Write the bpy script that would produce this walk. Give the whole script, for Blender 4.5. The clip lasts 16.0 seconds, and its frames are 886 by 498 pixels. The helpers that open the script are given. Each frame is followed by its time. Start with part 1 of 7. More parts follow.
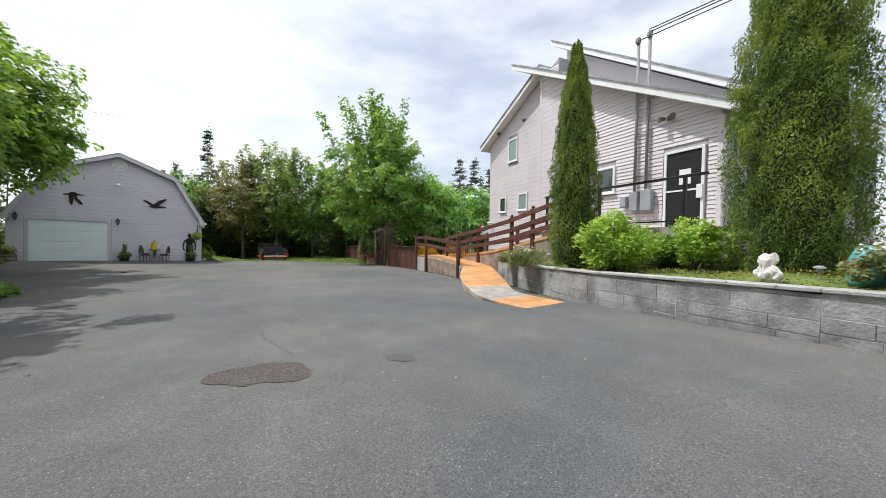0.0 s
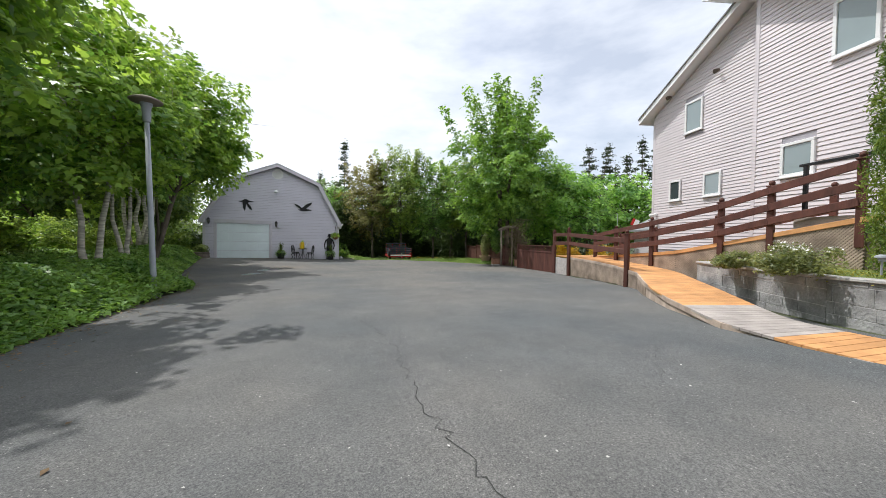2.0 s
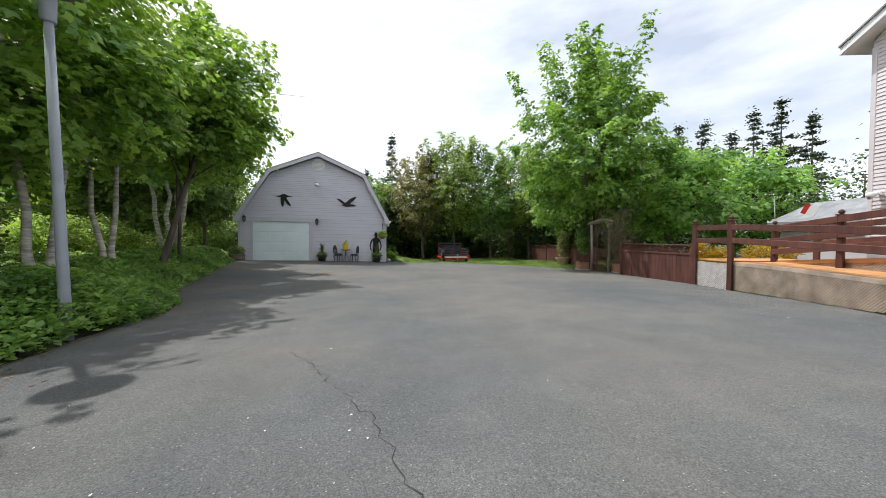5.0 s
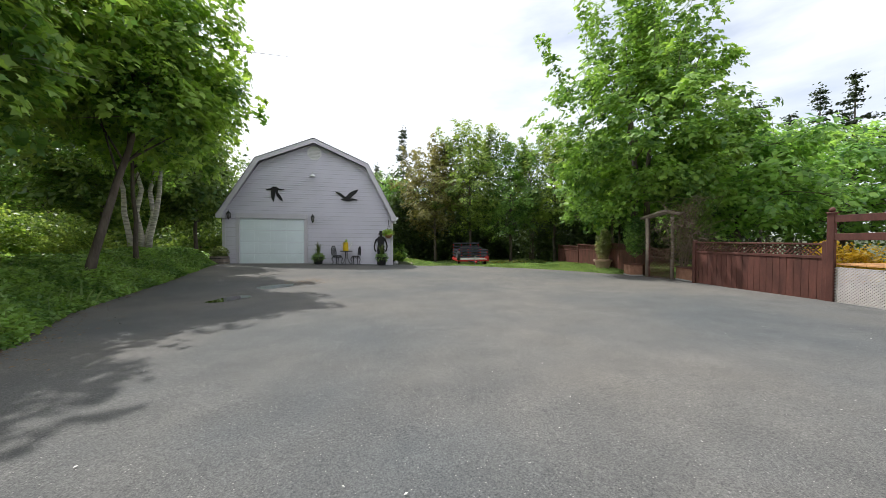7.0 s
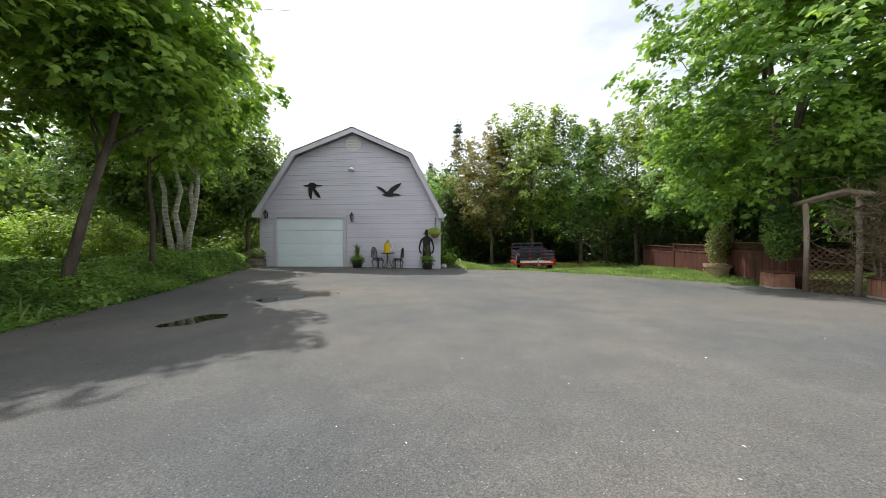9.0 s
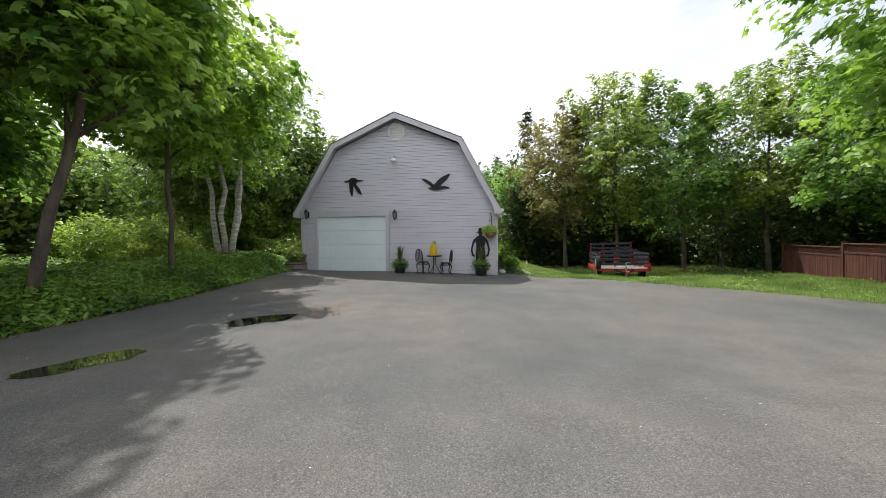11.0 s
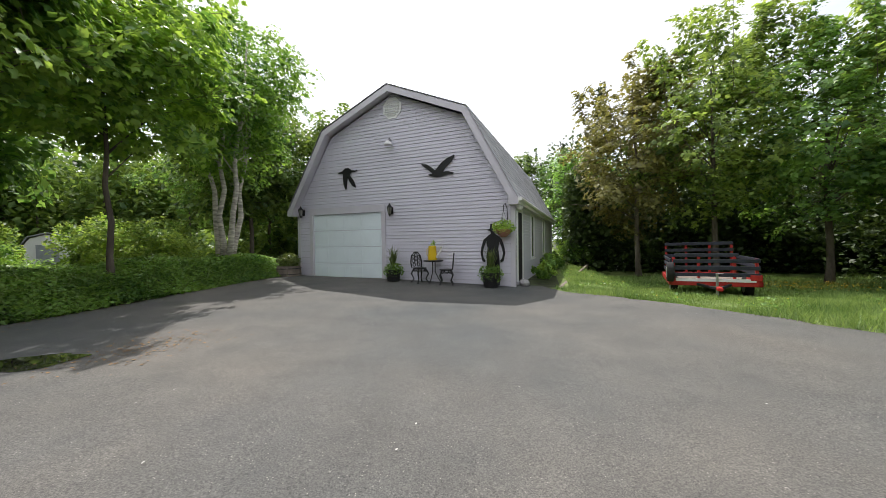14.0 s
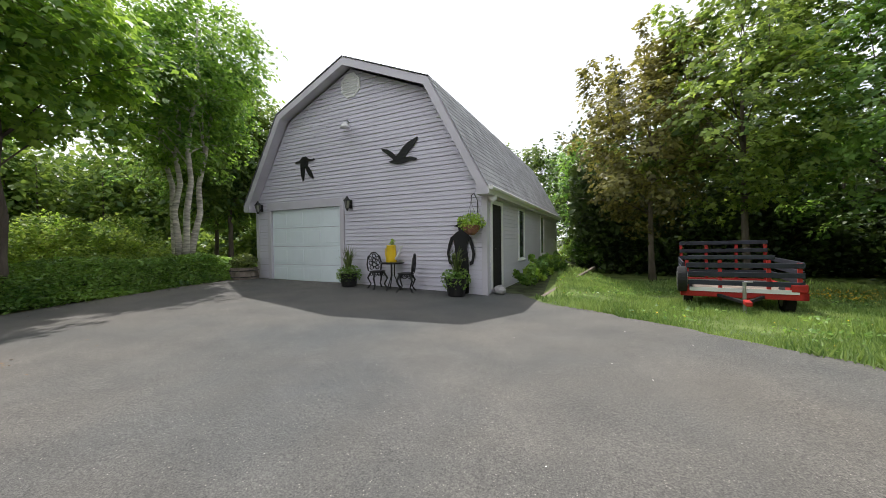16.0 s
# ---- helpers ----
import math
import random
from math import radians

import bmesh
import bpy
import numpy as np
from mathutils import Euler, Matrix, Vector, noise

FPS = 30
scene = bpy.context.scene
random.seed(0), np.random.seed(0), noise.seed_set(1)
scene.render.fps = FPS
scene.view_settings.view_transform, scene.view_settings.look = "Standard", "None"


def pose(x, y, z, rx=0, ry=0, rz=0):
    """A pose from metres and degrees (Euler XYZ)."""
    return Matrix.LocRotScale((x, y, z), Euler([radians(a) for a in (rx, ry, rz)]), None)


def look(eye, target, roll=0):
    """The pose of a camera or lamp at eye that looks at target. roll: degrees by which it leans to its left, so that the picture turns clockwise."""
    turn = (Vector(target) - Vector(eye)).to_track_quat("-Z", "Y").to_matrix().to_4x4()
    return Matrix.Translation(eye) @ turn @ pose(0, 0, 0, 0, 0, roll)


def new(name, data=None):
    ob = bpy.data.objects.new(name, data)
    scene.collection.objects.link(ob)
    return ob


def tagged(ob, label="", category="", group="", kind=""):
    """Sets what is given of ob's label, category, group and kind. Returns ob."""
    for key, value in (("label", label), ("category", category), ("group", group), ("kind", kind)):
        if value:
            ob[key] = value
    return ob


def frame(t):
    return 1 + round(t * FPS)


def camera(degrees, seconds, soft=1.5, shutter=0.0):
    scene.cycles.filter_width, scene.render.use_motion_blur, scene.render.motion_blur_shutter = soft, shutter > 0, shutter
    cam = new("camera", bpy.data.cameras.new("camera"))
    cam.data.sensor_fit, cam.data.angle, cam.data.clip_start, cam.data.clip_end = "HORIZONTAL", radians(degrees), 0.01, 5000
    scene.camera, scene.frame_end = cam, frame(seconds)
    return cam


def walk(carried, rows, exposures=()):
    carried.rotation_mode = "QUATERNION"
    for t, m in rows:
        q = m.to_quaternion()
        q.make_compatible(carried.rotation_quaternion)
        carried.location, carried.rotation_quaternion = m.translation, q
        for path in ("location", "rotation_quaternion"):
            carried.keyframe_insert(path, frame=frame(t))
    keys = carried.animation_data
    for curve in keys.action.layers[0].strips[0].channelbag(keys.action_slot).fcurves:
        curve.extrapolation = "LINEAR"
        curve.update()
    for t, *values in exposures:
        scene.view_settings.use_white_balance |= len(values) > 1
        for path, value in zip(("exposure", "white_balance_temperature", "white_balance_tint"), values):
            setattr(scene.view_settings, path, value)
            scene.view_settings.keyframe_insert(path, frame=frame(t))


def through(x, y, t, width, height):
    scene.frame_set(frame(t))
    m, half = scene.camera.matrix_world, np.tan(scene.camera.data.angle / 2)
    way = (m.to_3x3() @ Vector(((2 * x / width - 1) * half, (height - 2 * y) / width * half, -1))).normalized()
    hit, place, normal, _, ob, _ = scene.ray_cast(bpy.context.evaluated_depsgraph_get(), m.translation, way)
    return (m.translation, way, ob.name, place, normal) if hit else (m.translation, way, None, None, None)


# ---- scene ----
cam = camera(105.2, 16.0, soft=0.6)
METRES, EYE, TILT, LEAN, TURN = 21.0, 1.55, 0.0, 0.0, -48.0
ROWS = [
    (0.0, 0.0, 0.0, 0.0, 0.02, -1.77, -0.73),
    (0.5, -0.0127, 0.0213, -0.0005, 6.75, -1.82, -0.62),
    (1.0, -0.0263, 0.044, -0.0017, 11.62, -1.87, -0.46),
    (1.5, -0.0421, 0.0688, -0.0034, 15.14, -1.92, -0.43),
    (2.0, -0.0613, 0.0939, -0.0057, 18.63, -1.91, -0.29),
    (2.5, -0.0818, 0.1188, -0.0065, 21.46, -1.9, -0.14),
    (3.0, -0.1014, 0.1443, -0.008, 23.24, -1.92, -0.08),
    (3.5, -0.1209, 0.171, -0.0087, 24.2, -1.93, 0.02),
    (4.0, -0.1392, 0.1973, -0.0097, 24.93, -1.89, 0.05),
    (6.5, -0.2282, 0.346, -0.0135, 27.89, -1.85, 0.4),
    (7.0, -0.2419, 0.3772, -0.0147, 28.55, -1.8, 0.41),
    (7.5, -0.2547, 0.4067, -0.0155, 29.81, -1.75, 0.49),
    (8.0, -0.2677, 0.4354, -0.0163, 32.08, -1.7, 0.64),
    (8.5, -0.2808, 0.4647, -0.0173, 35.14, -1.59, 0.73),
    (9.0, -0.2957, 0.4934, -0.0181, 38.58, -1.5, 0.87),
    (9.5, -0.3114, 0.521, -0.0175, 41.91, -1.43, 0.93),
    (12.0, -0.3654, 0.6673, -0.0176, 56.89, -1.07, 1.55),
    (12.5, -0.3712, 0.698, -0.0173, 60.0, -1.05, 1.63),
    (13.0, -0.3784, 0.7296, -0.0188, 62.27, -0.94, 1.71),
    (13.5, -0.3864, 0.7607, -0.0202, 63.77, -0.88, 1.71),
    (14.0, -0.3948, 0.7897, -0.02, 64.55, -0.89, 1.64),
    (14.5, -0.4031, 0.8153, -0.0197, 65.32, -0.94, 1.61),
    (15.0, -0.413, 0.8402, -0.0191, 66.13, -0.99, 1.6),
    (15.5, -0.4241, 0.8653, -0.0199, 66.93, -1.02, 1.6),
    (16.0, -0.4371, 0.8888, -0.0221, 67.91, -0.95, 1.63),
]
walk(cam, [(t, pose(0, 0, EYE, TILT, LEAN, TURN) @ pose(METRES * x, METRES * y, METRES * z, 90 + pitch, roll, yaw)) for t, x, y, z, yaw, pitch, roll in ROWS],
     exposures=[(0.0, 0.27, 6300, 10), (5.0, 0.36, 6300, 10), (10.0, 0.50, 6450, 11), (16.0, 0.46, 6450, 12)])

# ---- world, sun ----
SUN_FROM = Vector((-0.46, 0.80, 1.62)).normalized()
world = bpy.data.worlds.new("world")
scene.world = world
world.use_nodes = True
wn, wl = world.node_tree.nodes, world.node_tree.links
wn.clear()
sky = wn.new("ShaderNodeTexSky")
sky.sky_type, sky.sun_disc = "NISHITA", False
sky.sun_elevation = math.asin(SUN_FROM.z)
sky.sun_rotation = math.atan2(SUN_FROM.x, SUN_FROM.y)
sky.air_density, sky.dust_density, sky.ozone_density = 1.0, 1.5, 1.0
wc = wn.new("ShaderNodeTexCoord")
wm = wn.new("ShaderNodeMapping")
wm.inputs["Scale"].default_value = (1.2, 1.2, 3.5)
wnoise = wn.new("ShaderNodeTexNoise")
wnoise.inputs["Scale"].default_value, wnoise.inputs["Detail"].default_value, wnoise.inputs["Roughness"].default_value = 1.6, 6, 0.55
wramp = wn.new("ShaderNodeValToRGB")
wramp.color_ramp.elements[0].position, wramp.color_ramp.elements[1].position = 0.24, 0.56
wramp.color_ramp.elements[0].color = (0.42, 0.42, 0.42, 1)
wmix = wn.new("ShaderNodeMix")
wmix.data_type = "RGBA"
wmix.inputs[7].default_value = (10.2, 10.4, 10.8, 1)
wbg = wn.new("ShaderNodeBackground")
wbg.inputs["Strength"].default_value = 0.10
wout = wn.new("ShaderNodeOutputWorld")
wl.new(wc.outputs["Generated"], wm.inputs["Vector"])
wl.new(wm.outputs[0], wnoise.inputs["Vector"])
wsep = wn.new("ShaderNodeSeparateXYZ")
wl.new(wc.outputs["Generated"], wsep.inputs[0])
wbias = wn.new("ShaderNodeMath")
wbias.operation = "MULTIPLY_ADD"
wbias.inputs[1].default_value = -0.17
wl.new(wsep.outputs[0], wbias.inputs[0])
wl.new(wnoise.outputs[0], wbias.inputs[2])
wl.new(wbias.outputs[0], wramp.inputs[0])
wl.new(wramp.outputs[0], wmix.inputs[0])
wl.new(sky.outputs[0], wmix.inputs[6])
wl.new(wmix.outputs[2], wbg.inputs[0])
wl.new(wbg.outputs[0], wout.inputs[0])
sun_data = bpy.data.lights.new("sun", "SUN")
sun_data.energy, sun_data.angle, sun_data.color = 3.4, radians(0.8), (1.0, 0.97, 0.92)
sun = new("sun", sun_data)
sun.matrix_world = look(SUN_FROM * 60, (0, 0, 0))


# ---- helpers of this scene ----
def part(name, bm, material, parent=None, label="", smooth=False):
    me = bpy.data.meshes.new(name)
    bmesh.ops.recalc_face_normals(bm, faces=bm.faces[:])
    bm.to_mesh(me)
    bm.free()
    if smooth:
        me.polygons.foreach_set("use_smooth", [True] * len(me.polygons))
    me.materials.append(material)
    ob = new(name, me)
    if parent:
        ob.parent = parent
    if label:
        ob["label"] = label
    return ob


def data_part(name, verts, faces, material, parent=None, label="", smooth=False):
    """A mesh from arrays of corners and of faces that all have the same number of corners."""
    verts, faces = np.asarray(verts, np.float32), np.asarray(faces, np.int32)
    me = bpy.data.meshes.new(name)
    me.vertices.add(len(verts))
    me.vertices.foreach_set("co", verts.ravel())
    n, k = faces.shape
    me.loops.add(n * k)
    me.loops.foreach_set("vertex_index", faces.ravel())
    me.polygons.add(n)
    me.polygons.foreach_set("loop_start", np.arange(0, n * k, k, dtype=np.int32))
    me.polygons.foreach_set("loop_total", np.full(n, k, dtype=np.int32))
    if smooth:
        me.polygons.foreach_set("use_smooth", np.ones(n, bool))
    me.update(calc_edges=True)
    me.materials.append(material)
    ob = new(name, me)
    if parent:
        ob.parent = parent
    if label:
        ob["label"] = label
    return ob


def empty(name, m, label, category, group="", kind=""):
    ob = new(name)
    ob.matrix_world = m
    return tagged(ob, label, category, group, kind)


def box(bm, x0, x1, y0, y1, z0, z1, m=None, bevel=0.0):
    got = bmesh.ops.create_cube(bm, size=1.0)["verts"]
    mat4 = Matrix.Translation(((x0 + x1) / 2, (y0 + y1) / 2, (z0 + z1) / 2)) @ Matrix.Diagonal((x1 - x0, y1 - y0, z1 - z0, 1))
    bmesh.ops.transform(bm, matrix=(m @ mat4) if m else mat4, verts=got)
    if bevel:
        edges = list({e for v in got for e in v.link_edges})
        bmesh.ops.bevel(bm, geom=edges, offset=bevel, segments=1, affect="EDGES")
    return bm


def boxed(*args, **kw):
    return box(bmesh.new(), *args, **kw)


def beam(bm, a, b, w, h, bevel=0.0):
    """A straight timber from a to b, w wide across and h high."""
    a, b = Vector(a), Vector(b)
    d = b - a
    side = d.cross(Vector((0, 0, 1)))
    side = side.normalized() if side.length > 1e-5 else Vector((1, 0, 0))
    up = side.cross(d).normalized()
    m = Matrix((side, d.normalized(), up)).transposed().to_4x4()
    m.translation = (a + b) / 2
    return box(bm, -w / 2, w / 2, -d.length / 2, d.length / 2, -h / 2, h / 2, m, bevel)


def tube(bm, pts, radii, sides=8, cap=True):
    """A round limb along a line of points."""
    pts = [Vector(p) for p in pts]
    rings = []
    for i, p in enumerate(pts):
        d = (pts[min(i + 1, len(pts) - 1)] - pts[max(i - 1, 0)]).normalized()
        ref = Vector((1, 0, 0)) if abs(d.x) < 0.8 else Vector((0, 1, 0))
        u = d.cross(ref).normalized()
        v = d.cross(u)
        rings.append([bm.verts.new(p + (u * math.cos(a) + v * math.sin(a)) * radii[i]) for a in (2 * math.pi * k / sides for k in range(sides))])
    for r0, r1 in zip(rings, rings[1:]):
        for k in range(sides):
            bm.faces.new((r0[k], r0[(k + 1) % sides], r1[(k + 1) % sides], r1[k]))
    if cap:
        bm.faces.new(rings[0][::-1])
        bm.faces.new(rings[-1])
    return bm


def lathe(bm, profile, sides=20, at=(0, 0, 0)):
    """A turned body from (radius, height) pairs."""
    rings = []
    for r, z in profile:
        rings.append([bm.verts.new((at[0] + r * math.cos(2 * math.pi * k / sides), at[1] + r * math.sin(2 * math.pi * k / sides), at[2] + z)) for k in range(sides)])
    for r0, r1 in zip(rings, rings[1:]):
        for k in range(sides):
            bm.faces.new((r0[k], r0[(k + 1) % sides], r1[(k + 1) % sides], r1[k]))
    bm.faces.new(rings[0][::-1])
    bm.faces.new(rings[-1])
    return bm


def prism(bm, outline, depth, m):
    """An outline in x and z, given depth along y, placed by m."""
    front = [bm.verts.new(m @ Vector((x, 0, z))) for x, z in outline]
    back = [bm.verts.new(m @ Vector((x, depth, z))) for x, z in outline]
    bm.faces.new(front)
    bm.faces.new(back[::-1])
    for i in range(len(outline)):
        j = (i + 1) % len(outline)
        bm.faces.new((front[i], back[i], back[j], front[j]))
    return bm


def lerp_table(x, xs, ys):
    return float(np.interp(x, xs, ys))


def fall(y):
    """Height of the driveway along its middle."""
    return np.interp(y, [-40, -10, 3, 7, 11, 15, 20, 28, 40, 80], [0.95, 0.85, 0.41, 0.24, 0.1, 0.02, -0.05, 0.02, 0.0, -0.2])


def smooth01(v):
    v = np.clip(v, 0, 1)
    return v * v * (3 - 2 * v)


def drive_z(x, y):
    """Height of the driveway; in front of the garage it also falls across, towards the lawn."""
    x = np.asarray(x, float)
    cross = 0.0275 * np.clip(x - 2.0, -4.5, 5.0) * smooth01((np.asarray(y) - 20) / 6) * (1 - smooth01((x - 7) / 2.5))
    return fall(y) - 0.016 * np.clip(x - 2.0, 0, 14) - cross


EDGE_Y = [-40, -14, 0, 8, 11, 13, 14.5, 16.5, 20, 27.55]
EDGE_L = [-1.0, -1.1, -1.4, -1.75, -1.3, -0.85, -1.0, -1.7, -2.05, -2.2]
EDGE_RY = [-40, -6, -2, 0, 2.4, 8, 12.9, 13.4, 17, 18.5, 20.2, 22.4, 24.5, 26.7, 27.55]
EDGE_R = [4.5, 4.6, 5.1, 5.65, 6.5, 9.9, 12.25, 12.95, 14.3, 14.0, 13.2, 11.5, 9.3, 7.3, 6.8]


def land_z(x, y):
    """Height of the open ground, with its bank beside the driveway."""
    x, y = np.asarray(x, float), np.asarray(y, float)
    z = drive_z(x, y) - 0.03
    left = np.interp(y, EDGE_Y, EDGE_L)
    z = z + 0.38 * smooth01((left - x) / 1.6) * smooth01((29.5 - y) / 2.0)
    z = z + 1.1 * smooth01((left - 9 - x) / 30) 
    z = z - 0.07 * np.clip(y - 23.5, 0, 8) * smooth01((x - 7.6) / 2.2)
    far = np.hypot(x - 5, y - 15)
    z = z + 26 * smooth01((far - 130) / 260) * smooth01((-x - 20) / 80)
    return z


# ---- materials ----
def material(name, base, rough=0.7, vary=0.15, scale=8.0, fine=80.0, bump=0.15, metal=0.0, island=0.0, obj=0.0, tint=None, stretch=(1, 1, 1), spec=0.4):
    """A paint or natural surface: two sizes of tone, fine relief, and a tone per piece."""
    m = bpy.data.materials.new(name)
    m.use_nodes = True
    nt = m.node_tree
    n, l = nt.nodes, nt.links
    b = n["Principled BSDF"]
    b.inputs["Roughness"].default_value, b.inputs["Metallic"].default_value = rough, metal
    b.inputs["Specular IOR Level"].default_value = spec
    tc = n.new("ShaderNodeTexCoord")
    mp = n.new("ShaderNodeMapping")
    mp.inputs["Scale"].default_value = stretch
    l.new(tc.outputs["Object"], mp.inputs["Vector"])
    big, small = n.new("ShaderNodeTexNoise"), n.new("ShaderNodeTexNoise")
    big.inputs["Scale"].default_value, big.inputs["Detail"].default_value = scale, 5
    small.inputs["Scale"].default_value, small.inputs["Detail"].default_value = fine, 3
    l.new(mp.outputs[0], big.inputs["Vector"])
    l.new(mp.outputs[0], small.inputs["Vector"])
    dark = [c * (1 - vary) for c in base]
    light = [min(1, c * (1 + vary)) for c in (tint or base)]
    mix = n.new("ShaderNodeMix")
    mix.data_type = "RGBA"
    mix.inputs[6].default_value, mix.inputs[7].default_value = (*dark, 1), (*light, 1)
    cr = n.new("ShaderNodeMapRange")
    cr.inputs[1].default_value, cr.inputs[2].default_value = 0.3, 0.7
    l.new(big.outputs[0], cr.inputs[0])
    l.new(cr.outputs[0], mix.inputs[0])
    hsv = n.new("ShaderNodeHueSaturation")
    l.new(mix.outputs[2], hsv.inputs["Color"])
    val = n.new("ShaderNodeMath")
    val.operation = "MULTIPLY_ADD"
    val.inputs[1].default_value, val.inputs[2].default_value = vary * 1.2, 1 - vary * 0.6
    l.new(small.outputs[0], val.inputs[0])
    out = val
    if island or obj:
        src = n.new("ShaderNodeNewGeometry").outputs["Random Per Island"] if island else n.new("ShaderNodeObjectInfo").outputs["Random"]
        k = island or obj
        add = n.new("ShaderNodeMath")
        add.operation = "MULTIPLY_ADD"
        add.inputs[1].default_value, add.inputs[2].default_value = k, -k / 2
        l.new(src, add.inputs[0])
        s2 = n.new("ShaderNodeMath")
        s2.operation = "ADD"
        l.new(val.outputs[0], s2.inputs[0])
        l.new(add.outputs[0], s2.inputs[1])
        out = s2
    l.new(out.outputs[0], hsv.inputs["Value"])
    l.new(hsv.outputs[0], b.inputs["Base Color"])
    if bump:
        bp = n.new("ShaderNodeBump")
        bp.inputs["Strength"].default_value, bp.inputs["Distance"].default_value = bump, 0.02
        l.new(small.outputs[0], bp.inputs["Height"])
        l.new(bp.outputs[0], b.inputs["Normal"])
    return m


def leaf_material(name, base, tip, rough=0.42, through=0.50, spread=0.8):
    """Leaves: a tone of its own for every leaf, light passing through."""
    m = bpy.data.materials.new(name)
    m.use_nodes = True
    nt = m.node_tree
    n, l = nt.nodes, nt.links
    b = n["Principled BSDF"]
    b.inputs["Roughness"].default_value = rough
    b.inputs["Specular IOR Level"].default_value = 0.35
    geo = n.new("ShaderNodeNewGeometry")
    tc = n.new("ShaderNodeTexCoord")
    ns = n.new("ShaderNodeTexNoise")
    ns.inputs["Scale"].default_value, ns.inputs["Detail"].default_value = 0.9, 2
    l.new(tc.outputs["Object"], ns.inputs["Vector"])
    ramp = n.new("ShaderNodeMix")
    ramp.data_type = "RGBA"
    ramp.inputs[6].default_value, ramp.inputs[7].default_value = (*base, 1), (*tip, 1)
    add = n.new("ShaderNodeMath")
    add.operation = "MULTIPLY_ADD"
    add.inputs[1].default_value = spread
    l.new(geo.outputs["Random Per Island"], add.inputs[0])
    sub = n.new("ShaderNodeMapRange")
    sub.inputs[1].default_value, sub.inputs[2].default_value = 0.35, 0.65
    sub.inputs[3].default_value, sub.inputs[4].default_value = -0.25, 0.55
    l.new(ns.outputs[0], sub.inputs[0])
    l.new(sub.outputs[0], add.inputs[2])
    add.use_clamp = True
    l.new(add.outputs[0], ramp.inputs[0])
    l.new(ramp.outputs[2], b.inputs["Base Color"])
    tr = n.new("ShaderNodeBsdfTranslucent")
    bright = n.new("ShaderNodeMix")
    bright.data_type = "RGBA"
    bright.blend_type = "MULTIPLY"
    bright.inputs[0].default_value = 1.0
    bright.inputs[7].default_value = (1.35, 1.28, 0.75, 1)
    l.new(ramp.outputs[2], bright.inputs[6])
    l.new(bright.outputs[2], tr.inputs["Color"])
    mx = n.new("ShaderNodeMixShader")
    mx.inputs[0].default_value = through
    l.new(b.outputs[0], mx.inputs[1])
    l.new(tr.outputs[0], mx.inputs[2])
    l.new(mx.outputs[0], n["Material Output"].inputs["Surface"])
    return m


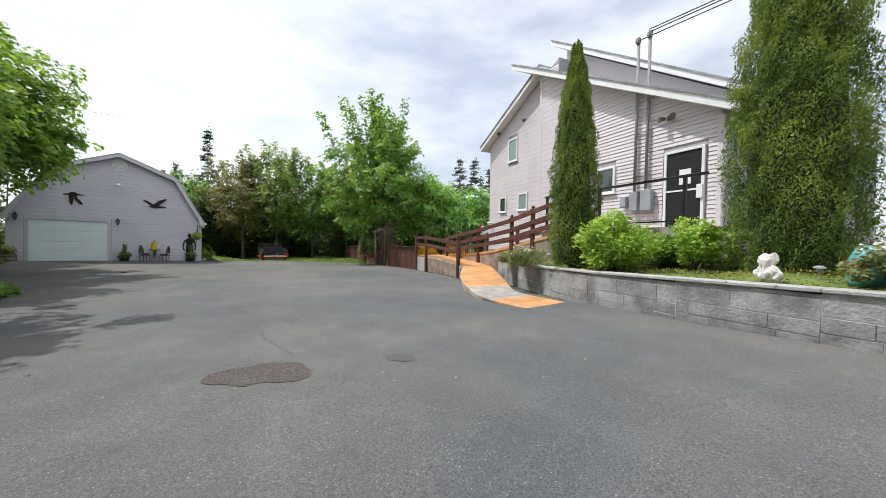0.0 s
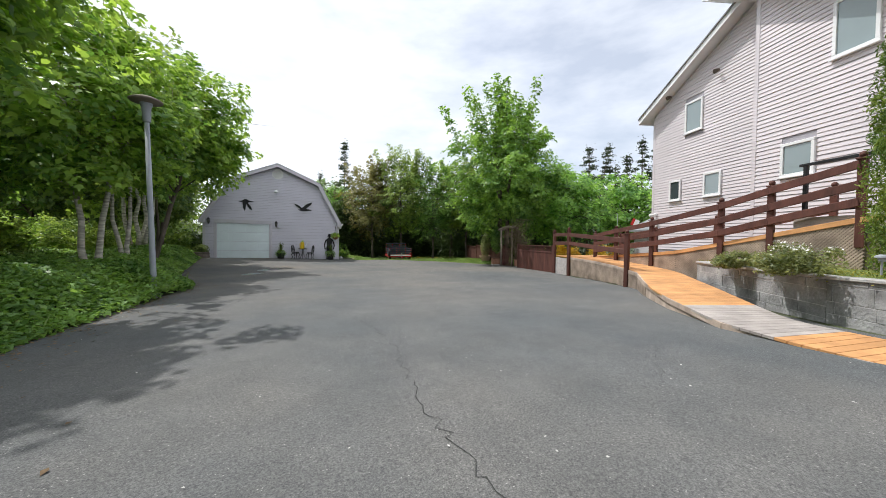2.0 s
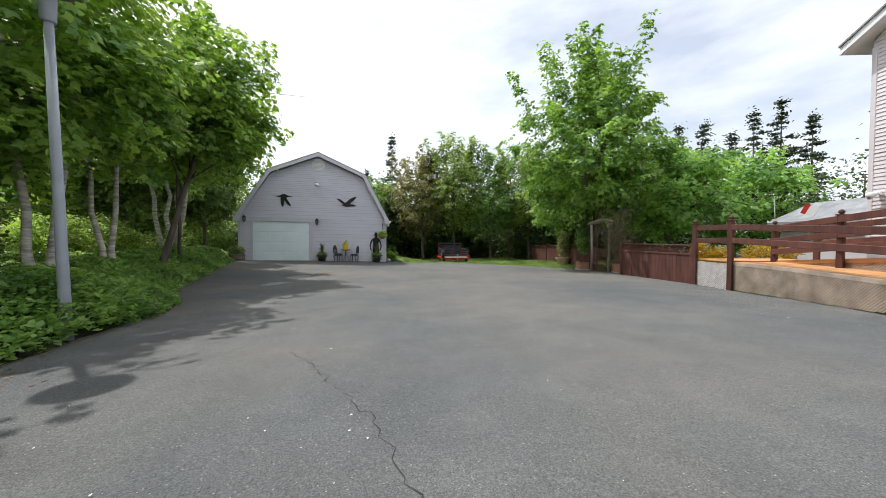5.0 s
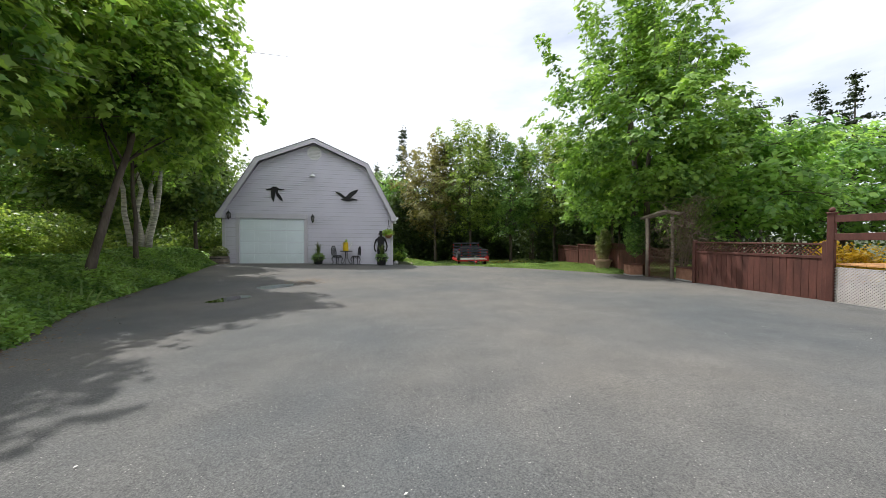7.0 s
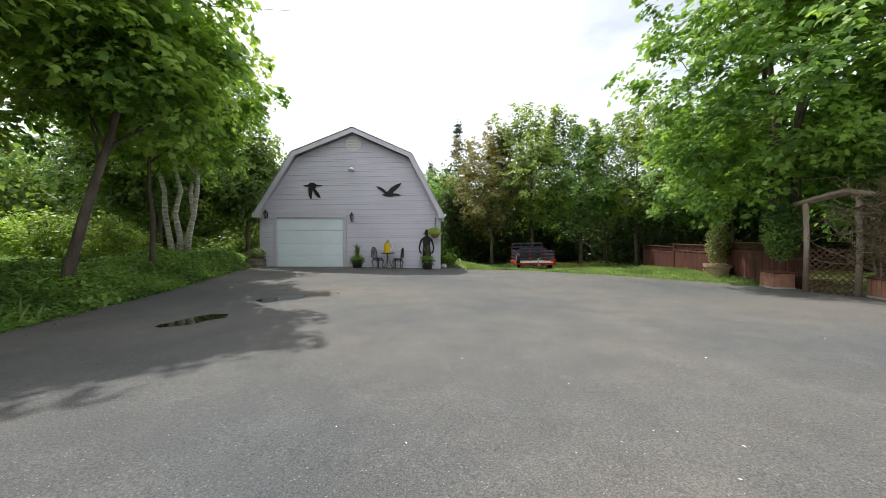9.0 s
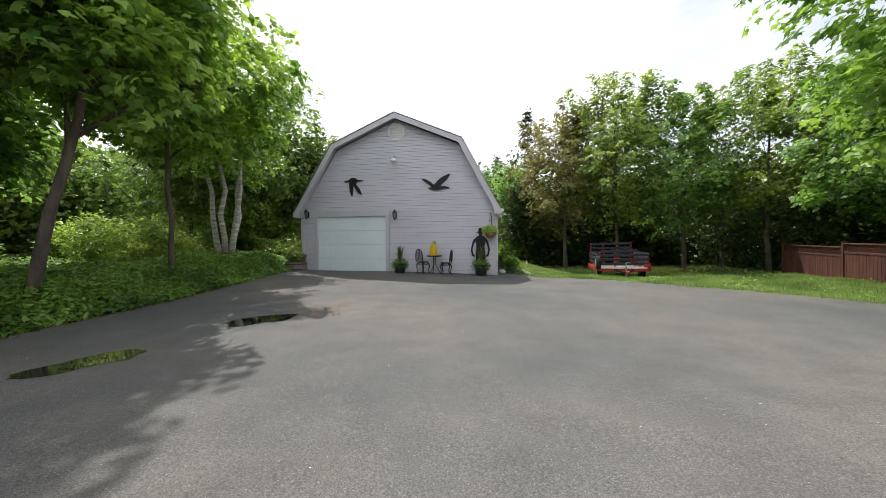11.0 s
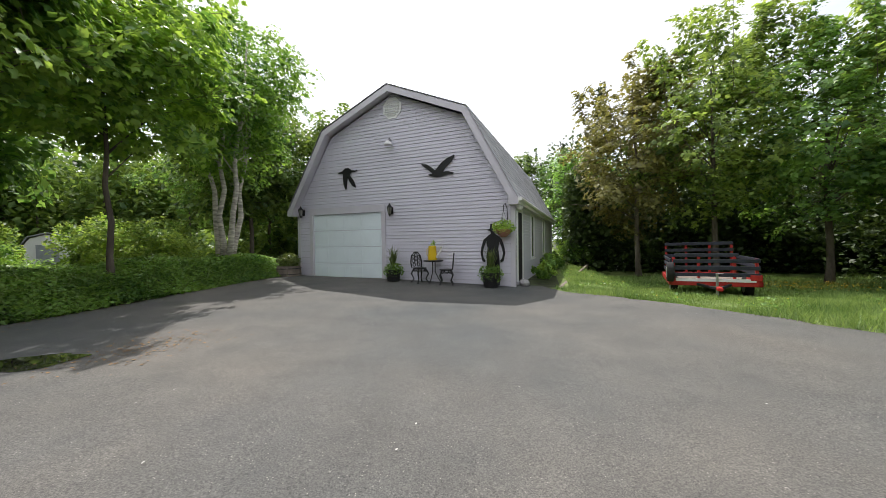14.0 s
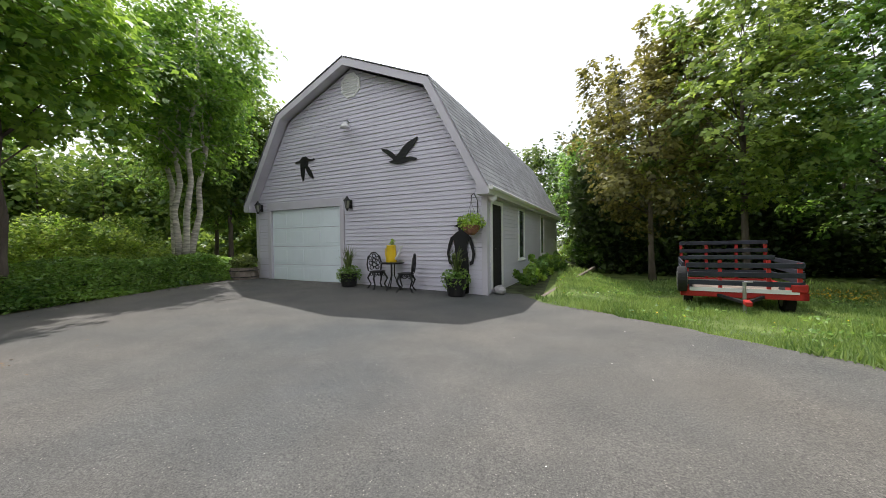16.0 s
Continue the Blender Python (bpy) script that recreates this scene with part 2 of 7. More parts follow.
def asphalt_material():
    m = bpy.data.materials.new("asphalt")
    m.use_nodes = True
    nt = m.node_tree
    n, l = nt.nodes, nt.links
    b = n["Principled BSDF"]
    tc = n.new("ShaderNodeTexCoord")

    def noise_node(scale, detail=4, rough=0.55):
        t = n.new("ShaderNodeTexNoise")
        t.inputs["Scale"].default_value, t.inputs["Detail"].default_value, t.inputs["Roughness"].default_value = scale, detail, rough
        l.new(tc.outputs["Object"], t.inputs["Vector"])
        return t

    def ramp_node(src, p0, c0, p1, c1):
        r = n.new("ShaderNodeValToRGB")
        r.color_ramp.elements[0].position, r.color_ramp.elements[1].position = p0, p1
        r.color_ramp.elements[0].color, r.color_ramp.elements[1].color = (*c0, 1), (*c1, 1)
        l.new(src, r.inputs[0])
        return r

    def mixed(kind, fac, a, bb):
        x = n.new("ShaderNodeMix")
        x.data_type, x.blend_type = "RGBA", kind
        x.inputs[0].default_value = fac
        l.new(a, x.inputs[6])
        l.new(bb, x.inputs[7])
        return x

    broad = ramp_node(noise_node(0.28, 6).outputs[0], 0.32, (0.086, 0.096, 0.103), 0.68, (0.143, 0.140, 0.133))
    mid = ramp_node(noise_node(1.7, 5, 0.65).outputs[0], 0.3, (0.86, 0.86, 0.86), 0.7, (1.12, 1.11, 1.10))
    x1 = mixed("MULTIPLY", 1.0, broad.outputs[0], mid.outputs[0])
    grit = ramp_node(noise_node(100, 4, 0.8).outputs[0], 0.34, (0.42, 0.42, 0.43), 0.66, (1.62, 1.60, 1.57))
    x2 = mixed("MULTIPLY", 0.9, x1.outputs[2], grit.outputs[0])
    pebble = ramp_node(noise_node(48, 5, 0.8).outputs[0], 0.36, (0.78, 0.78, 0.79), 0.64, (1.22, 1.21, 1.20))
    x2 = mixed("MULTIPLY", 0.9, x2.outputs[2], pebble.outputs[0])
    vor = n.new("ShaderNodeTexVoronoi")
    vor.inputs["Scale"].default_value = 34
    l.new(tc.outputs["Object"], vor.inputs["Vector"])
    chips = ramp_node(vor.outputs["Distance"], 0.07, (1, 1, 1), 0.16, (0, 0, 0))
    pick = ramp_node(noise_node(9.0, 2).outputs[0], 0.44, (0, 0, 0), 0.54, (1, 1, 1))
    both = mixed("MULTIPLY", 1.0, chips.outputs[0], pick.outputs[0])
    x3 = n.new("ShaderNodeMix")
    x3.data_type = "RGBA"
    l.new(both.outputs[2], x3.inputs[0])
    l.new(x2.outputs[2], x3.inputs[6])
    x3.inputs[7].default_value = (0.36, 0.35, 0.33, 1)
    sep = n.new("ShaderNodeSeparateXYZ")
    l.new(tc.outputs["Object"], sep.inputs[0])
    wob = n.new("ShaderNodeMath")
    wob.operation = "MULTIPLY_ADD"
    wob.inputs[1].default_value = 9.0
    l.new(noise_node(0.35, 5).outputs[0], wob.inputs[0])
    l.new(sep.outputs[1], wob.inputs[2])
    age = n.new("ShaderNodeMapRange")
    age.inputs[1].default_value, age.inputs[2].default_value = 10.0, 22.0
    l.new(wob.outputs[0], age.inputs[0])
    old = n.new("ShaderNodeMix")
    old.data_type, old.blend_type = "RGBA", "MULTIPLY"
    old.inputs[7].default_value = (1.03, 0.985, 0.93, 1)
    l.new(age.outputs[0], old.inputs[0])
    l.new(x3.outputs[2], old.inputs[6])
    l.new(old.outputs[2], b.inputs["Base Color"])
    b.inputs["Roughness"].default_value, b.inputs["Specular IOR Level"].default_value = 0.86, 0.25
    bp = n.new("ShaderNodeBump")
    bp.inputs["Strength"].default_value, bp.inputs["Distance"].default_value = 0.5, 0.012
    l.new(noise_node(110, 4, 0.75).outputs[0], bp.inputs["Height"])
    l.new(bp.outputs[0], b.inputs["Normal"])
    return m


def glass_material(name, colour, rough=0.03):
    m = material(name, colour, rough, 0.02, 2, 5, 0.0)
    m.node_tree.nodes["Principled BSDF"].inputs["Specular IOR Level"].default_value = 0.8
    return m


M_asphalt = asphalt_material()
M_patch = material("old patch", (0.112, 0.096, 0.088), 0.95, 0.50, 46, 150, 0.9)
M_patch_faint = material("faint old patch", (0.104, 0.098, 0.093), 0.95, 0.30, 40, 140, 0.6)
M_crack = material("crack", (0.046, 0.046, 0.044), 0.95, 0.2)
M_soil = material("soil and litter", (0.045, 0.045, 0.026), 0.95, 0.45, 3, 45, 0.6, tint=(0.060, 0.075, 0.030))
M_lawn = material("lawn", (0.085, 0.145, 0.030), 0.9, 0.35, 1.3, 60, 0.6, tint=(0.14, 0.18, 0.045))
M_siding = material("lilac vinyl siding", (0.600, 0.585, 0.660), 0.5, 0.05, 0.8, 30, 0.03, obj=0.035)
# darker than the siding: shadow of the laps put into the backing colour
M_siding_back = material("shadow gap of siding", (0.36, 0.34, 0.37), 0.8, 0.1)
M_house_siding = material("pale pink vinyl siding", (0.64, 0.59, 0.61), 0.5, 0.05, 0.8, 30, 0.03, obj=0.035)
M_white = material("white paint", (0.78, 0.78, 0.78), 0.45, 0.05, 2, 40, 0.03)
M_trim = material("lilac grey trim", (0.58, 0.56, 0.61), 0.45, 0.05, 2, 40, 0.03)
M_roof = material("grey shingle", (0.27, 0.275, 0.29), 0.92, 0.25, 2, 60, 0.6, obj=0.14)
M_door = material("white sectional door", (0.79, 0.875, 0.905), 0.45, 0.04, 1.2, 30, 0.03)
M_black = material("black iron", (0.012, 0.012, 0.013), 0.42, 0.3, 8, 60, 0.08)
M_cutout = material("black painted board", (0.010, 0.010, 0.011), 0.55, 0.2, 4, 50, 0.05)
M_dark = material("dark inside", (0.012, 0.012, 0.013), 0.8, 0.2)
M_pane = glass_material("window pane", (0.05, 0.065, 0.07))
M_pane_pale = glass_material("window pane with blind", (0.25, 0.31, 0.32), 0.08)
M_fence = material("red brown stain", (0.098, 0.036, 0.026), 0.7, 0.3, 5, 40, 0.2, obj=0.25, stretch=(1, 1, 0.3))
M_deck = material("new orange decking", (0.56, 0.285, 0.115), 0.68, 0.2, 3, 40, 0.15, obj=0.22)
M_deck_old = material("weathered decking", (0.37, 0.33, 0.305), 0.8, 0.2, 3, 40, 0.2, obj=0.2)
M_lattice = material("grey lattice", (0.40, 0.32, 0.26), 0.85, 0.35, 3, 40, 0.2)
M_block = material("rough grey block", (0.265, 0.262, 0.260), 0.95, 0.50, 2.6, 26, 0.6, obj=0.16)
M_mortar = material("pale mortar", (0.40, 0.39, 0.38), 0.95, 0.2, 6, 60, 0.5)
M_bark = material("grey brown bark", (0.13, 0.105, 0.085), 0.95, 0.4, 5, 28, 0.9, stretch=(1, 1, 0.25))
M_birch = material("birch bark", (0.50, 0.455, 0.40), 0.85, 0.5, 6, 22, 0.5, stretch=(0.6, 0.6, 2.5))
M_lamp = material("grey painted steel", (0.30, 0.32, 0.35), 0.45, 0.15, 3, 40, 0.06)
M_maple = leaf_material("maple leaf", (0.073, 0.158, 0.056), (0.287, 0.466, 0.126))
M_maple_light = leaf_material("light maple leaf", (0.108, 0.243, 0.070), (0.397, 0.635, 0.172))
M_birch_leaf = leaf_material("birch leaf", (0.134, 0.234, 0.062), (0.400, 0.507, 0.137))
M_bronze = leaf_material("bronze leaf", (0.100, 0.098, 0.045), (0.32, 0.31, 0.115))
# one woodland leaf in two tones, with shade and sunlight put into the colour
M_wood_shade = leaf_material("shaded wood leaf", (0.030, 0.058, 0.022), (0.110, 0.165, 0.050), 0.45, 0.28)
M_wood_sun = leaf_material("sunlit wood leaf", (0.070, 0.138, 0.042), (0.25, 0.35, 0.095), 0.45, 0.48)
M_spruce = leaf_material("spruce needles", (0.028, 0.046, 0.022), (0.078, 0.109, 0.046), 0.7, 0.1)
M_cedar = leaf_material("cedar sprays", (0.070, 0.140, 0.030), (0.26, 0.33, 0.060), 0.7, 0.3)
M_shrub = leaf_material("bright shrub leaf", (0.209, 0.345, 0.069), (0.492, 0.668, 0.160))
M_under = leaf_material("ground cover leaf", (0.085, 0.180, 0.048), (0.29, 0.46, 0.125))
M_grass = leaf_material("grass blade", (0.117, 0.206, 0.060), (0.329, 0.442, 0.165), 0.6, 0.3)


# ---- ground ----
def grid_sheet(name, xs, ys, height, mat, label, category):
    gx, gy = np.meshgrid(xs, ys)
    v = np.stack([gx, gy, height(gx, gy)], -1).reshape(-1, 3)
    nx, ny = len(xs), len(ys)
    i = np.arange(nx * ny).reshape(ny, nx)
    f = np.stack([i[:-1, :-1], i[:-1, 1:], i[1:, 1:], i[1:, :-1]], -1).reshape(-1, 4)
    return tagged(data_part(name, v, f, mat, smooth=True), label, category, kind="structure")


near = np.arange(-30, 45.01, 0.6)
xs = np.concatenate([[-900, -500, -300, -200, -150, -110, -80, -60, -45, -36], near, [52, 62, 80, 110, 160, 240, 400, 900]])
ys = np.concatenate([[-900, -400, -200, -100, -60, -40], near, [52, 62, 80, 110, 160, 240, 400, 900]])
grid_sheet("ground", xs, ys, land_z, M_soil, "dark soil and leaf litter under the trees", "ground")

rows_y = np.concatenate([np.arange(-36, -6, 1.5), np.arange(-6, 27.6, 0.22), [27.58]])
cols = np.linspace(0, 1, 46)


def ragged(y, seed):
    return 0.07 * np.sin(y * 2.3 + seed) + 0.045 * np.sin(y * 6.1 + 2 * seed) + 0.025 * np.sin(y * 13.7 + seed)


gl = np.interp(rows_y, EDGE_Y, EDGE_L) + ragged(rows_y, 1.0)
gr = np.interp(rows_y, EDGE_RY, EDGE_R) + ragged(rows_y, 4.0)
gx = gl[:, None] + (gr - gl)[:, None] * cols[None, :]
gy = np.repeat(rows_y[:, None], len(cols), 1)
gz = drive_z(gx, gy) + 0.012 * np.sin(gx * 1.1) * np.sin(gy * 0.9)
dip = np.exp(-(((gx - 1.1) / 1.2) ** 2 + ((gy - 19.4) / 1.5) ** 2))
gz = gz - 0.010 * dip
idx = np.arange(gx.size).reshape(gx.shape)
quads = np.stack([idx[:-1, :-1], idx[:-1, 1:], idx[1:, 1:], idx[1:, :-1]], -1).reshape(-1, 4)
tagged(data_part("road", np.stack([gx, gy, gz], -1).reshape(-1, 3), quads, M_asphalt, smooth=True),
       "worn grey asphalt driveway with cracks and patches", "driveway", kind="structure")


lawn_y = np.concatenate([np.arange(16.5, 27.6, 0.3), np.arange(27.8, 40, 0.6)])
lx0 = np.where(lawn_y < 27.6, np.interp(lawn_y, EDGE_RY, EDGE_R) - 0.06, 7.2)
lq = np.linspace(0, 1, 40)
lgx = lx0[:, None] + (24 - lx0)[:, None] * lq[None, :]
lgy = np.repeat(lawn_y[:, None], len(lq), 1)
li = np.arange(lgx.size).reshape(lgx.shape)
tagged(data_part("ground_lawn", np.stack([lgx, lgy, land_z(lgx, lgy) + 0.022], -1).reshape(-1, 3), np.stack([li[:-1, :-1], li[:-1, 1:], li[1:, 1:], li[1:, :-1]], -1).reshape(-1, 4), M_lawn, smooth=True),
       "rough green lawn at the edge of the driveway", "lawn", kind="structure")


def blot(name, cx, cy, rx, ry, turn, mat, label, lift=0.006, seed=1, n=40, rough=0.16, sx=0.0):
    """A flat patch with a ragged outline that lies on the driveway."""
    rnd = random.Random(seed)
    bm = bmesh.new()
    ph = [rnd.uniform(0, 6.28) for _ in range(6)]
    rim, mid = [], []
    for k in range(n):
        a = 2 * math.pi * k / n
        r = 1 + rough * sum(math.sin(a * (j + 2) + ph[j]) / (j + 1) for j in range(6)) + rnd.uniform(-rough, rough) * 0.3
        for ring, q in ((mid, 0.5), (rim, 1.0)):
            dx, dy = rx * r * q * math.cos(a), ry * r * q * math.sin(a)
            x = cx + dx * math.cos(turn) - dy * math.sin(turn)
            y = cy + dx * math.sin(turn) + dy * math.cos(turn)
            z = float(drive_z(x, y)) + 0.012 * math.sin(x * 1.1) * math.sin(y * 0.9) - 0.010 * math.exp(-(((x - 1.1) / 1.2) ** 2 + ((y - 19.4) / 1.5) ** 2)) * (1 - sx)
            ring.append(bm.verts.new((x, y, (z if not sx else sx) + lift)))
    for k in range(n):
        bm.faces.new((mid[k], rim[k], rim[(k + 1) % n], mid[(k + 1) % n]))
    bm.faces.new(mid)
    return tagged(part(name, bm, mat), label, "asphalt patch", kind="structure")


blot("trim_patch", 1.06, 2.95, 0.36, 0.29, -0.8, M_patch, "worn gravelly brown patch in the asphalt", 0.004, 3)
blot("trim_patch_small", 2.06, 2.37, 0.15, 0.10, -0.8, M_patch_faint, "small worn brown patch in the asphalt", 0.004, 5)


def crack(points, width, seed):
    """A jagged crack that runs along a line on the driveway."""
    rnd = random.Random(seed)
    line = []
    for (x0, y0), (x1, y1) in zip(points, points[1:]):
        n = max(3, int(math.hypot(x1 - x0, y1 - y0) / 0.07))
        for i in range(n):
            q = i / n
            line.append((x0 + (x1 - x0) * q + rnd.uniform(-0.04, 0.04), y0 + (y1 - y0) * q + rnd.uniform(-0.03, 0.03)))
    bm = bmesh.new()
    prev = None
    for i, (x, y) in enumerate(line):
        w = width * rnd.uniform(0.35, 1.3) * (0.3 if i in (0, len(line) - 1) else 1)
        j = min(i + 1, len(line) - 1)
        dx, dy = line[j][0] - line[max(i - 1, 0)][0], line[j][1] - line[max(i - 1, 0)][1]
        q = math.hypot(dx, dy) or 1
        z = float(drive_z(x, y)) + 0.012 * math.sin(x * 1.1) * math.sin(y * 0.9) + 0.004
        pair = [bm.verts.new((x - dy / q * w, y + dx / q * w, z)), bm.verts.new((x + dy / q * w, y - dx / q * w, z))]
        if prev:
            bm.faces.new((prev[0], prev[1], pair[1], pair[0]))
        prev = pair
    return tagged(part("trim_crack", bm, M_crack), "dark jagged crack across the asphalt", "crack", kind="structure")


crack([(1.44, 3.2), (1.55, 4.2), (1.75, 5.1), (1.9, 5.5), (1.95, 6.8), (1.85, 8.4), (1.3, 10.2)], 0.0032, 1)
crack([(1.9, 5.5), (2.3, 6.4), (2.25, 7.6)], 0.0014, 2)
crack([(1.8, 5.3), (1.5, 6.2), (0.9, 7.2)], 0.0014, 3)
crack([(3.2, 3.6), (4.5, 4.4), (5.6, 4.6)], 0.0014, 4)
crack([(1.44, 3.2), (1.9, 2.6), (2.4, 2.45)], 0.0014, 5)

M_water = material("puddle water", (0.020, 0.020, 0.018), 0.02, 0.1, 2, 5, 0.0, spec=0.5)
M_wet = material("wet asphalt", (0.058, 0.058, 0.056), 0.85, 0.3, 2, 60, 0.3)
blot("water", 1.22, 19.45, 0.50, 0.36, 1.02, M_water, "shallow puddle in a dip of the asphalt", 0.0, 11, sx=float(drive_z(1.2, 19.45)) - 0.013)
blot("water_far", 0.60, 17.35, 0.46, 0.30, 0.9, M_water, "shallow puddle in the asphalt", 0.004, 14)


# ---- clapboard walls ----
def span_at(outline, z):
    """The inner x range of a convex outline at the height z."""
    hits = []
    for (x0, z0), (x1, z1) in zip(outline, outline[1:] + outline[:1]):
        if z0 != z1 and min(z0, z1) <= z <= max(z0, z1):
            hits.append(x0 + (x1 - x0) * (z - z0) / (z1 - z0))
    return (min(hits), max(hits)) if len(hits) > 1 else None


def clapboards(outline, holes, course, mat, parent, m, zlow, zhigh):
    """Rows of siding over an outline in x and z, left out at the holes (x0, x1, z0, z1); front towards -y of m."""
    z = zlow
    while z < zhigh - 0.02:
        top = min(z + course, zhigh)
        lo, hi = span_at(outline, z + 0.001), span_at(outline, top - 0.001)
        if lo and hi:
            cuts = sorted((h[0], h[1]) for h in holes if h[2] < top - 0.03 and h[3] > z + 0.03)
            spans, left0, left1 = [], lo[0], hi[0]
            for a, b in cuts:
                if a > left0:
                    spans.append((left0, a, left1, a))
                left0 = left1 = max(left0, b)
            spans.append((left0, lo[1], left1, hi[1]))
            for a0, b0, a1, b1 in spans:
                if b0 - a0 < 0.03:
                    continue
                b1, a1 = max(b1, a1 + 0.001), a1
                bm = bmesh.new()
                lip = z + 0.045 * course
                pts = [(a0, 0, lip), (b0, 0, lip), (b0, -0.025, lip), (a0, -0.025, lip), (a1, 0, top), (b1, 0, top), (b1, -0.007, top), (a1, -0.007, top)]
                # a crease half way up, as double-lap vinyl has
                half = (z + top) / 2
                am, bmid = (a0 + a1) / 2, (b0 + b1) / 2
                pts += [(am, -0.008, half), (bmid, -0.008, half), (am, -0.024, half + 0.004), (bmid, -0.024, half + 0.004)]
                v = [bm.verts.new(m @ Vector(p)) for p in pts]
                for f in ((3, 2, 9, 8), (8, 9, 11, 10), (10, 11, 6, 7), (0, 3, 2, 1), (4, 5, 6, 7)):
                    bm.faces.new([v[i] for i in f])
                part("siding_board", bm, mat, parent)
        z = top


def shingle_rows(a, b, c, d, rows, parent, m, lift=0.012):
    """Courses of shingles over the slope a-b (eave) to d-c (ridge)."""
    a, b, c, d = (Vector(p) for p in (a, b, c, d))
    nrm = (b - a).cross(d - a).normalized()
    for r in range(rows):
        q0, q1 = r / rows, min((r + 1.12) / rows, 1)
        p = [a.lerp(d, q0), b.lerp(c, q0), b.lerp(c, q1), a.lerp(d, q1)]
        bm = bmesh.new()
        lows = [m @ (x + nrm * 0.002) for x in p]
        tops = [m @ (p[0] + nrm * lift), m @ (p[1] + nrm * lift), m @ (p[2] + nrm * 0.004), m @ (p[3] + nrm * 0.004)]
        v = [bm.verts.new(x) for x in lows + tops]
        for f in ((4, 5, 6, 7), (0, 1, 5, 4), (0, 4, 7, 3), (1, 2, 6, 5)):
            bm.faces.new([v[i] for i in f])
        part("shingle_course", bm, M_roof, parent)


def window(parent, m, x0, x1, z0, z1, pane_mat, frame=0.07, name="window"):
    """A framed window with sill; outside towards -y of m."""
    bm = bmesh.new()
    for a in ((x0, x1, z1 - frame, z1), (x0, x1, z0, z0 + frame), (x0, x0 + frame, z0 + frame, z1 - frame), (x1 - frame, x1, z0 + frame, z1 - frame)):
        box(bm, a[0], a[1], -0.05, 0.04, a[2], a[3], m, 0.006)
    w = part(name, bm, M_white, parent, "white vinyl window frame")
    part("pane", boxed(x0 + frame, x1 - frame, -0.02, 0.01, z0 + frame, z1 - frame, m), pane_mat, w)
    part("sill", boxed(x0 - 0.03, x1 + 0.03, -0.085, 0.0, z0 - 0.03, z0 + 0.012, m, bevel=0.006), M_white, w)
    return w


# ---- barn garage ----
GX0, GX1, GY0, GY1 = -2.10, 5.98, 27.6, 39.6
EOV = 0.17
GTURN = pose(2.0, 27.52, 0, 0, 0, -6.0) @ pose(0, 0, 0, 0, 0.9, 0) @ pose(-2.0, -27.6, 0)
barn = empty("barn_garage", GTURN, "lilac clapboard gambrel barn garage with a white sectional door", "garage")
EAVE, KINK, RIDGE, GMID = 2.43, 5.02, 6.12, 2.05
KL, KR = -0.46, 4.56
front_outline = [(GX0, -0.35), (GX1, -0.35), (GX1, EAVE), (KR + 0.02, KINK - 0.05), (GMID, RIDGE - 0.06), (KL - 0.02, KINK - 0.05), (GX0, EAVE)]
bm = bmesh.new()
shell = [(GX0, -0.5), (GX0, EAVE), (KL, KINK - 0.1), (GMID, RIDGE - 0.12), (KR, KINK - 0.1), (GX1, EAVE), (GX1, -0.5)]
prism(bm, shell, GY1 - GY0 - 0.12, pose(0, GY0 + 0.10, 0))
part("wall", bm, M_siding, barn)
DX0, DX1, DZ1 = -1.39, 1.56, 2.25
# sheathing in the shadow-gap tone, seen in the slits between boards
bm = bmesh.new()
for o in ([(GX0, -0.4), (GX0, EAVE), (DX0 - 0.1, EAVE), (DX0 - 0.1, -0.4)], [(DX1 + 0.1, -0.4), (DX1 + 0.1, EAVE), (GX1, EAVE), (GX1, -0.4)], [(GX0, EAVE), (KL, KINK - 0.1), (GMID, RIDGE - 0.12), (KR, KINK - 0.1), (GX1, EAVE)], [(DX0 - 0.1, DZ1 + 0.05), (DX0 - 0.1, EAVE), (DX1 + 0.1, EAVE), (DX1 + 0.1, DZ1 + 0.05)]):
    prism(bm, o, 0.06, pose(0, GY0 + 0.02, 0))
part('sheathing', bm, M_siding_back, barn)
clapboards(front_outline, [(DX0 - 0.16, DX1 + 0.16, -1, DZ1 + 0.12)], 0.215, M_siding, barn, pose(0, GY0 + 0.018, 0), -0.16, RIDGE - 0.06)
side_m = pose(GX1, GY0, 0, 0, 0, 90)
SIDE_HOLES = [(0.30, 1.28, -1, 2.18), (3.1, 3.95, 0.55, 2.2), (7.0, 7.85, 0.55, 2.2)]
clapboards([(0, -0.6), (12, -0.6), (12, EAVE), (0, EAVE)], SIDE_HOLES, 0.215, M_siding, barn, side_m, -0.16, 2.36)
for x in (GX0, GX1):
    part("corner_board", boxed(x - 0.035 if x < 0 else x - 0.10, x + 0.10 if x < 0 else x + 0.035, GY0 - 0.012, GY0 + 0.12, -0.3, EAVE - 0.02, bevel=0.006), M_trim, barn)
part("corner_board", boxed(GX1 - 0.06, GX1 + 0.035, GY1 - 0.12, GY1, -0.4, EAVE - 0.02, bevel=0.006), M_trim, barn)
# gambrel roof: two slabs on each side, rake boards and soffit at the front
OV = 0.33
RF, RB = GY0 - OV, GY1 + 0.35
pts_l = [(GX0 - EOV, EAVE - 0.02), (KL - 0.14, KINK + 0.12), (GMID, RIDGE + 0.14)]
pts_r = [(GX1 + EOV, EAVE - 0.02), (KR + 0.14, KINK + 0.12), (GMID, RIDGE + 0.14)]


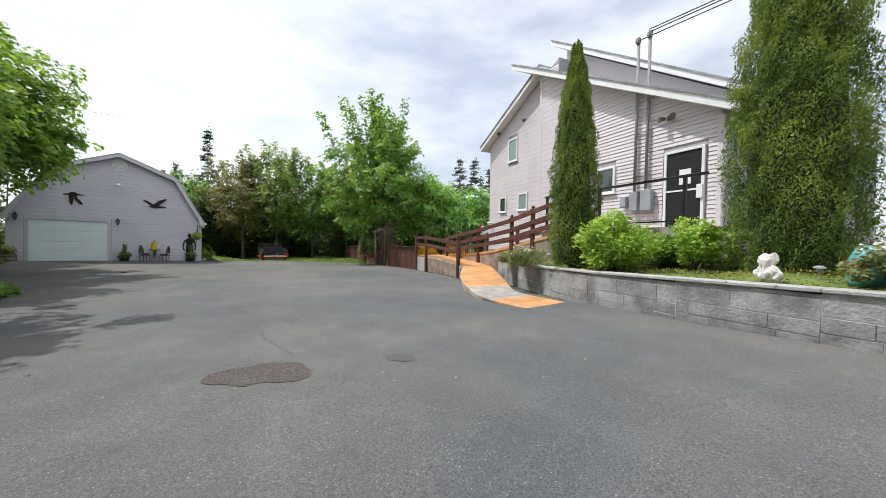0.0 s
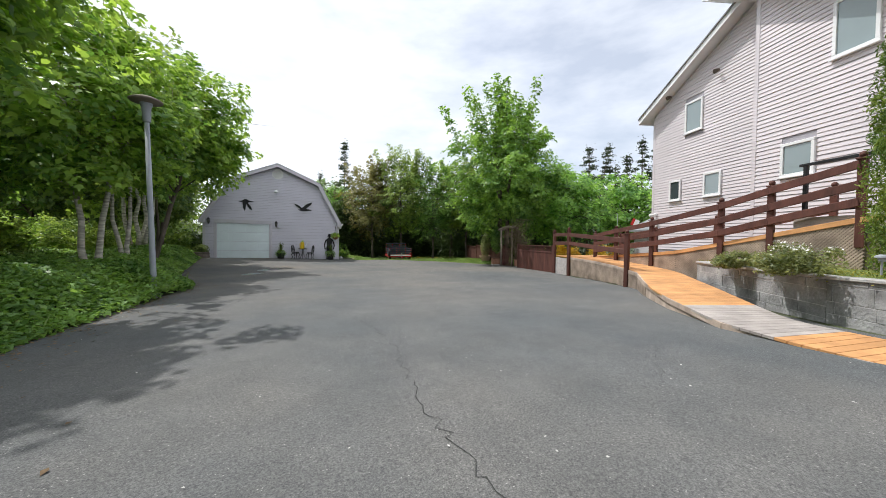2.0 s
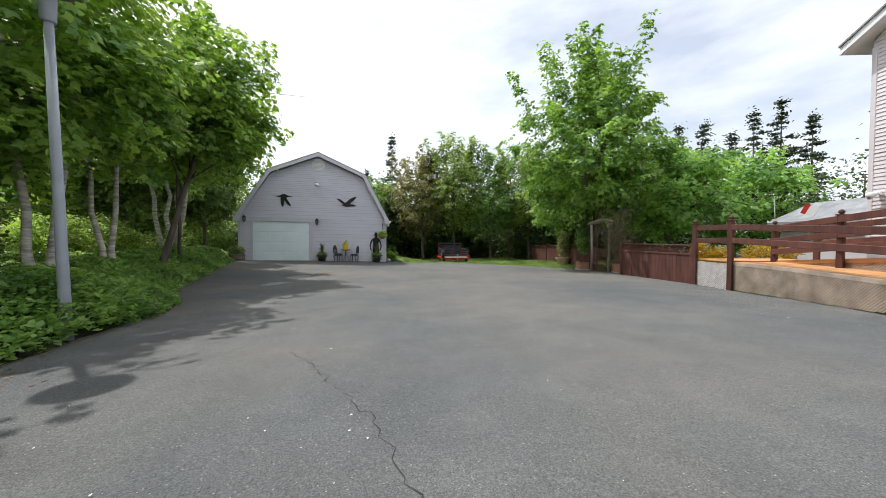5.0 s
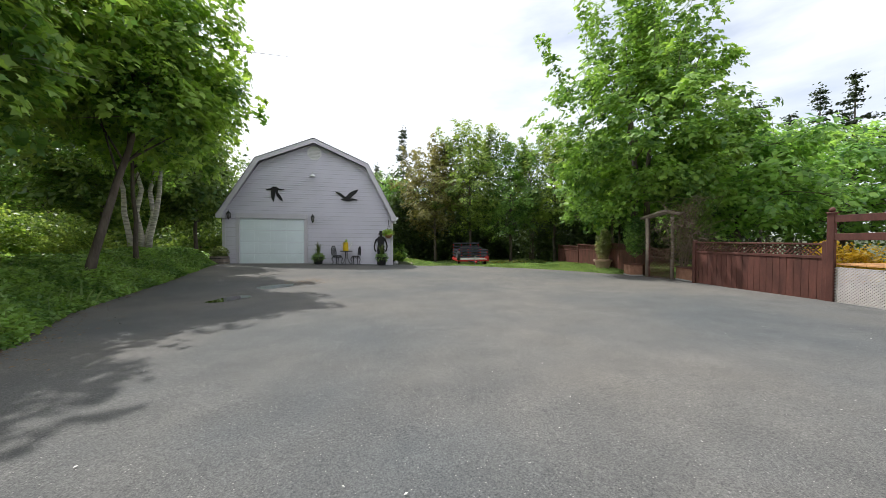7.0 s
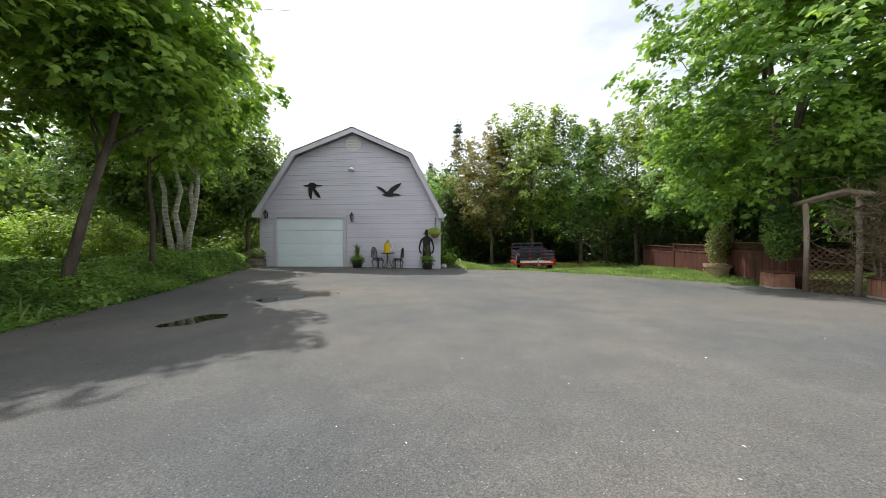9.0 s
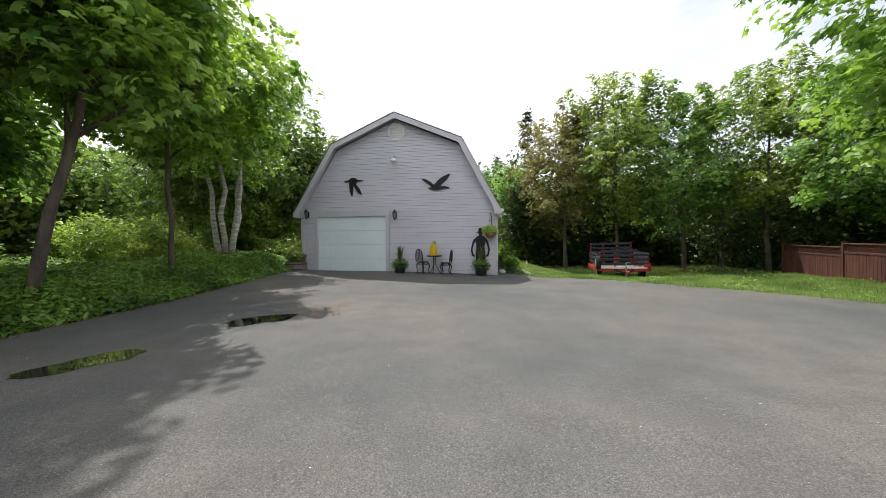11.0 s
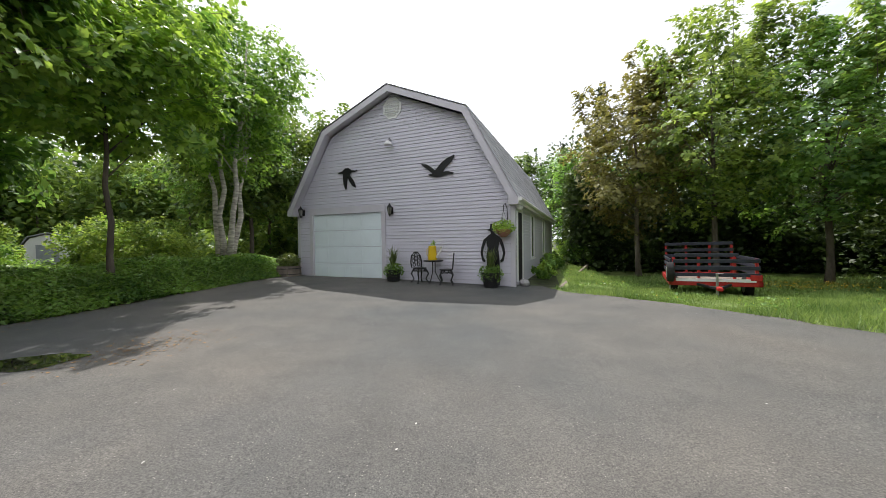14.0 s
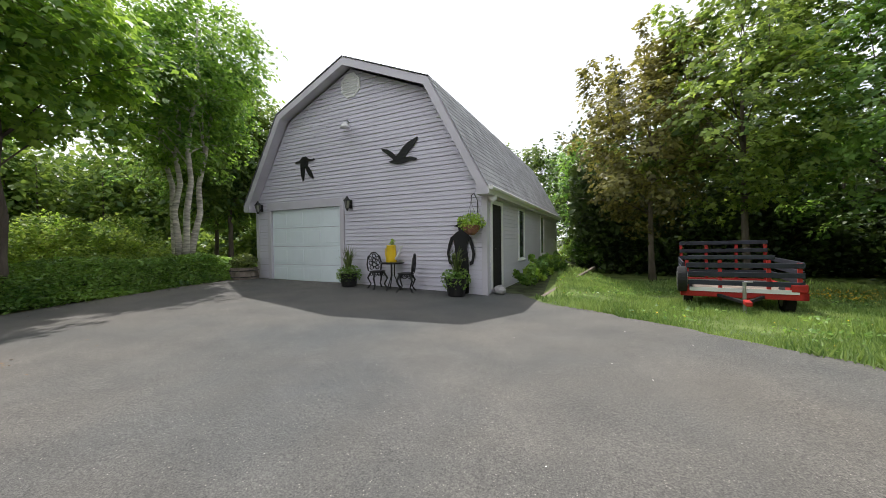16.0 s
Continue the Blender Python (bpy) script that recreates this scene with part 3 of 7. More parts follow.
def inset(side, t):
    """The line of a roof side moved inwards by t, with mitred corners."""
    dirs = [(Vector((x1 - x0, z1 - z0))).normalized() for (x0, z0), (x1, z1) in zip(side, side[1:])]
    sgn = 1 if side[0][0] > GMID else -1
    nrm = [Vector((-d.y, d.x)) * sgn for d in dirs]
    p0, p1, p2 = (Vector(p) for p in side)
    mit = (nrm[0] + nrm[1]).normalized()
    return [p0 + nrm[0] * t, p1 + mit * (t / mit.dot(nrm[0])), Vector((GMID, p2.y + t / nrm[1].y))]


for side in (pts_l, pts_r):
    lines = {t: inset(side, t) for t in (0.0, 0.03, 0.10, 0.12, 0.14, 0.21)}
    for k in (0, 1):
        def slab(t0, t1):
            return [tuple(lines[t0][k]), tuple(lines[t0][k + 1]), tuple(lines[t1][k + 1]), tuple(lines[t1][k])]
        bm = bmesh.new()
        prism(bm, slab(0.0, 0.10), RB - RF - 0.02, pose(0, RF + 0.02, 0))
        part("roof_slab", bm, M_trim, barn)
        (xa, za), (xb, zb) = side[k], side[k + 1]
        rows = 18 if k == 0 else 14
        if xa > GMID:
            shingle_rows((xa, RF - 0.03, za + 0.005), (xa, RB, za + 0.005), (xb, RB, zb + 0.005), (xb, RF - 0.03, zb + 0.005), rows, barn, Matrix())
        else:
            shingle_rows((xa, RB, za + 0.005), (xa, RF - 0.03, za + 0.005), (xb, RF - 0.03, zb + 0.005), (xb, RB, zb + 0.005), rows, barn, Matrix())
        bm = bmesh.new()
        prism(bm, slab(0.03, 0.21), 0.03, pose(0, RF - 0.012, 0))
        part("rake_board", bm, M_trim, barn, "lilac grey rake board")
        bm = bmesh.new()
        prism(bm, slab(0.12, 0.14), OV - 0.02, pose(0, RF + 0.02, 0))
        part("soffit", bm, M_trim, barn)
# eave fascia, soffit and gutter along the sides
for x, sgn in ((GX1 + EOV, 1), (GX0 - EOV, -1)):
    part("fascia", boxed(min(x, x + sgn * 0.02), max(x, x + sgn * 0.02), RF, RB, EAVE - 0.19, EAVE + 0.0), M_white, barn)
    part("soffit", boxed(min(x, x - sgn * 0.26), max(x, x - sgn * 0.26), RF + 0.02, RB, EAVE - 0.17, EAVE - 0.15), M_trim, barn)
    bm = bmesh.new()
    prism(bm, [(x, EAVE - 0.03), (x, EAVE - 0.20), (x - sgn * (EOV + 0.10), EAVE - 0.20), (x - sgn * (EOV + 0.10), EAVE + 0.13), (x - sgn * 0.10, EAVE + 0.13)], OV - 0.02, pose(0, RF - 0.008, 0))
    part("eave_return", bm, M_trim, barn)
bm = bmesh.new()
tube(bm, [(GX1 + EOV + 0.06, RF + 0.05, EAVE - 0.05), (GX1 + EOV + 0.06, RB, EAVE - 0.07)], [0.055, 0.055], 8)
part("gutter", bm, M_white, barn)
# sectional door
bm = bmesh.new()
for a in ((DX0 - 0.15, DX0, -0.12, DZ1), (DX1, DX1 + 0.15, -0.12, DZ1), (DX0 - 0.15, DX1 + 0.15, DZ1, DZ1 + 0.24)):
    box(bm, a[0], a[1], GY0 - 0.03, GY0 + 0.1, a[2], a[3], None, 0.006)
gdoor = part("garage_door", bm, M_trim, barn, "lilac grey frame of a closed white garage door")
for k in range(4):
    z0 = -0.08 + k * (DZ1 + 0.08) / 4
    z1 = z0 + (DZ1 + 0.08) / 4
    bm = boxed(DX0, DX1, GY0 + 0.045, GY0 + 0.075, z0 + 0.006, z1 - 0.006, bevel=0.008)
    for j in range(4):
        w = (DX1 - DX0) / 4
        box(bm, DX0 + w * j + 0.09, DX0 + w * (j + 1) - 0.09, GY0 + 0.036, GY0 + 0.046, z0 + 0.10, z1 - 0.10, None, 0.008)
    part("panel", bm, M_door, gdoor)
part("weather_strip", boxed(DX0, DX1, GY0 + 0.03, GY0 + 0.07, -0.11, -0.078), M_black, gdoor)
# octagonal vent
bm = bmesh.new()
oct_o = [(GMID + 0.36 * math.cos(math.pi / 8 + k * math.pi / 4), 5.60 + 0.36 * math.sin(math.pi / 8 + k * math.pi / 4)) for k in range(8)]
prism(bm, oct_o, 0.03, pose(0, GY0 - 0.03, 0))
vent = part("vent", bm, M_white, barn, "white octagonal louvred gable vent")
for k in range(7):
    z = 5.38 + k * 0.07
    w = 0.26 if 1 <= k <= 5 else 0.16
    part("louvre", boxed(GMID - w, GMID + w, -0.02, 0.0, -0.022, 0.022, pose(0, GY0 - 0.035, z, 35)), M_white, vent)
# side door and windows
sd = part("side_door", boxed(0.38, 1.2, -0.02, 0.03, 0.0, 2.08, side_m, bevel=0.005), M_dark, barn, "dark glazed side door")
bm = bmesh.new()
for a in ((0.28, 0.38, 0, 2.18), (1.2, 1.30, 0, 2.18), (0.38, 1.2, 2.08, 2.18)):
    box(bm, a[0], a[1], -0.05, 0.05, a[2], a[3], side_m, 0.005)
part("door_frame", bm, M_white, sd)
bm = bmesh.new()
tube(bm, [side_m @ Vector((0.46, -0.02, 0.98)), side_m @ Vector((0.46, -0.07, 0.98)), side_m @ Vector((0.54, -0.075, 0.98))], [0.018, 0.016, 0.014], 8)
part("door_handle", bm, M_black, sd)
window(barn, side_m, 3.1, 3.95, 0.55, 2.2, M_pane)
window(barn, side_m, 7.0, 7.85, 0.55, 2.2, M_pane)

# ---- house ----
HM = pose(12.67, 6.12, 0, 0, 0, 66 + 180)  # front towards -y, x runs towards the street
house = empty("house", pose(0, 0, 0), "two-storey pale pink clapboard house with grey roofs", "house")


def hx(s):
    return -s


STEP = 0.845
R_SL = 0.545


def z_r(s):
    return 8.1 + R_SL * (s - 0.25)


P2_out = [(hx(0.25), 0.4), (hx(-6.15), 0.4), (hx(-6.15), z_r(-6.15)), (hx(0.25), z_r(0.25))]
P2_holes = [(hx(-0.5), hx(-1.25), 3.0, 3.85), (hx(-1.5), hx(-2.3), 5.47, 6.75), (hx(-2.6), hx(-3.32), 3.02, 3.86), (hx(-4.78), hx(-5.86), 1.0, 3.95)]
# house shells take the same shadow-gap tone behind their boards
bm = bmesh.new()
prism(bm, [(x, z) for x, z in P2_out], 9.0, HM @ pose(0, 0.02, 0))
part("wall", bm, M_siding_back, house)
clapboards(P2_out, P2_holes, 0.21, M_house_siding, house, HM @ pose(0, 0.018, 0), 1.5, z_r(0.25))
HL = HM @ pose(0, STEP, 0)
P1_out = [(hx(5.28), 0.3), (hx(0.2), 0.3), (hx(0.2), 9.0), (hx(5.28), 6.58)]
P1_holes = [(hx(3.6), hx(2.82), 5.36, 6.5), (hx(4.3), hx(3.72), 2.92, 3.72), (hx(2.72), hx(2.02), 2.92, 3.75)]
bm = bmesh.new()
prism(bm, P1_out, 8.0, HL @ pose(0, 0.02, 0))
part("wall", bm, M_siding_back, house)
clapboards(P1_out, P1_holes, 0.21, M_house_siding, house, HL @ pose(0, 0.018, 0), 1.0, 8.8)
for mm, x, z0, z1 in ((HM, hx(0.25), 1.3, 8.0), (HM, hx(-6.15), 1.5, 4.5), (HL, hx(5.28), 0.9, 6.35)):
    sgn = -1 if x < 3 else 1
    part("corner_board", boxed(x - 0.02 if sgn < 0 else x - 0.1, x + 0.1 if sgn < 0 else x + 0.02, -0.012, 0.1, z0, z1, mm, bevel=0.006), M_house_siding, house)
for h, mm, pm in ((P2_holes[0], HM, M_pane_pale), (P2_holes[1], HM, M_pane_pale), (P2_holes[2], HM, M_pane), (P1_holes[0], HL, M_pane_pale), (P1_holes[1], HL, M_pane), (P1_holes[2], HL, M_pane_pale)):
    window(house, mm, h[0], h[1], h[2], h[3], pm, 0.075)


def roof_plane(m, s0, z0, s1, z1, y0, y1, thick=0.20):
    bm = bmesh.new()
    prism(bm, [(hx(s0), z0), (hx(s1), z1), (hx(s1), z1 + thick), (hx(s0), z0 + thick)], y1 - y0, m @ pose(0, y0, 0))
    part("roof", bm, M_white, house)
    bm = bmesh.new()
    prism(bm, [(hx(s0), z0 + thick), (hx(s1), z1 + thick), (hx(s1), z1 + thick + 0.05), (hx(s0), z0 + thick + 0.05)], y1 - y0 + 0.04, m @ pose(0, y0 - 0.04, 0))
    part("shingles", bm, M_roof, house)


roof_plane(HM, -6.55, z_r(-6.55), 1.6, z_r(1.6), -0.45, 9.0)
roof_plane(HL, 5.72, 6.39, 0.9, 8.70, -0.4, 7.0)
# raised upper roof behind the ridge
UM = HM @ pose(0, 1.5, 0)
bm = bmesh.new()
prism(bm, [(hx(-6.2), 3.6), (hx(-6.2), 5.12), (hx(0.8), 9.78), (hx(0.8), 5.2)], 5.0, UM @ pose(0, 0.35, 0))
part("upper_wall", bm, M_house_siding, house)
roof_plane(UM, -6.9, 4.70, 1.3, 10.15, -0.1, 6.0)
# back door of the deck
bm = bmesh.new()
for a in ((hx(-4.83), hx(-4.90), 1.85, 3.90), (hx(-5.74), hx(-5.81), 1.85, 3.90), (hx(-4.90), hx(-5.74), 3.83, 3.90)):
    box(bm, a[0], a[1], -0.05, 0.06, a[2], a[3], HM, 0.006)
hd = part("storm_door", bm, M_white, house, "white frame of a dark glazed storm door")
part("door_glass", boxed(hx(-4.90), hx(-5.74), -0.02, 0.01, 1.9, 3.83, HM), M_dark, hd)
part("cross_bar", boxed(hx(-4.90), hx(-5.74), -0.035, -0.02, 2.83, 2.87, HM), M_white, hd)
part("notice", boxed(hx(-5.22), hx(-5.50), -0.030, -0.024, 3.0, 3.38, HM), M_white, hd, "white paper notice taped inside the glass")
part("lock_case", boxed(hx(-5.66), hx(-5.80), -0.09, -0.05, 2.62, 2.95, HM, bevel=0.008), M_white, hd)
part("threshold", boxed(hx(-4.75), hx(-5.9), -0.12, 0.05, 1.82, 1.88, HM, bevel=0.006), M_white, hd)


# ---- ramp, walls of the garden ----
ramp = empty("wheelchair_ramp", pose(0, 0, 0), "orange timber wheelchair ramp with red-brown rails and lattice skirts", "ramp")


RAMP_OUT = [(5.32, 2.72), (5.36, 3.25), (5.78, 4.3), (7.45, 6.05), (9.66, 7.68), (10.85, 9.44), (11.97, 11.85)]
RAMP_IN = [(6.34, 2.38), (6.50, 3.02), (6.72, 3.86), (8.55, 5.35), (10.55, 7.1), (11.75, 8.9), (13.0, 11.38)]


def ramp_edge(q):
    """Outer and inner edge of the lower run at q from 0 (street end) to 1, softly bent."""
    def along(pts):
        cuts = [0.0]
        for a, b in zip(RAMP_OUT, RAMP_OUT[1:]):
            cuts.append(cuts[-1] + math.dist(a, b))
        spot = [np.mean([np.interp(min(1, max(0, q + d)), np.array(cuts) / cuts[-1], [p[k] for p in pts]) for d in (-0.03, -0.015, 0, 0.015, 0.03)]) for k in (0, 1)]
        return Vector((float(spot[0]), float(spot[1]), 0))
    return along(RAMP_OUT), along(RAMP_IN)


def ramp_z(q):
    return 0.36 + 0.30 * float(smooth01(q))


n_planks = 92
for i in range(n_planks):
    q0, q1 = i / n_planks, (i + 0.93) / n_planks
    (a0, b0), (a1, b1) = ramp_edge(q0), ramp_edge(q1)
    za, zb = ramp_z(q0), ramp_z(q1)
    bm = bmesh.new()
    v = [bm.verts.new(p) for p in ((a0.x, a0.y, za), (b0.x, b0.y, za), (b1.x, b1.y, zb), (a1.x, a1.y, zb),
                                   (a0.x, a0.y, za - 0.03), (b0.x, b0.y, za - 0.03), (b1.x, b1.y, zb - 0.03), (a1.x, a1.y, zb - 0.03))]
    for f in ((0, 1, 2, 3), (7, 6, 5, 4), (0, 4, 5, 1), (1, 5, 6, 2), (2, 6, 7, 3), (3, 7, 4, 0)):
        bm.faces.new([v[k] for k in f])
    part("plank", bm, M_deck_old if 8 <= i < 21 else M_deck, ramp)


def skirt(p, q, z_lo, z_hi, parent, mat=M_lattice, pitch=0.058):
    """A diagonal lattice panel between two points, its top edge following z_hi."""
    p, q = Vector(p), Vector(q)
    d = q - p
    length = d.length
    d = d / length
    out = Vector((-d.y, d.x, 0))
    bm = bmesh.new()

    def lim(s):
        k = min(max(s / length, 0), 1)
        return z_lo[0] + (z_lo[1] - z_lo[0]) * k, z_hi[0] + (z_hi[1] - z_hi[0]) * k
    for sgn, lift in ((1, 0.0), (-1, 0.010)):
        s = -2.0
        while s < length + 2.0:
            # clip the slanted slat s -> s + sgn * h against the panel
            pts = []
            for k in range(161):
                h = k / 160 * 2.4 - 0.6
                ss = s + sgn * h
                if 0 <= ss <= length:
                    lo, hi = lim(ss)
                    if lo <= h + min(z_lo) <= hi:
                        pts.append((ss, h + min(z_lo)))
            if len(pts) > 1:
                (s0, h0), (s1, h1) = pts[0], pts[-1]
                a, b = p + d * s0 + out * lift, p + d * s1 + out * lift
                w = 0.017
                vs = []
                for base, hh in ((a, h0), (b, h1)):
                    for e in (-w, w):
                        vs.append(bm.verts.new((base.x + d.x * e, base.y + d.y * e, hh)))
                        vs.append(bm.verts.new((base.x + d.x * e + out.x * 0.008, base.y + d.y * e + out.y * 0.008, hh)))
                for f in ((0, 2, 6, 4), (1, 5, 7, 3), (0, 4, 5, 1), (2, 3, 7, 6)):
                    bm.faces.new([vs[k] for k in f])
            s += pitch
    return part("lattice", bm, mat, parent, "weathered grey lattice skirt")


# tone painted for the shade behind the lattice and under the deck
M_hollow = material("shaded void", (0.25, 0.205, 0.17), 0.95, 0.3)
cuts = [0.02, 0.14, 0.28, 0.42, 0.56, 0.70, 0.85, 1.0]
for c0, c1 in zip(cuts, cuts[1:]):
    (a, _), (b, _) = ramp_edge(c0), ramp_edge(c1)
    lo = (float(drive_z(a.x, a.y)) - 0.02, float(drive_z(b.x, b.y)) - 0.02)
    hi = (ramp_z(c0) - 0.05, ramp_z(c1) - 0.05)
    if c0 >= 0.42:
        skirt(a, b, lo, hi, ramp)
    else:
        bm = bmesh.new()
        v = [bm.verts.new((pp.x, pp.y, zz)) for pp, zz in ((a, lo[0] - 0.1), (b, lo[1] - 0.1), (b, hi[1]), (a, hi[0]))]
        bm.faces.new(v)
        w = bmesh.ops.extrude_face_region(bm, geom=bm.faces[:])['geom']
        bmesh.ops.translate(bm, verts=[g for g in w if isinstance(g, bmesh.types.BMVert)], vec=(0.02, -0.02, 0))
        part('skirt_board', bm, M_lattice, ramp)
    bm = bmesh.new()
    beam(bm, (a.x, a.y, hi[0] - 0.0), (b.x, b.y, hi[1]), 0.05, 0.09, 0.004)
    part("edge_board", bm, M_lattice, ramp)
    # solid sheet behind the lattice, its colour standing in for the shaded hollow
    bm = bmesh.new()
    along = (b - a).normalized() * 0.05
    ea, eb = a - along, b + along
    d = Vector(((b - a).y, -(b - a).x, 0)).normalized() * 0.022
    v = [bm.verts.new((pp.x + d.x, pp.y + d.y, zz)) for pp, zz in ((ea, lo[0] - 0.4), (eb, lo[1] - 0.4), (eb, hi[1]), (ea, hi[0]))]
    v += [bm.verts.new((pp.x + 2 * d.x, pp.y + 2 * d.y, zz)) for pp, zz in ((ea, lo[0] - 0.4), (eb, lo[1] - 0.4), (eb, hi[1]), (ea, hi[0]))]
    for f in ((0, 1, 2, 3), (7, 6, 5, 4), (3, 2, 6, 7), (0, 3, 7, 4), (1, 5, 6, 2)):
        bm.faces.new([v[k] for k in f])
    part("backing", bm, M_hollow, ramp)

# landing at the far end and the upper run that returns to the deck
UP_A = [Vector((13.0, 11.38, 0.68)), Vector((10.75, 7.25, 1.10)), Vector((9.15, 3.7, 1.80)), Vector((8.95, 2.6, 1.88))]
UP_B = [Vector((14.12, 10.98, 0.68)), Vector((11.95, 6.8, 1.10)), Vector((10.35, 3.2, 1.80)), Vector((10.2, 2.3, 1.88))]
land = [Vector((11.95, 11.85, 0)), Vector((14.12, 10.98, 0)), Vector((14.52, 12.0, 0)), Vector((12.35, 12.92, 0))]
for i in range(9):
    q0, q1 = i / 9, (i + 0.93) / 9
    a0, a1 = land[0].lerp(land[3], q0), land[0].lerp(land[3], q1)
    b0, b1 = land[1].lerp(land[2], q0), land[1].lerp(land[2], q1)
    bm = bmesh.new()
    v = [bm.verts.new((p.x, p.y, z)) for z in (0.675, 0.645) for p in (a0, b0, b1, a1)]
    for f in ((0, 1, 2, 3), (7, 6, 5, 4), (0, 4, 5, 1), (1, 5, 6, 2), (2, 6, 7, 3), (3, 7, 4, 0)):
        bm.faces.new([v[k] for k in f])
    part("plank", bm, M_deck, ramp)
for k in range(3):
    n = (46, 34, 10)[k]
    for i in range(n):
        q0, q1 = i / n, (i + 0.93) / n
        a0, a1, b0, b1 = UP_A[k].lerp(UP_A[k + 1], q0), UP_A[k].lerp(UP_A[k + 1], q1), UP_B[k].lerp(UP_B[k + 1], q0), UP_B[k].lerp(UP_B[k + 1], q1)
        bm = bmesh.new()
        v = [bm.verts.new(p) for p in (a0, b0, b1, a1)] + [bm.verts.new(p - Vector((0, 0, 0.03))) for p in (a0, b0, b1, a1)]
        for f in ((0, 1, 2, 3), (7, 6, 5, 4), (0, 4, 5, 1), (1, 5, 6, 2), (2, 6, 7, 3), (3, 7, 4, 0)):
            bm.faces.new([v[j] for j in f])
        part("plank", bm, M_deck, ramp)
    a, b = UP_A[k], UP_A[k + 1]
    bm = bmesh.new()
    beam(bm, a - Vector((0, 0, 0.04)), b - Vector((0, 0, 0.04)), 0.05, 0.09, 0.004)
    part("edge_board", bm, M_deck, ramp)
skirt(UP_A[0], UP_A[1], (0.0, 0.15), (0.62, 1.04), ramp)
skirt(UP_A[1], UP_A[2], (0.15, 0.6), (1.04, 1.74), ramp)
# sheet in the same painted shade behind the lattice of the upper run
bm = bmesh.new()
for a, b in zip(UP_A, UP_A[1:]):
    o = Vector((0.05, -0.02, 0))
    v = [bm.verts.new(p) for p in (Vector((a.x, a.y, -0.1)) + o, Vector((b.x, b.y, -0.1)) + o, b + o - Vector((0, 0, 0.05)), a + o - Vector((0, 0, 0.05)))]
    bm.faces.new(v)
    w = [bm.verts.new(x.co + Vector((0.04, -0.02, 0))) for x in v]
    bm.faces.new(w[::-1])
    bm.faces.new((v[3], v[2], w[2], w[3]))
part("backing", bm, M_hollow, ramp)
skirt((11.95, 11.85, 0), (12.35, 12.92, 0), (-0.12, -0.15), (0.6, 0.6), ramp, material("white lattice", (0.62, 0.58, 0.56), 0.8, 0.15), 0.06)


def rail_post(x, y, z0, z1, half=0.055):
    bm = bmesh.new()
    box(bm, x - half, x + half, y - half, y + half, z0, z1 - 0.13, None, 0.006)
    box(bm, x - half - 0.02, x + half + 0.02, y - half - 0.02, y + half + 0.02, z1 - 0.13, z1 - 0.10, None, 0.006)
    post = part("post", bm, M_fence, ramp, "red-brown square post with a turned cap")
    bm = bmesh.new()
    lathe(bm, [(0.03, z1 - 0.10), (0.05, z1 - 0.07), (0.052, z1 - 0.04), (0.03, z1 - 0.01), (0.01, z1)], 10, (x, y, 0))
    part("finial", bm, M_fence, post, smooth=True)
    return post


def rail(a, b, mat=M_fence):
    bm = bmesh.new()
    beam(bm, a, b, 0.045, 0.14, 0.006)
    part("rail", bm, mat, ramp)


rail_post(9.76, 8.02, -0.1, 1.68)
rail_post(11.88, 11.82, -0.2, 1.88)
rail_post(12.33, 12.98, -0.3, 1.82)
rail((9.78, 8.02, 1.37), (11.88, 11.82, 1.58))
rail((9.78, 8.02, 1.05), (11.88, 11.82, 1.23))
rail((11.88, 11.82, 1.58), (12.33, 12.98, 1.58))
rail((11.88, 11.82, 1.23), (12.33, 12.98, 1.21))
ups = [(12.98, 11.40, 0.68), (12.1, 9.9, 0.84), (11.2, 8.15, 1.03), (10.15, 6.0, 1.33), (9.72, 5.0, 1.55), (9.2, 3.75, 1.8)]
for x, y, z in ups:
    rail_post(x, y, z - 0.5, z + 1.06)
for p, q in zip(ups, ups[1:]):
    for h in (0.85, 0.52, 0.24):
        rail((p[0] - 0.06, p[1] + 0.02, p[2] + h), (q[0] - 0.06, q[1] + 0.02, q[2] + h))
inner = [(14.08, 11.0, 0.68), (13.18, 9.1, 0.86), (11.95, 6.8, 1.10), (10.9, 4.4, 1.6)]
for x, y, z in inner:
    rail_post(x, y, z - 0.5, z + 1.0)
for p, q in zip(inner, inner[1:]):
    for h in (0.85, 0.45):
        rail((p[0], p[1], p[2] + h), (q[0], q[1], q[2] + h))

# timber deck at the storm door, with a black iron railing
deck = empty("deck", pose(0, 0, 0), "raised timber deck in front of the storm door", "deck")
for i in range(18):
    part("plank", boxed(hx(-2.6) + i * 0.25, hx(-2.6) + i * 0.25 + 0.24, -2.15, -0.02, 1.80, 1.84, HM), M_deck_old, deck)
part("edge_board", boxed(hx(-2.6), hx(-7.0), -2.2, -2.155, 1.64, 1.84, HM), M_deck_old, deck)
# sheet under the deck front, coloured as shaded hollow
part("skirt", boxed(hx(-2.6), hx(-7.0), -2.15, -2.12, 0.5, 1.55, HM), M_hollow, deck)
railing = empty("iron_railing", pose(0, 0, 0), "black iron railing along the edge of the deck", "railing")
for s in (-2.7, -4.6, -6.6):
    part("post", boxed(hx(s) - 0.03, hx(s) + 0.03, -2.13, -2.07, 1.84, 2.82, HM, bevel=0.004), M_black, railing)
part("top_rail", boxed(hx(-2.6), hx(-7.0), -2.13, -2.07, 2.80, 2.85, HM, bevel=0.006), M_black, railing)
part("bottom_rail", boxed(hx(-2.6), hx(-7.0), -2.12, -2.08, 1.94, 1.97, HM), M_black, railing)

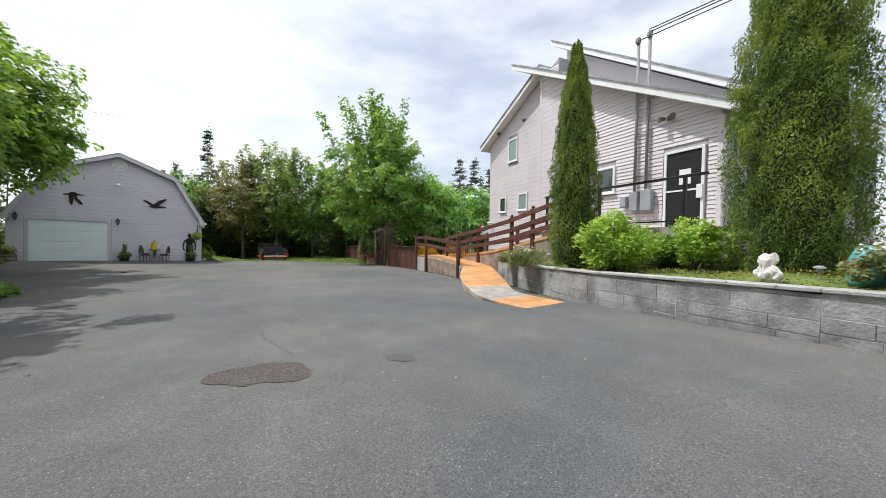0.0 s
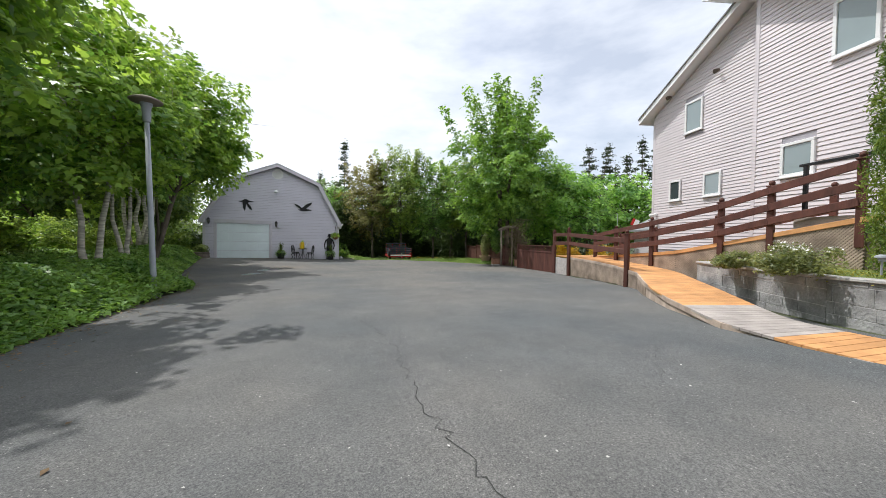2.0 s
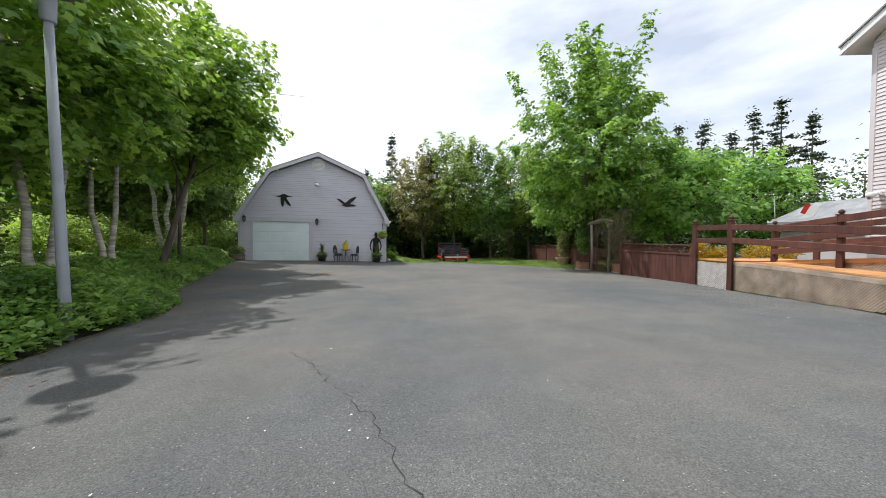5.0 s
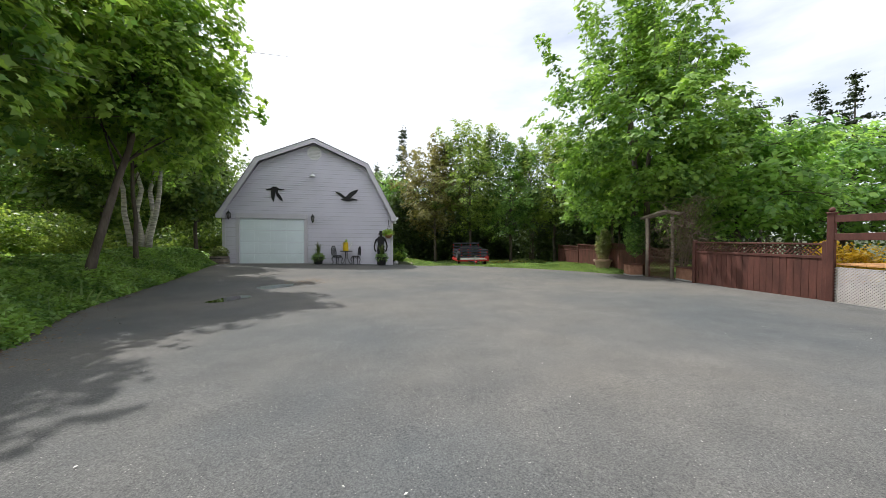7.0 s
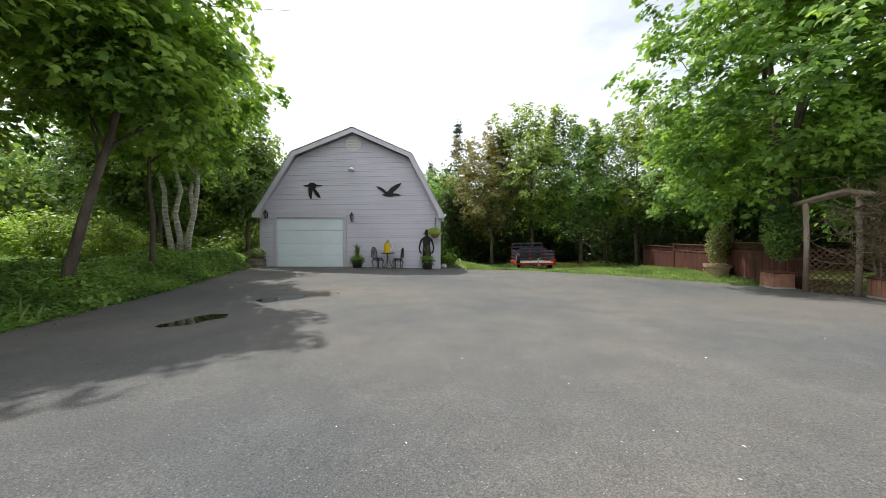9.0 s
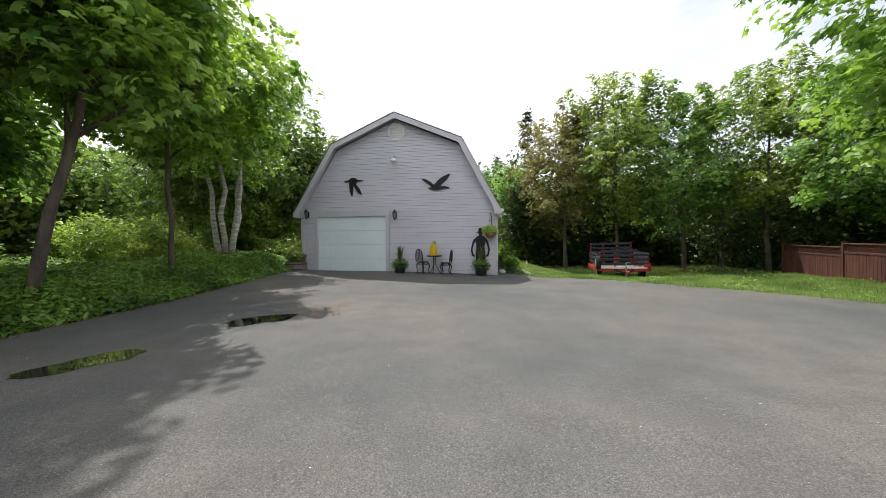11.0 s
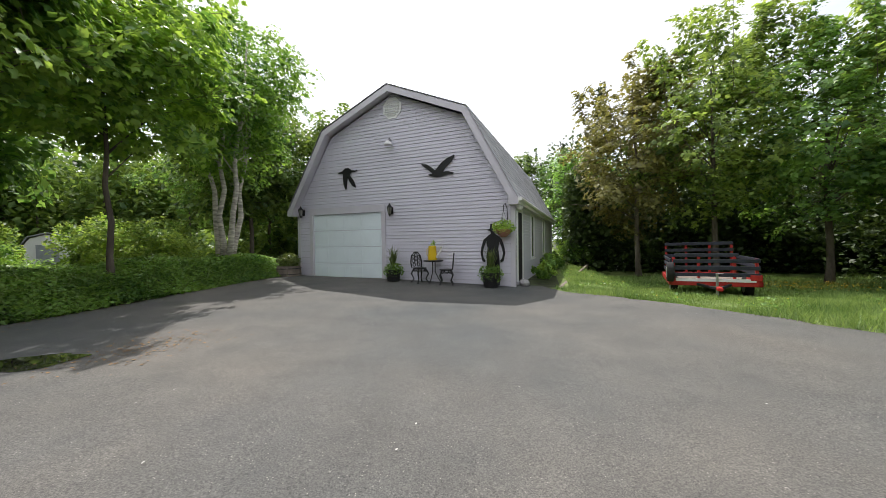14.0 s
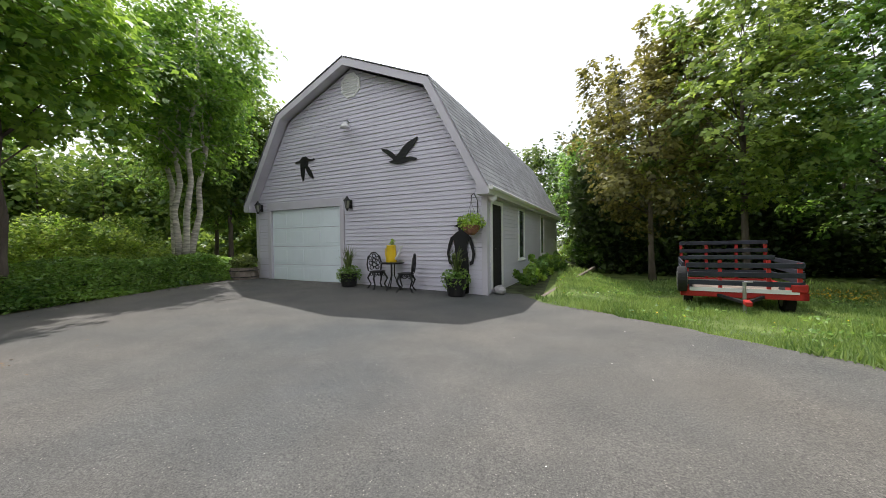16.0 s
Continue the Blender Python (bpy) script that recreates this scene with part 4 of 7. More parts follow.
# block wall of the garden
WALL = [Vector((4.6, -6.5, 0)), Vector((4.95, -2.0, 0)), Vector((5.35, -0.6, 0)), Vector((5.85, 0.75, 0)), Vector((6.5, 2.2, 0)), Vector((7.6, 3.75, 0)), Vector((8.9, 5.2, 0)), Vector((9.9, 6.35, 0))]
WTOP = [1.12, 1.10, 1.07, 1.03, 0.98, 0.92, 0.90, 0.90]
block_wall = tagged(new("wall_garden"), "rough grey concrete block retaining wall with pale joints", "wall", kind="structure")
rnd = random.Random(4)
for (p, q), (t0, t1) in zip(zip(WALL, WALL[1:]), zip(WTOP, WTOP[1:])):
    d = (q - p)
    length = d.length
    yaw = math.degrees(math.atan2(d.y, d.x))
    m = pose(p.x, p.y, 0, 0, 0, yaw)
    zb = min(float(drive_z(p.x, p.y)), float(drive_z(q.x, q.y))) - 0.12
    tz = (t0 + t1) / 2 - 0.04
    part("mortar", boxed(0, length, -0.24, -0.001, zb, tz - 0.004, m), M_mortar, block_wall)
    heights = [0.24, 0.17, 0.24, 0.16]
    z, r = zb, 0
    while z < tz - 0.03:
        h = min(heights[r % 4], tz - z)
        s = -rnd.uniform(0, 0.25)
        while s < length:
            w = rnd.choice((0.36, 0.5, 0.7, 0.85))
            x0, x1 = max(s, 0) + 0.003, min(s + w, length) - 0.003
            if x1 - x0 > 0.05 and h > 0.05:
                proud = rnd.uniform(0.0, 0.009)
                part("block", boxed(x0, x1, -0.2, proud, z + 0.005, z + h - 0.005, m, bevel=0.003), M_block, block_wall)
            s += w
        z, r = z + h, r + 1
    bm = bmesh.new()
    beam(bm, (p.x + d.y / length * 0.1, p.y - d.x / length * 0.1, t0 - 0.02), (q.x + d.y / length * 0.1, q.y - d.x / length * 0.1, t1 - 0.02), 0.27, 0.045, 0.008)
    part("coping", bm, M_mortar, block_wall)



# raised soil of the garden between the wall and the deck
bm = bmesh.new()
rowsv, bed_spots = [], []
for i in range(len(WALL) * 6 - 5):
    k, q = divmod(i, 6)
    q /= 6
    if k >= len(WALL) - 1:
        k, q = len(WALL) - 2, 1.0
    p = WALL[k].lerp(WALL[k + 1], q)
    t = WTOP[k] + (WTOP[k + 1] - WTOP[k]) * q
    d = (WALL[k + 1] - WALL[k]).normalized()
    nn = Vector((d.y, -d.x, 0))
    reach = 5.0 if p.y < 2.5 else max(1.2, 5.0 - (p.y - 2.5) * 1.3)
    line = []
    for j in range(13):
        u = j / 12
        pt = p + nn * (0.12 + u * reach)
        line.append(bm.verts.new((pt.x, pt.y, t - 0.06 + 0.30 * u * min(1, reach / 3) + 0.05 * noise.noise(pt * 1.3))))
    rowsv.append(line)
    bed_spots += [tuple(v.co) for v in line]
for r0, r1 in zip(rowsv, rowsv[1:]):
    for j in range(12):
        bm.faces.new((r0[j], r0[j + 1], r1[j + 1], r1[j]))
tagged(part("ground_garden", bm, M_lawn, smooth=True), "raised garden bed with moss and low plants", "garden bed", kind="structure")

# ---- fence with lattice top, arbour ----
fence = empty("board_fence", pose(0, 0, 0), "red-brown board fence with a lattice band on top", "fence")


def fence_run(p, q, drop=0.0):
    p, q = Vector((*p, 0)), Vector((*q, 0))
    d = q - p
    length = d.length
    yaw = math.degrees(math.atan2(d.y, d.x))
    z = min(float(drive_z(p.x, p.y)), float(drive_z(q.x, q.y))) - drop
    m = pose(p.x, p.y, z, 0, 0, yaw)
    n = int(length / 0.145)
    for i in range(n):
        part("board", boxed(i * length / n + 0.004, (i + 1) * length / n - 0.004, -0.012, 0.012, 0.03, 0.95, m), M_fence, fence)
    part("cap_rail", boxed(0, length, -0.05, 0.05, 1.22, 1.26, m, bevel=0.005), M_fence, fence)
    part("mid_rail", boxed(0, length, -0.03, 0.03, 0.93, 0.99, m, bevel=0.005), M_fence, fence)
    bm = bmesh.new()
    for sgn, yy in ((1, -0.006), (-1, 0.006)):
        for k in range(int((length + 0.3) / 0.1)):
            s = k * 0.1
            a, b = (s, s - 0.24) if sgn < 0 else (s - 0.24, s)
            if min(a, b) < 0 or max(a, b) > length:
                continue
            va = [bm.verts.new(m @ Vector(c)) for c in ((a - 0.018, yy, 0.99), (a + 0.018, yy, 0.99), (b + 0.018, yy, 1.22), (b - 0.018, yy, 1.22))]
            vb = [bm.verts.new(x.co + m.to_3x3() @ Vector((0, 0.006, 0))) for x in va]
            bm.faces.new(va)
            bm.faces.new(vb[::-1])
            for e in range(4):
                bm.faces.new((va[e], vb[e], vb[(e + 1) % 4], va[(e + 1) % 4]))
    part("lattice", bm, M_fence, fence)
    for s in (0, length):
        part("post", boxed(s - 0.05, s + 0.05, -0.05, 0.05, -0.2, 1.3, m, bevel=0.006), M_fence, fence)


fence_run((12.36, 13.06), (13.10, 16.20))
fence_run((14.1, 18.6), (15.4, 21.8), 0.06)
fence_run((15.4, 21.8), (16.9, 25.5), 0.18)
fence_run((16.9, 25.5), (18.5, 29.3), 0.32)
arbour = empty("arbour", pose(0, 0, 0), "weathered grey timber arbour with a brown lattice side", "arbour")
M_grey_wood = material("weathered grey timber", (0.27, 0.22, 0.175), 0.9, 0.3, 4, 40, 0.3, stretch=(1, 1, 0.3))
for x, y in ((13.62, 17.3), (13.56, 18.2)):
    bm = bmesh.new()
    tube(bm, [(x, y, -0.35), (x + 0.02, y, 0.8), (x - 0.01, y + 0.01, 2.02)], [0.06, 0.055, 0.05], 9)
    part("post", bm, M_grey_wood, arbour, smooth=True)
for dx in (-0.05, 0.25):
    bm = bmesh.new()
    tube(bm, [(13.62 + dx, 17.05, 1.98), (13.6 + dx, 17.5, 2.12), (13.6 + dx, 17.85, 2.06), (13.55 + dx, 18.4, 1.92)], [0.05, 0.06, 0.055, 0.05], 8)
    part("crossbeam", bm, M_grey_wood, arbour, smooth=True)
skirt((13.64, 17.35, 0), (13.57, 18.15, 0), (-0.25, -0.25), (0.85, 0.85), arbour, M_fence, 0.13)


# ---- plants ----
LEAF_LOBED = np.array([(0, -0.5, 0), (0.30, -0.30, 0.04), (0.52, 0.05, 0.0), (0.22, 0.12, 0.05), (0, 0.62, -0.06), (-0.22, 0.12, 0.05), (-0.52, 0.05, 0.0), (-0.30, -0.30, 0.04)], np.float32)
LEAF_PLAIN = np.array([(0, -0.5, 0), (0.34, 0.0, 0.07), (0, 0.58, -0.05), (-0.34, 0.0, 0.07)], np.float32)
LEAF_SPRAY = np.array([(0, -0.5, 0), (0.16, 0.1, 0.05), (0, 0.7, 0.0), (-0.16, 0.1, 0.05)], np.float32)
BLADE = np.array([(-0.035, 0, 0), (0.035, 0, 0), (0.02, 0.12, 0.6), (-0.005, 0.34, 1.0)], np.float32)


def scatter(points, sizes, shape, seed, flat=0.6, droop=0.25, upright=False):
    """Corners and faces of one leaf at every point, each turned its own way."""
    r = np.random.RandomState(seed)
    n, k = len(points), len(shape)
    yaw = r.uniform(0, 2 * math.pi, n)
    if upright:
        tilt, lean = r.normal(0, 0.22, n), r.normal(0, 0.22, n)
    else:
        tilt, lean = r.normal(-droop, 1.0 - flat, n), r.normal(0, 1.0 - flat, n)
    cy, sy, ct, st, cl, sl = np.cos(yaw), np.sin(yaw), np.cos(tilt), np.sin(tilt), np.cos(lean), np.sin(lean)
    p = shape[None] * sizes[:, None, None]
    x, y, z = p[..., 0], p[..., 1], p[..., 2]
    y, z = y * ct[:, None] - z * st[:, None], y * st[:, None] + z * ct[:, None]
    x, z = x * cl[:, None] + z * sl[:, None], -x * sl[:, None] + z * cl[:, None]
    x, y = x * cy[:, None] - y * sy[:, None], x * sy[:, None] + y * cy[:, None]
    v = np.stack([x, y, z], -1) + points[:, None, :]
    return v.reshape(-1, 3), np.arange(n * k).reshape(n, k)


def crown_points(r, n_clumps, per, centre, radii, spread, hollow=0.55, flat_base=0.35):
    """Leaf places gathered in clumps through an uneven crown; returns the clumps too."""
    clumps = crown_clumps(r, n_clumps, centre, radii, hollow, flat_base)
    ball = r.normal(size=(n_clumps * per, 3))
    ball *= (r.uniform(0, 1, (n_clumps * per, 1)) ** 0.4) / np.linalg.norm(ball, axis=1)[:, None]
    size = np.repeat(r.uniform(0.7, 1.35, n_clumps), per)[:, None]
    return np.repeat(clumps, per, 0) + ball * size * np.array(spread) * 1.75, clumps


def crown_clumps(r, n_clumps, centre, radii, hollow, flat_base=0.35):
    """Middles of the leaf masses of a crown with an uneven outline."""
    centre, radii = np.array(centre), np.array(radii)
    d = r.normal(size=(n_clumps, 3))
    d /= np.linalg.norm(d, axis=1)[:, None]
    d[:, 2] = np.where(d[:, 2] < 0, d[:, 2] * (1 - flat_base), d[:, 2])
    bumpy = 0.92 + 0.16 * np.sin(3.1 * d[:, 0] + 2.0 * d[:, 2] + radii[0]) + 0.13 * np.sin(4.7 * d[:, 1] + 1.3 * centre[0]) + r.uniform(-0.14, 0.14, n_clumps)
    rad = (hollow + (1 - hollow) * r.uniform(0, 1, n_clumps) ** 0.6) * bumpy
    return centre + d * rad[:, None] * radii


def unit(v):
    return v / np.maximum(np.linalg.norm(v, axis=-1, keepdims=True), 1e-6)


def spray_leaves(r, mids, outward, leaf, per, shape):
    """Flat drooping sprays of leaves: per leaves round every middle, facing up and outwards."""
    n = len(mids)
    nrm = unit(np.array((0, 0, 0.95)) + 0.55 * outward + 0.34 * r.normal(size=(n, 3)))
    side = unit(np.cross(nrm, r.normal(size=(n, 3))))
    fore = np.cross(nrm, side)
    reach = leaf * r.uniform(1.3, 2.3, n)
    a = r.uniform(0, 2 * math.pi, (n, per))
    q = np.sqrt(r.uniform(0.02, 1, (n, per)))
    radial = np.cos(a)[..., None] * side[:, None] + np.sin(a)[..., None] * fore[:, None]
    up = nrm[:, None]
    p = mids[:, None] + radial * (q * reach[:, None])[..., None] - up * (q * q * reach[:, None] * 0.30)[..., None] + r.normal(size=(n, per, 3)) * leaf * 0.16
    z = unit(up + radial * (0.45 * q)[..., None] + 0.30 * r.normal(size=(n, per, 3)))
    y = unit(radial + 0.45 * r.normal(size=(n, per, 3)))
    x = unit(np.cross(y, z))
    y = np.cross(z, x)
    size = leaf * r.uniform(0.6, 1.25, (n, per, 1, 1))
    s = np.asarray(shape, float)
    v = p[:, :, None] + size * (x[:, :, None] * s[:, 0, None] + y[:, :, None] * s[:, 1, None] + z[:, :, None] * s[:, 2, None])
    k = len(s)
    return v.reshape(-1, 3), np.arange(n * per * k).reshape(n * per, k)


def tree(x, y, height, crown_r, leaf_mat, bark, label, category="tree", crown_low=0.3, trunk_r=0.13, leaf=0.13, clumps=110, per=120, seed=1,
         stems=((0, 0),), lobed=False, shoots=6, lean=(0, 0), name="tree", spread=0.42, group="", squash=1.0, hollow=0.5, offset=(0, 0), shoot_len=1.0):
    """A broadleaf tree: trunk or stems, limbs that reach the clumps, and a crown of leafy sprays."""
    r = np.random.RandomState(seed)
    z0 = float(land_z(x, y)) - 0.08
    root = empty(name, pose(x, y, z0), label, category, group)
    cz = height * (crown_low + (1 - crown_low) * 0.48)
    centre = np.array((lean[0] + offset[0], lean[1] + offset[1], cz))
    radii = np.array((crown_r, crown_r * squash, height * (1 - crown_low) * 0.5))
    cl = crown_clumps(r, clumps, centre, radii, hollow)
    n_spray = max(4, per // 11)
    ball = r.normal(size=(clumps * n_spray, 3))
    ball *= (r.uniform(0, 1, (len(ball), 1)) ** 0.4) / np.linalg.norm(ball, axis=1)[:, None]
    mids = np.repeat(cl, n_spray, 0) + ball * np.repeat(r.uniform(0.6, 1.3, clumps), n_spray)[:, None] * np.array((spread, spread, spread * 0.7)) * 1.6
    leaders = []
    for _ in range(shoots):
        a = r.uniform(0, 2 * math.pi)
        q = r.uniform(0.05, 0.8)
        base = centre + np.array((math.cos(a) * q, math.sin(a) * q, math.sqrt(max(0, 1 - q * q)) * 0.75)) * radii
        tip = base + np.array((math.cos(a) * q * 0.55 + r.normal(0, 0.15), math.sin(a) * q * 0.55 + r.normal(0, 0.15), 1.0)) * r.uniform(0.18, 0.38) * radii[2] * shoot_len
        h = np.linspace(0, 1, max(4, int(np.linalg.norm(tip - base) / 0.11)))[:, None]
        leaders.append((base, tip))
        mids = np.concatenate([mids, base + (tip - base) * h + r.normal(size=(len(h), 3)) * (0.20, 0.20, 0.05) * (1.15 - h)])
    bm = bmesh.new()
    tops = []
    for sx, sy in stems:
        top = Vector((lean[0] * 0.9 + sx * 2.4, lean[1] * 0.9 + sy * 2.4, height * 0.78))
        line, rad = [], []
        for i in range(9):
            q = i / 8
            line.append(Vector((sx * 0.35, sy * 0.35, 0)).lerp(top, q) + Vector((r.uniform(-1, 1), r.uniform(-1, 1), 0)) * (0.15 if len(stems) > 2 else 0.06) * (1 if 0 < i else 0))
            rad.append(trunk_r * (1.3 if i == 0 else 1) * (1 - 0.78 * q))
        tube(bm, line, rad, 9)
        tops.append((line, rad))
    part("trunk", bm, bark, root, smooth=True)
    bm = bmesh.new()
    for i in range(0, len(cl), max(1, len(cl) // 18)):
        line, rad = tops[i % len(tops)]
        c = Vector(cl[i])
        j = min(7, max(3, int(8 * min(1, max(0.2, (c.z - 0.12 * height) / (height * 0.8)))) + r.randint(-1, 2)))
        a = line[j].lerp(line[j + 1], r.uniform(0, 1))
        mid = a.lerp(c, 0.5) + Vector((r.normal(0, 0.15), r.normal(0, 0.15), 0.14 * (c - a).length))
        tube(bm, [a, mid, c], [max(0.012, rad[j] * 0.40), max(0.009, rad[j] * 0.22), 0.005], 5)
        for _ in range(4):
            e = c + Vector((r.normal(0, 0.6), r.normal(0, 0.5), r.normal(0.1, 0.3)))
            tube(bm, [mid.lerp(c, 0.6), e], [0.009, 0.004], 4, False)
    for base, tip in leaders:
        tube(bm, [tuple(base + (base - tip) * 0.6), tuple(base), tuple(tip)], [0.016, 0.011, 0.004], 4, False)
    part("branching", bm, bark, root, smooth=True)["kind"] = "stuff"
    v, f = spray_leaves(r, mids, unit((mids - centre) / radii), leaf, 11, LEAF_LOBED if lobed else LEAF_PLAIN)
    data_part("crown", v, f, leaf_mat, root)
    return root


def spruce(x, y, height, width, seed, label="thin dark spruce with sparse ragged branches", bare=0.35, lean=0.0, dense=1.0, name="spruce_tree"):
    r = np.random.RandomState(seed)
    z0 = float(land_z(x, y)) - 0.1
    root = empty(name, pose(x, y, z0), label, "tree", "spruces behind the garden")
    bm = bmesh.new()
    tube(bm, [(0, 0, 0), (lean * 0.3, 0, height * 0.5), (lean, 0, height)], [0.16, 0.09, 0.015], 7)
    part("trunk", bm, M_bark, root, smooth=True)
    pts, bm = [], bmesh.new()
    z = height * 0.18
    while z < height * 0.99:
        q = (z / height - 0.18) / 0.82
        reach = (width * (1 - q) ** 0.6 * (0.45 if z < height * bare else 1.0) + 0.16) * r.uniform(0.4, 1.2)
        for k in range(r.randint(2, 7)):
            a = r.uniform(0, 6.283)
            ln = reach * r.uniform(0.45, 1.15)
            tip = np.array((math.cos(a) * ln + lean * z / height, math.sin(a) * ln, z - 0.10 * ln + 0.1 * ln))
            base = np.array((lean * z / height, 0, z + 0.08 * ln))
            tube(bm, [base, (base + tip) / 2 + (0, 0, -0.04), tip], [0.02, 0.012, 0.004], 4, False)
            m = int(46 * dense * ln) + 6
            if z < height * bare and r.uniform() < 0.6:
                m = 3
            h = r.uniform(0.35, 1.05, m)
            pts.append(base + (tip - base) * h[:, None] + r.normal(size=(m, 3)) * (0.16, 0.16, 0.07))
        z += 0.30 + 0.18 * r.uniform()
    part("branching", bm, M_bark, root)["kind"] = "stuff"
    pts.append(np.array((lean * 0.97, 0, height * 0.955)) + r.normal(size=(55, 3)) * (0.20, 0.20, 0.42))
    pts = np.concatenate(pts)
    v, f = scatter(pts, r.uniform(0.12, 0.26, len(pts)), LEAF_PLAIN, seed + 3, 0.4, 0.2)
    data_part("crown", v, f, M_spruce, root)
    return root


def cedar(x, y, z, height, width, seed, label, twin=False):
    """A columnar garden cedar of many upright sprays."""
    r = np.random.RandomState(seed)
    root = empty("cedar_tree", pose(x, y, z), label, "cedar", "columnar cedars")
    bm = bmesh.new()
    tube(bm, [(0, 0, -0.3), (0, 0, height * 0.85)], [0.09, 0.02], 7)
    part("trunk", bm, M_bark, root)
    n = int(17000 * height * width)
    q = r.uniform(0, 1, n) ** 0.9
    prof = np.minimum(1, (1.03 - q) / 0.62) ** 0.62 * (0.82 + 0.18 * np.minimum(1, q / 0.12))
    a = r.uniform(0, 6.283, n)
    tuft = 1 + 0.10 * np.sin(a * 5 + q * 23) + 0.09 * np.sin(a * 9 - q * 41) + 0.06 * np.sin(a * 3 + q * 60)
    rad = width * prof * tuft * (0.76 + 0.26 * r.uniform(0, 1, n))
    off = np.zeros(n)
    if twin:
        off = np.where((a > 1.2) & (a < 4.0) & (q > 0.45), 0.16, 0.0)
    pts = np.stack([np.cos(a) * rad, np.sin(a) * rad, 0.04 + q * height * (1 - 0.03 * np.sin(a * 3)) - off], -1)
    v, f = scatter(pts, r.uniform(0.03, 0.07, n), LEAF_SPRAY, seed + 3, 0.45, -0.95)
    data_part("crown", v, f, M_cedar, root)
    # solid core inside the sprays; its dark colour stands in for inner shade
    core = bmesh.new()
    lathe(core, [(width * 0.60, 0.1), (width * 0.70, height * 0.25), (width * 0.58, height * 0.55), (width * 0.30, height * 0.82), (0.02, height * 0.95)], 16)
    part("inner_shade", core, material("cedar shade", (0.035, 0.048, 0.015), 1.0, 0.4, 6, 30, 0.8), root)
    return root


def shrub(x, y, z, rx, ry, h, mat, label, seed, leaf=0.075, n=5000, name="shrub", stems=True, flowers=None, low=0.0, lobed=False, category="shrub"):
    r = np.random.RandomState(seed)
    root = empty(name, pose(x, y, z), label, category)
    pts, cl = crown_points(r, max(8, n // 90), 90, (0, 0, h * (0.5 + low / 2)), (rx, ry, h * (0.5 - low / 2)), (rx * 0.16, ry * 0.16, h * 0.10), 0.6, 0.2)
    pts[:, 2] = np.maximum(pts[:, 2], 0.03)
    if stems:
        bm = bmesh.new()
        for i in range(0, len(cl), max(1, len(cl) // 9)):
            tube(bm, [(cl[i][0] * 0.2, cl[i][1] * 0.2, -0.05), (cl[i][0] * 0.6, cl[i][1] * 0.6, cl[i][2] * 0.6), tuple(cl[i])], [0.018, 0.012, 0.005], 5)
        part("stem_cluster", bm, M_bark, root)
    v, f = scatter(pts, r.uniform(0.6, 1.3, len(pts)) * leaf, LEAF_LOBED if lobed else LEAF_PLAIN, seed + 5, 0.5, 0.3)
    data_part("foliage", v, f, mat, root)
    if flowers:
        k = len(pts) // 14
        top = pts[np.argsort(pts[:, 2] + r.normal(0, h * 0.12, len(pts)))[-k:]]
        v, f = scatter(top + (0, 0, 0.03), r.uniform(0.02, 0.045, k), LEAF_PLAIN, seed + 9, 0.6)
        data_part("flowers", v, f, flowers, root)
    return root


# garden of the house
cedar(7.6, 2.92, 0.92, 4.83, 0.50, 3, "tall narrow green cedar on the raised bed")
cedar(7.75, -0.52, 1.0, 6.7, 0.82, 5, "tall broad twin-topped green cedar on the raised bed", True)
M_flower_w = material("white petals", (0.75, 0.75, 0.70), 0.7, 0.1)
M_flower_y = material("yellow petals", (0.75, 0.47, 0.03), 0.7, 0.2)
M_heather = leaf_material("grey green mound", (0.13, 0.165, 0.07), (0.34, 0.37, 0.19))
shrub(7.25, 1.95, 0.93, 0.84, 0.70, 1.04, M_shrub, "bright green leafy shrub on the raised bed", 21, 0.075, 9500)
shrub(7.9, 1.05, 1.0, 0.42, 0.4, 0.75, M_maple, "clipped dark green rounded shrub", 22, 0.05, 5000)
shrub(7.7, 0.75, 1.0, 0.60, 0.5, 0.86, M_shrub, "open light green shrub with brown stems", 23, 0.07, 4000)
shrub(7.75, 4.1, 0.84, 0.75, 0.52, 0.48, M_heather, "grey-green mound spilling over the wall with white flowers", 24, 0.05, 5000, flowers=M_flower_w, stems=False, name="mound_plant", category="plant")
shrub(8.75, 5.2, 0.82, 0.50, 0.40, 0.38, M_heather, "grey-green mound plant on top of the wall", 25, 0.05, 3000, stems=False, name="mound_plant", category="plant")
shrub(5.75, -1.3, 1.02, 0.55, 0.5, 0.5, M_heather, "pale tufted plant spilling over the wall", 26, 0.06, 4500, stems=False, flowers=M_flower_w, name="mound_plant", category="plant")

M_moss = leaf_material("moss and stonecrop", (0.13, 0.16, 0.03), (0.34, 0.32, 0.06), 0.7, 0.2)
r = np.random.RandomState(41)
base = np.array(bed_spots)
pts = base[r.randint(0, len(base), 40000)] + np.clip(r.normal(size=(40000, 3)), -1.6, 1.6) * (0.14, 0.14, 0.0) + (0.12, -0.05, 0)
pts[:, 2] += r.uniform(-0.01, 0.07, len(pts)) * (0.5 + np.abs(np.sin(pts[:, 0] * 2.1) * np.sin(pts[:, 1] * 1.7)))
v, f = scatter(pts, r.uniform(0.014, 0.042, len(pts)), LEAF_PLAIN, 42, 0.6)
bed_cover = empty("bed_cover", pose(0, 0, 0), "yellow-green moss and low plants on the raised bed", "ground cover", kind="stuff")
data_part("leaves", v, f, M_moss, bed_cover)

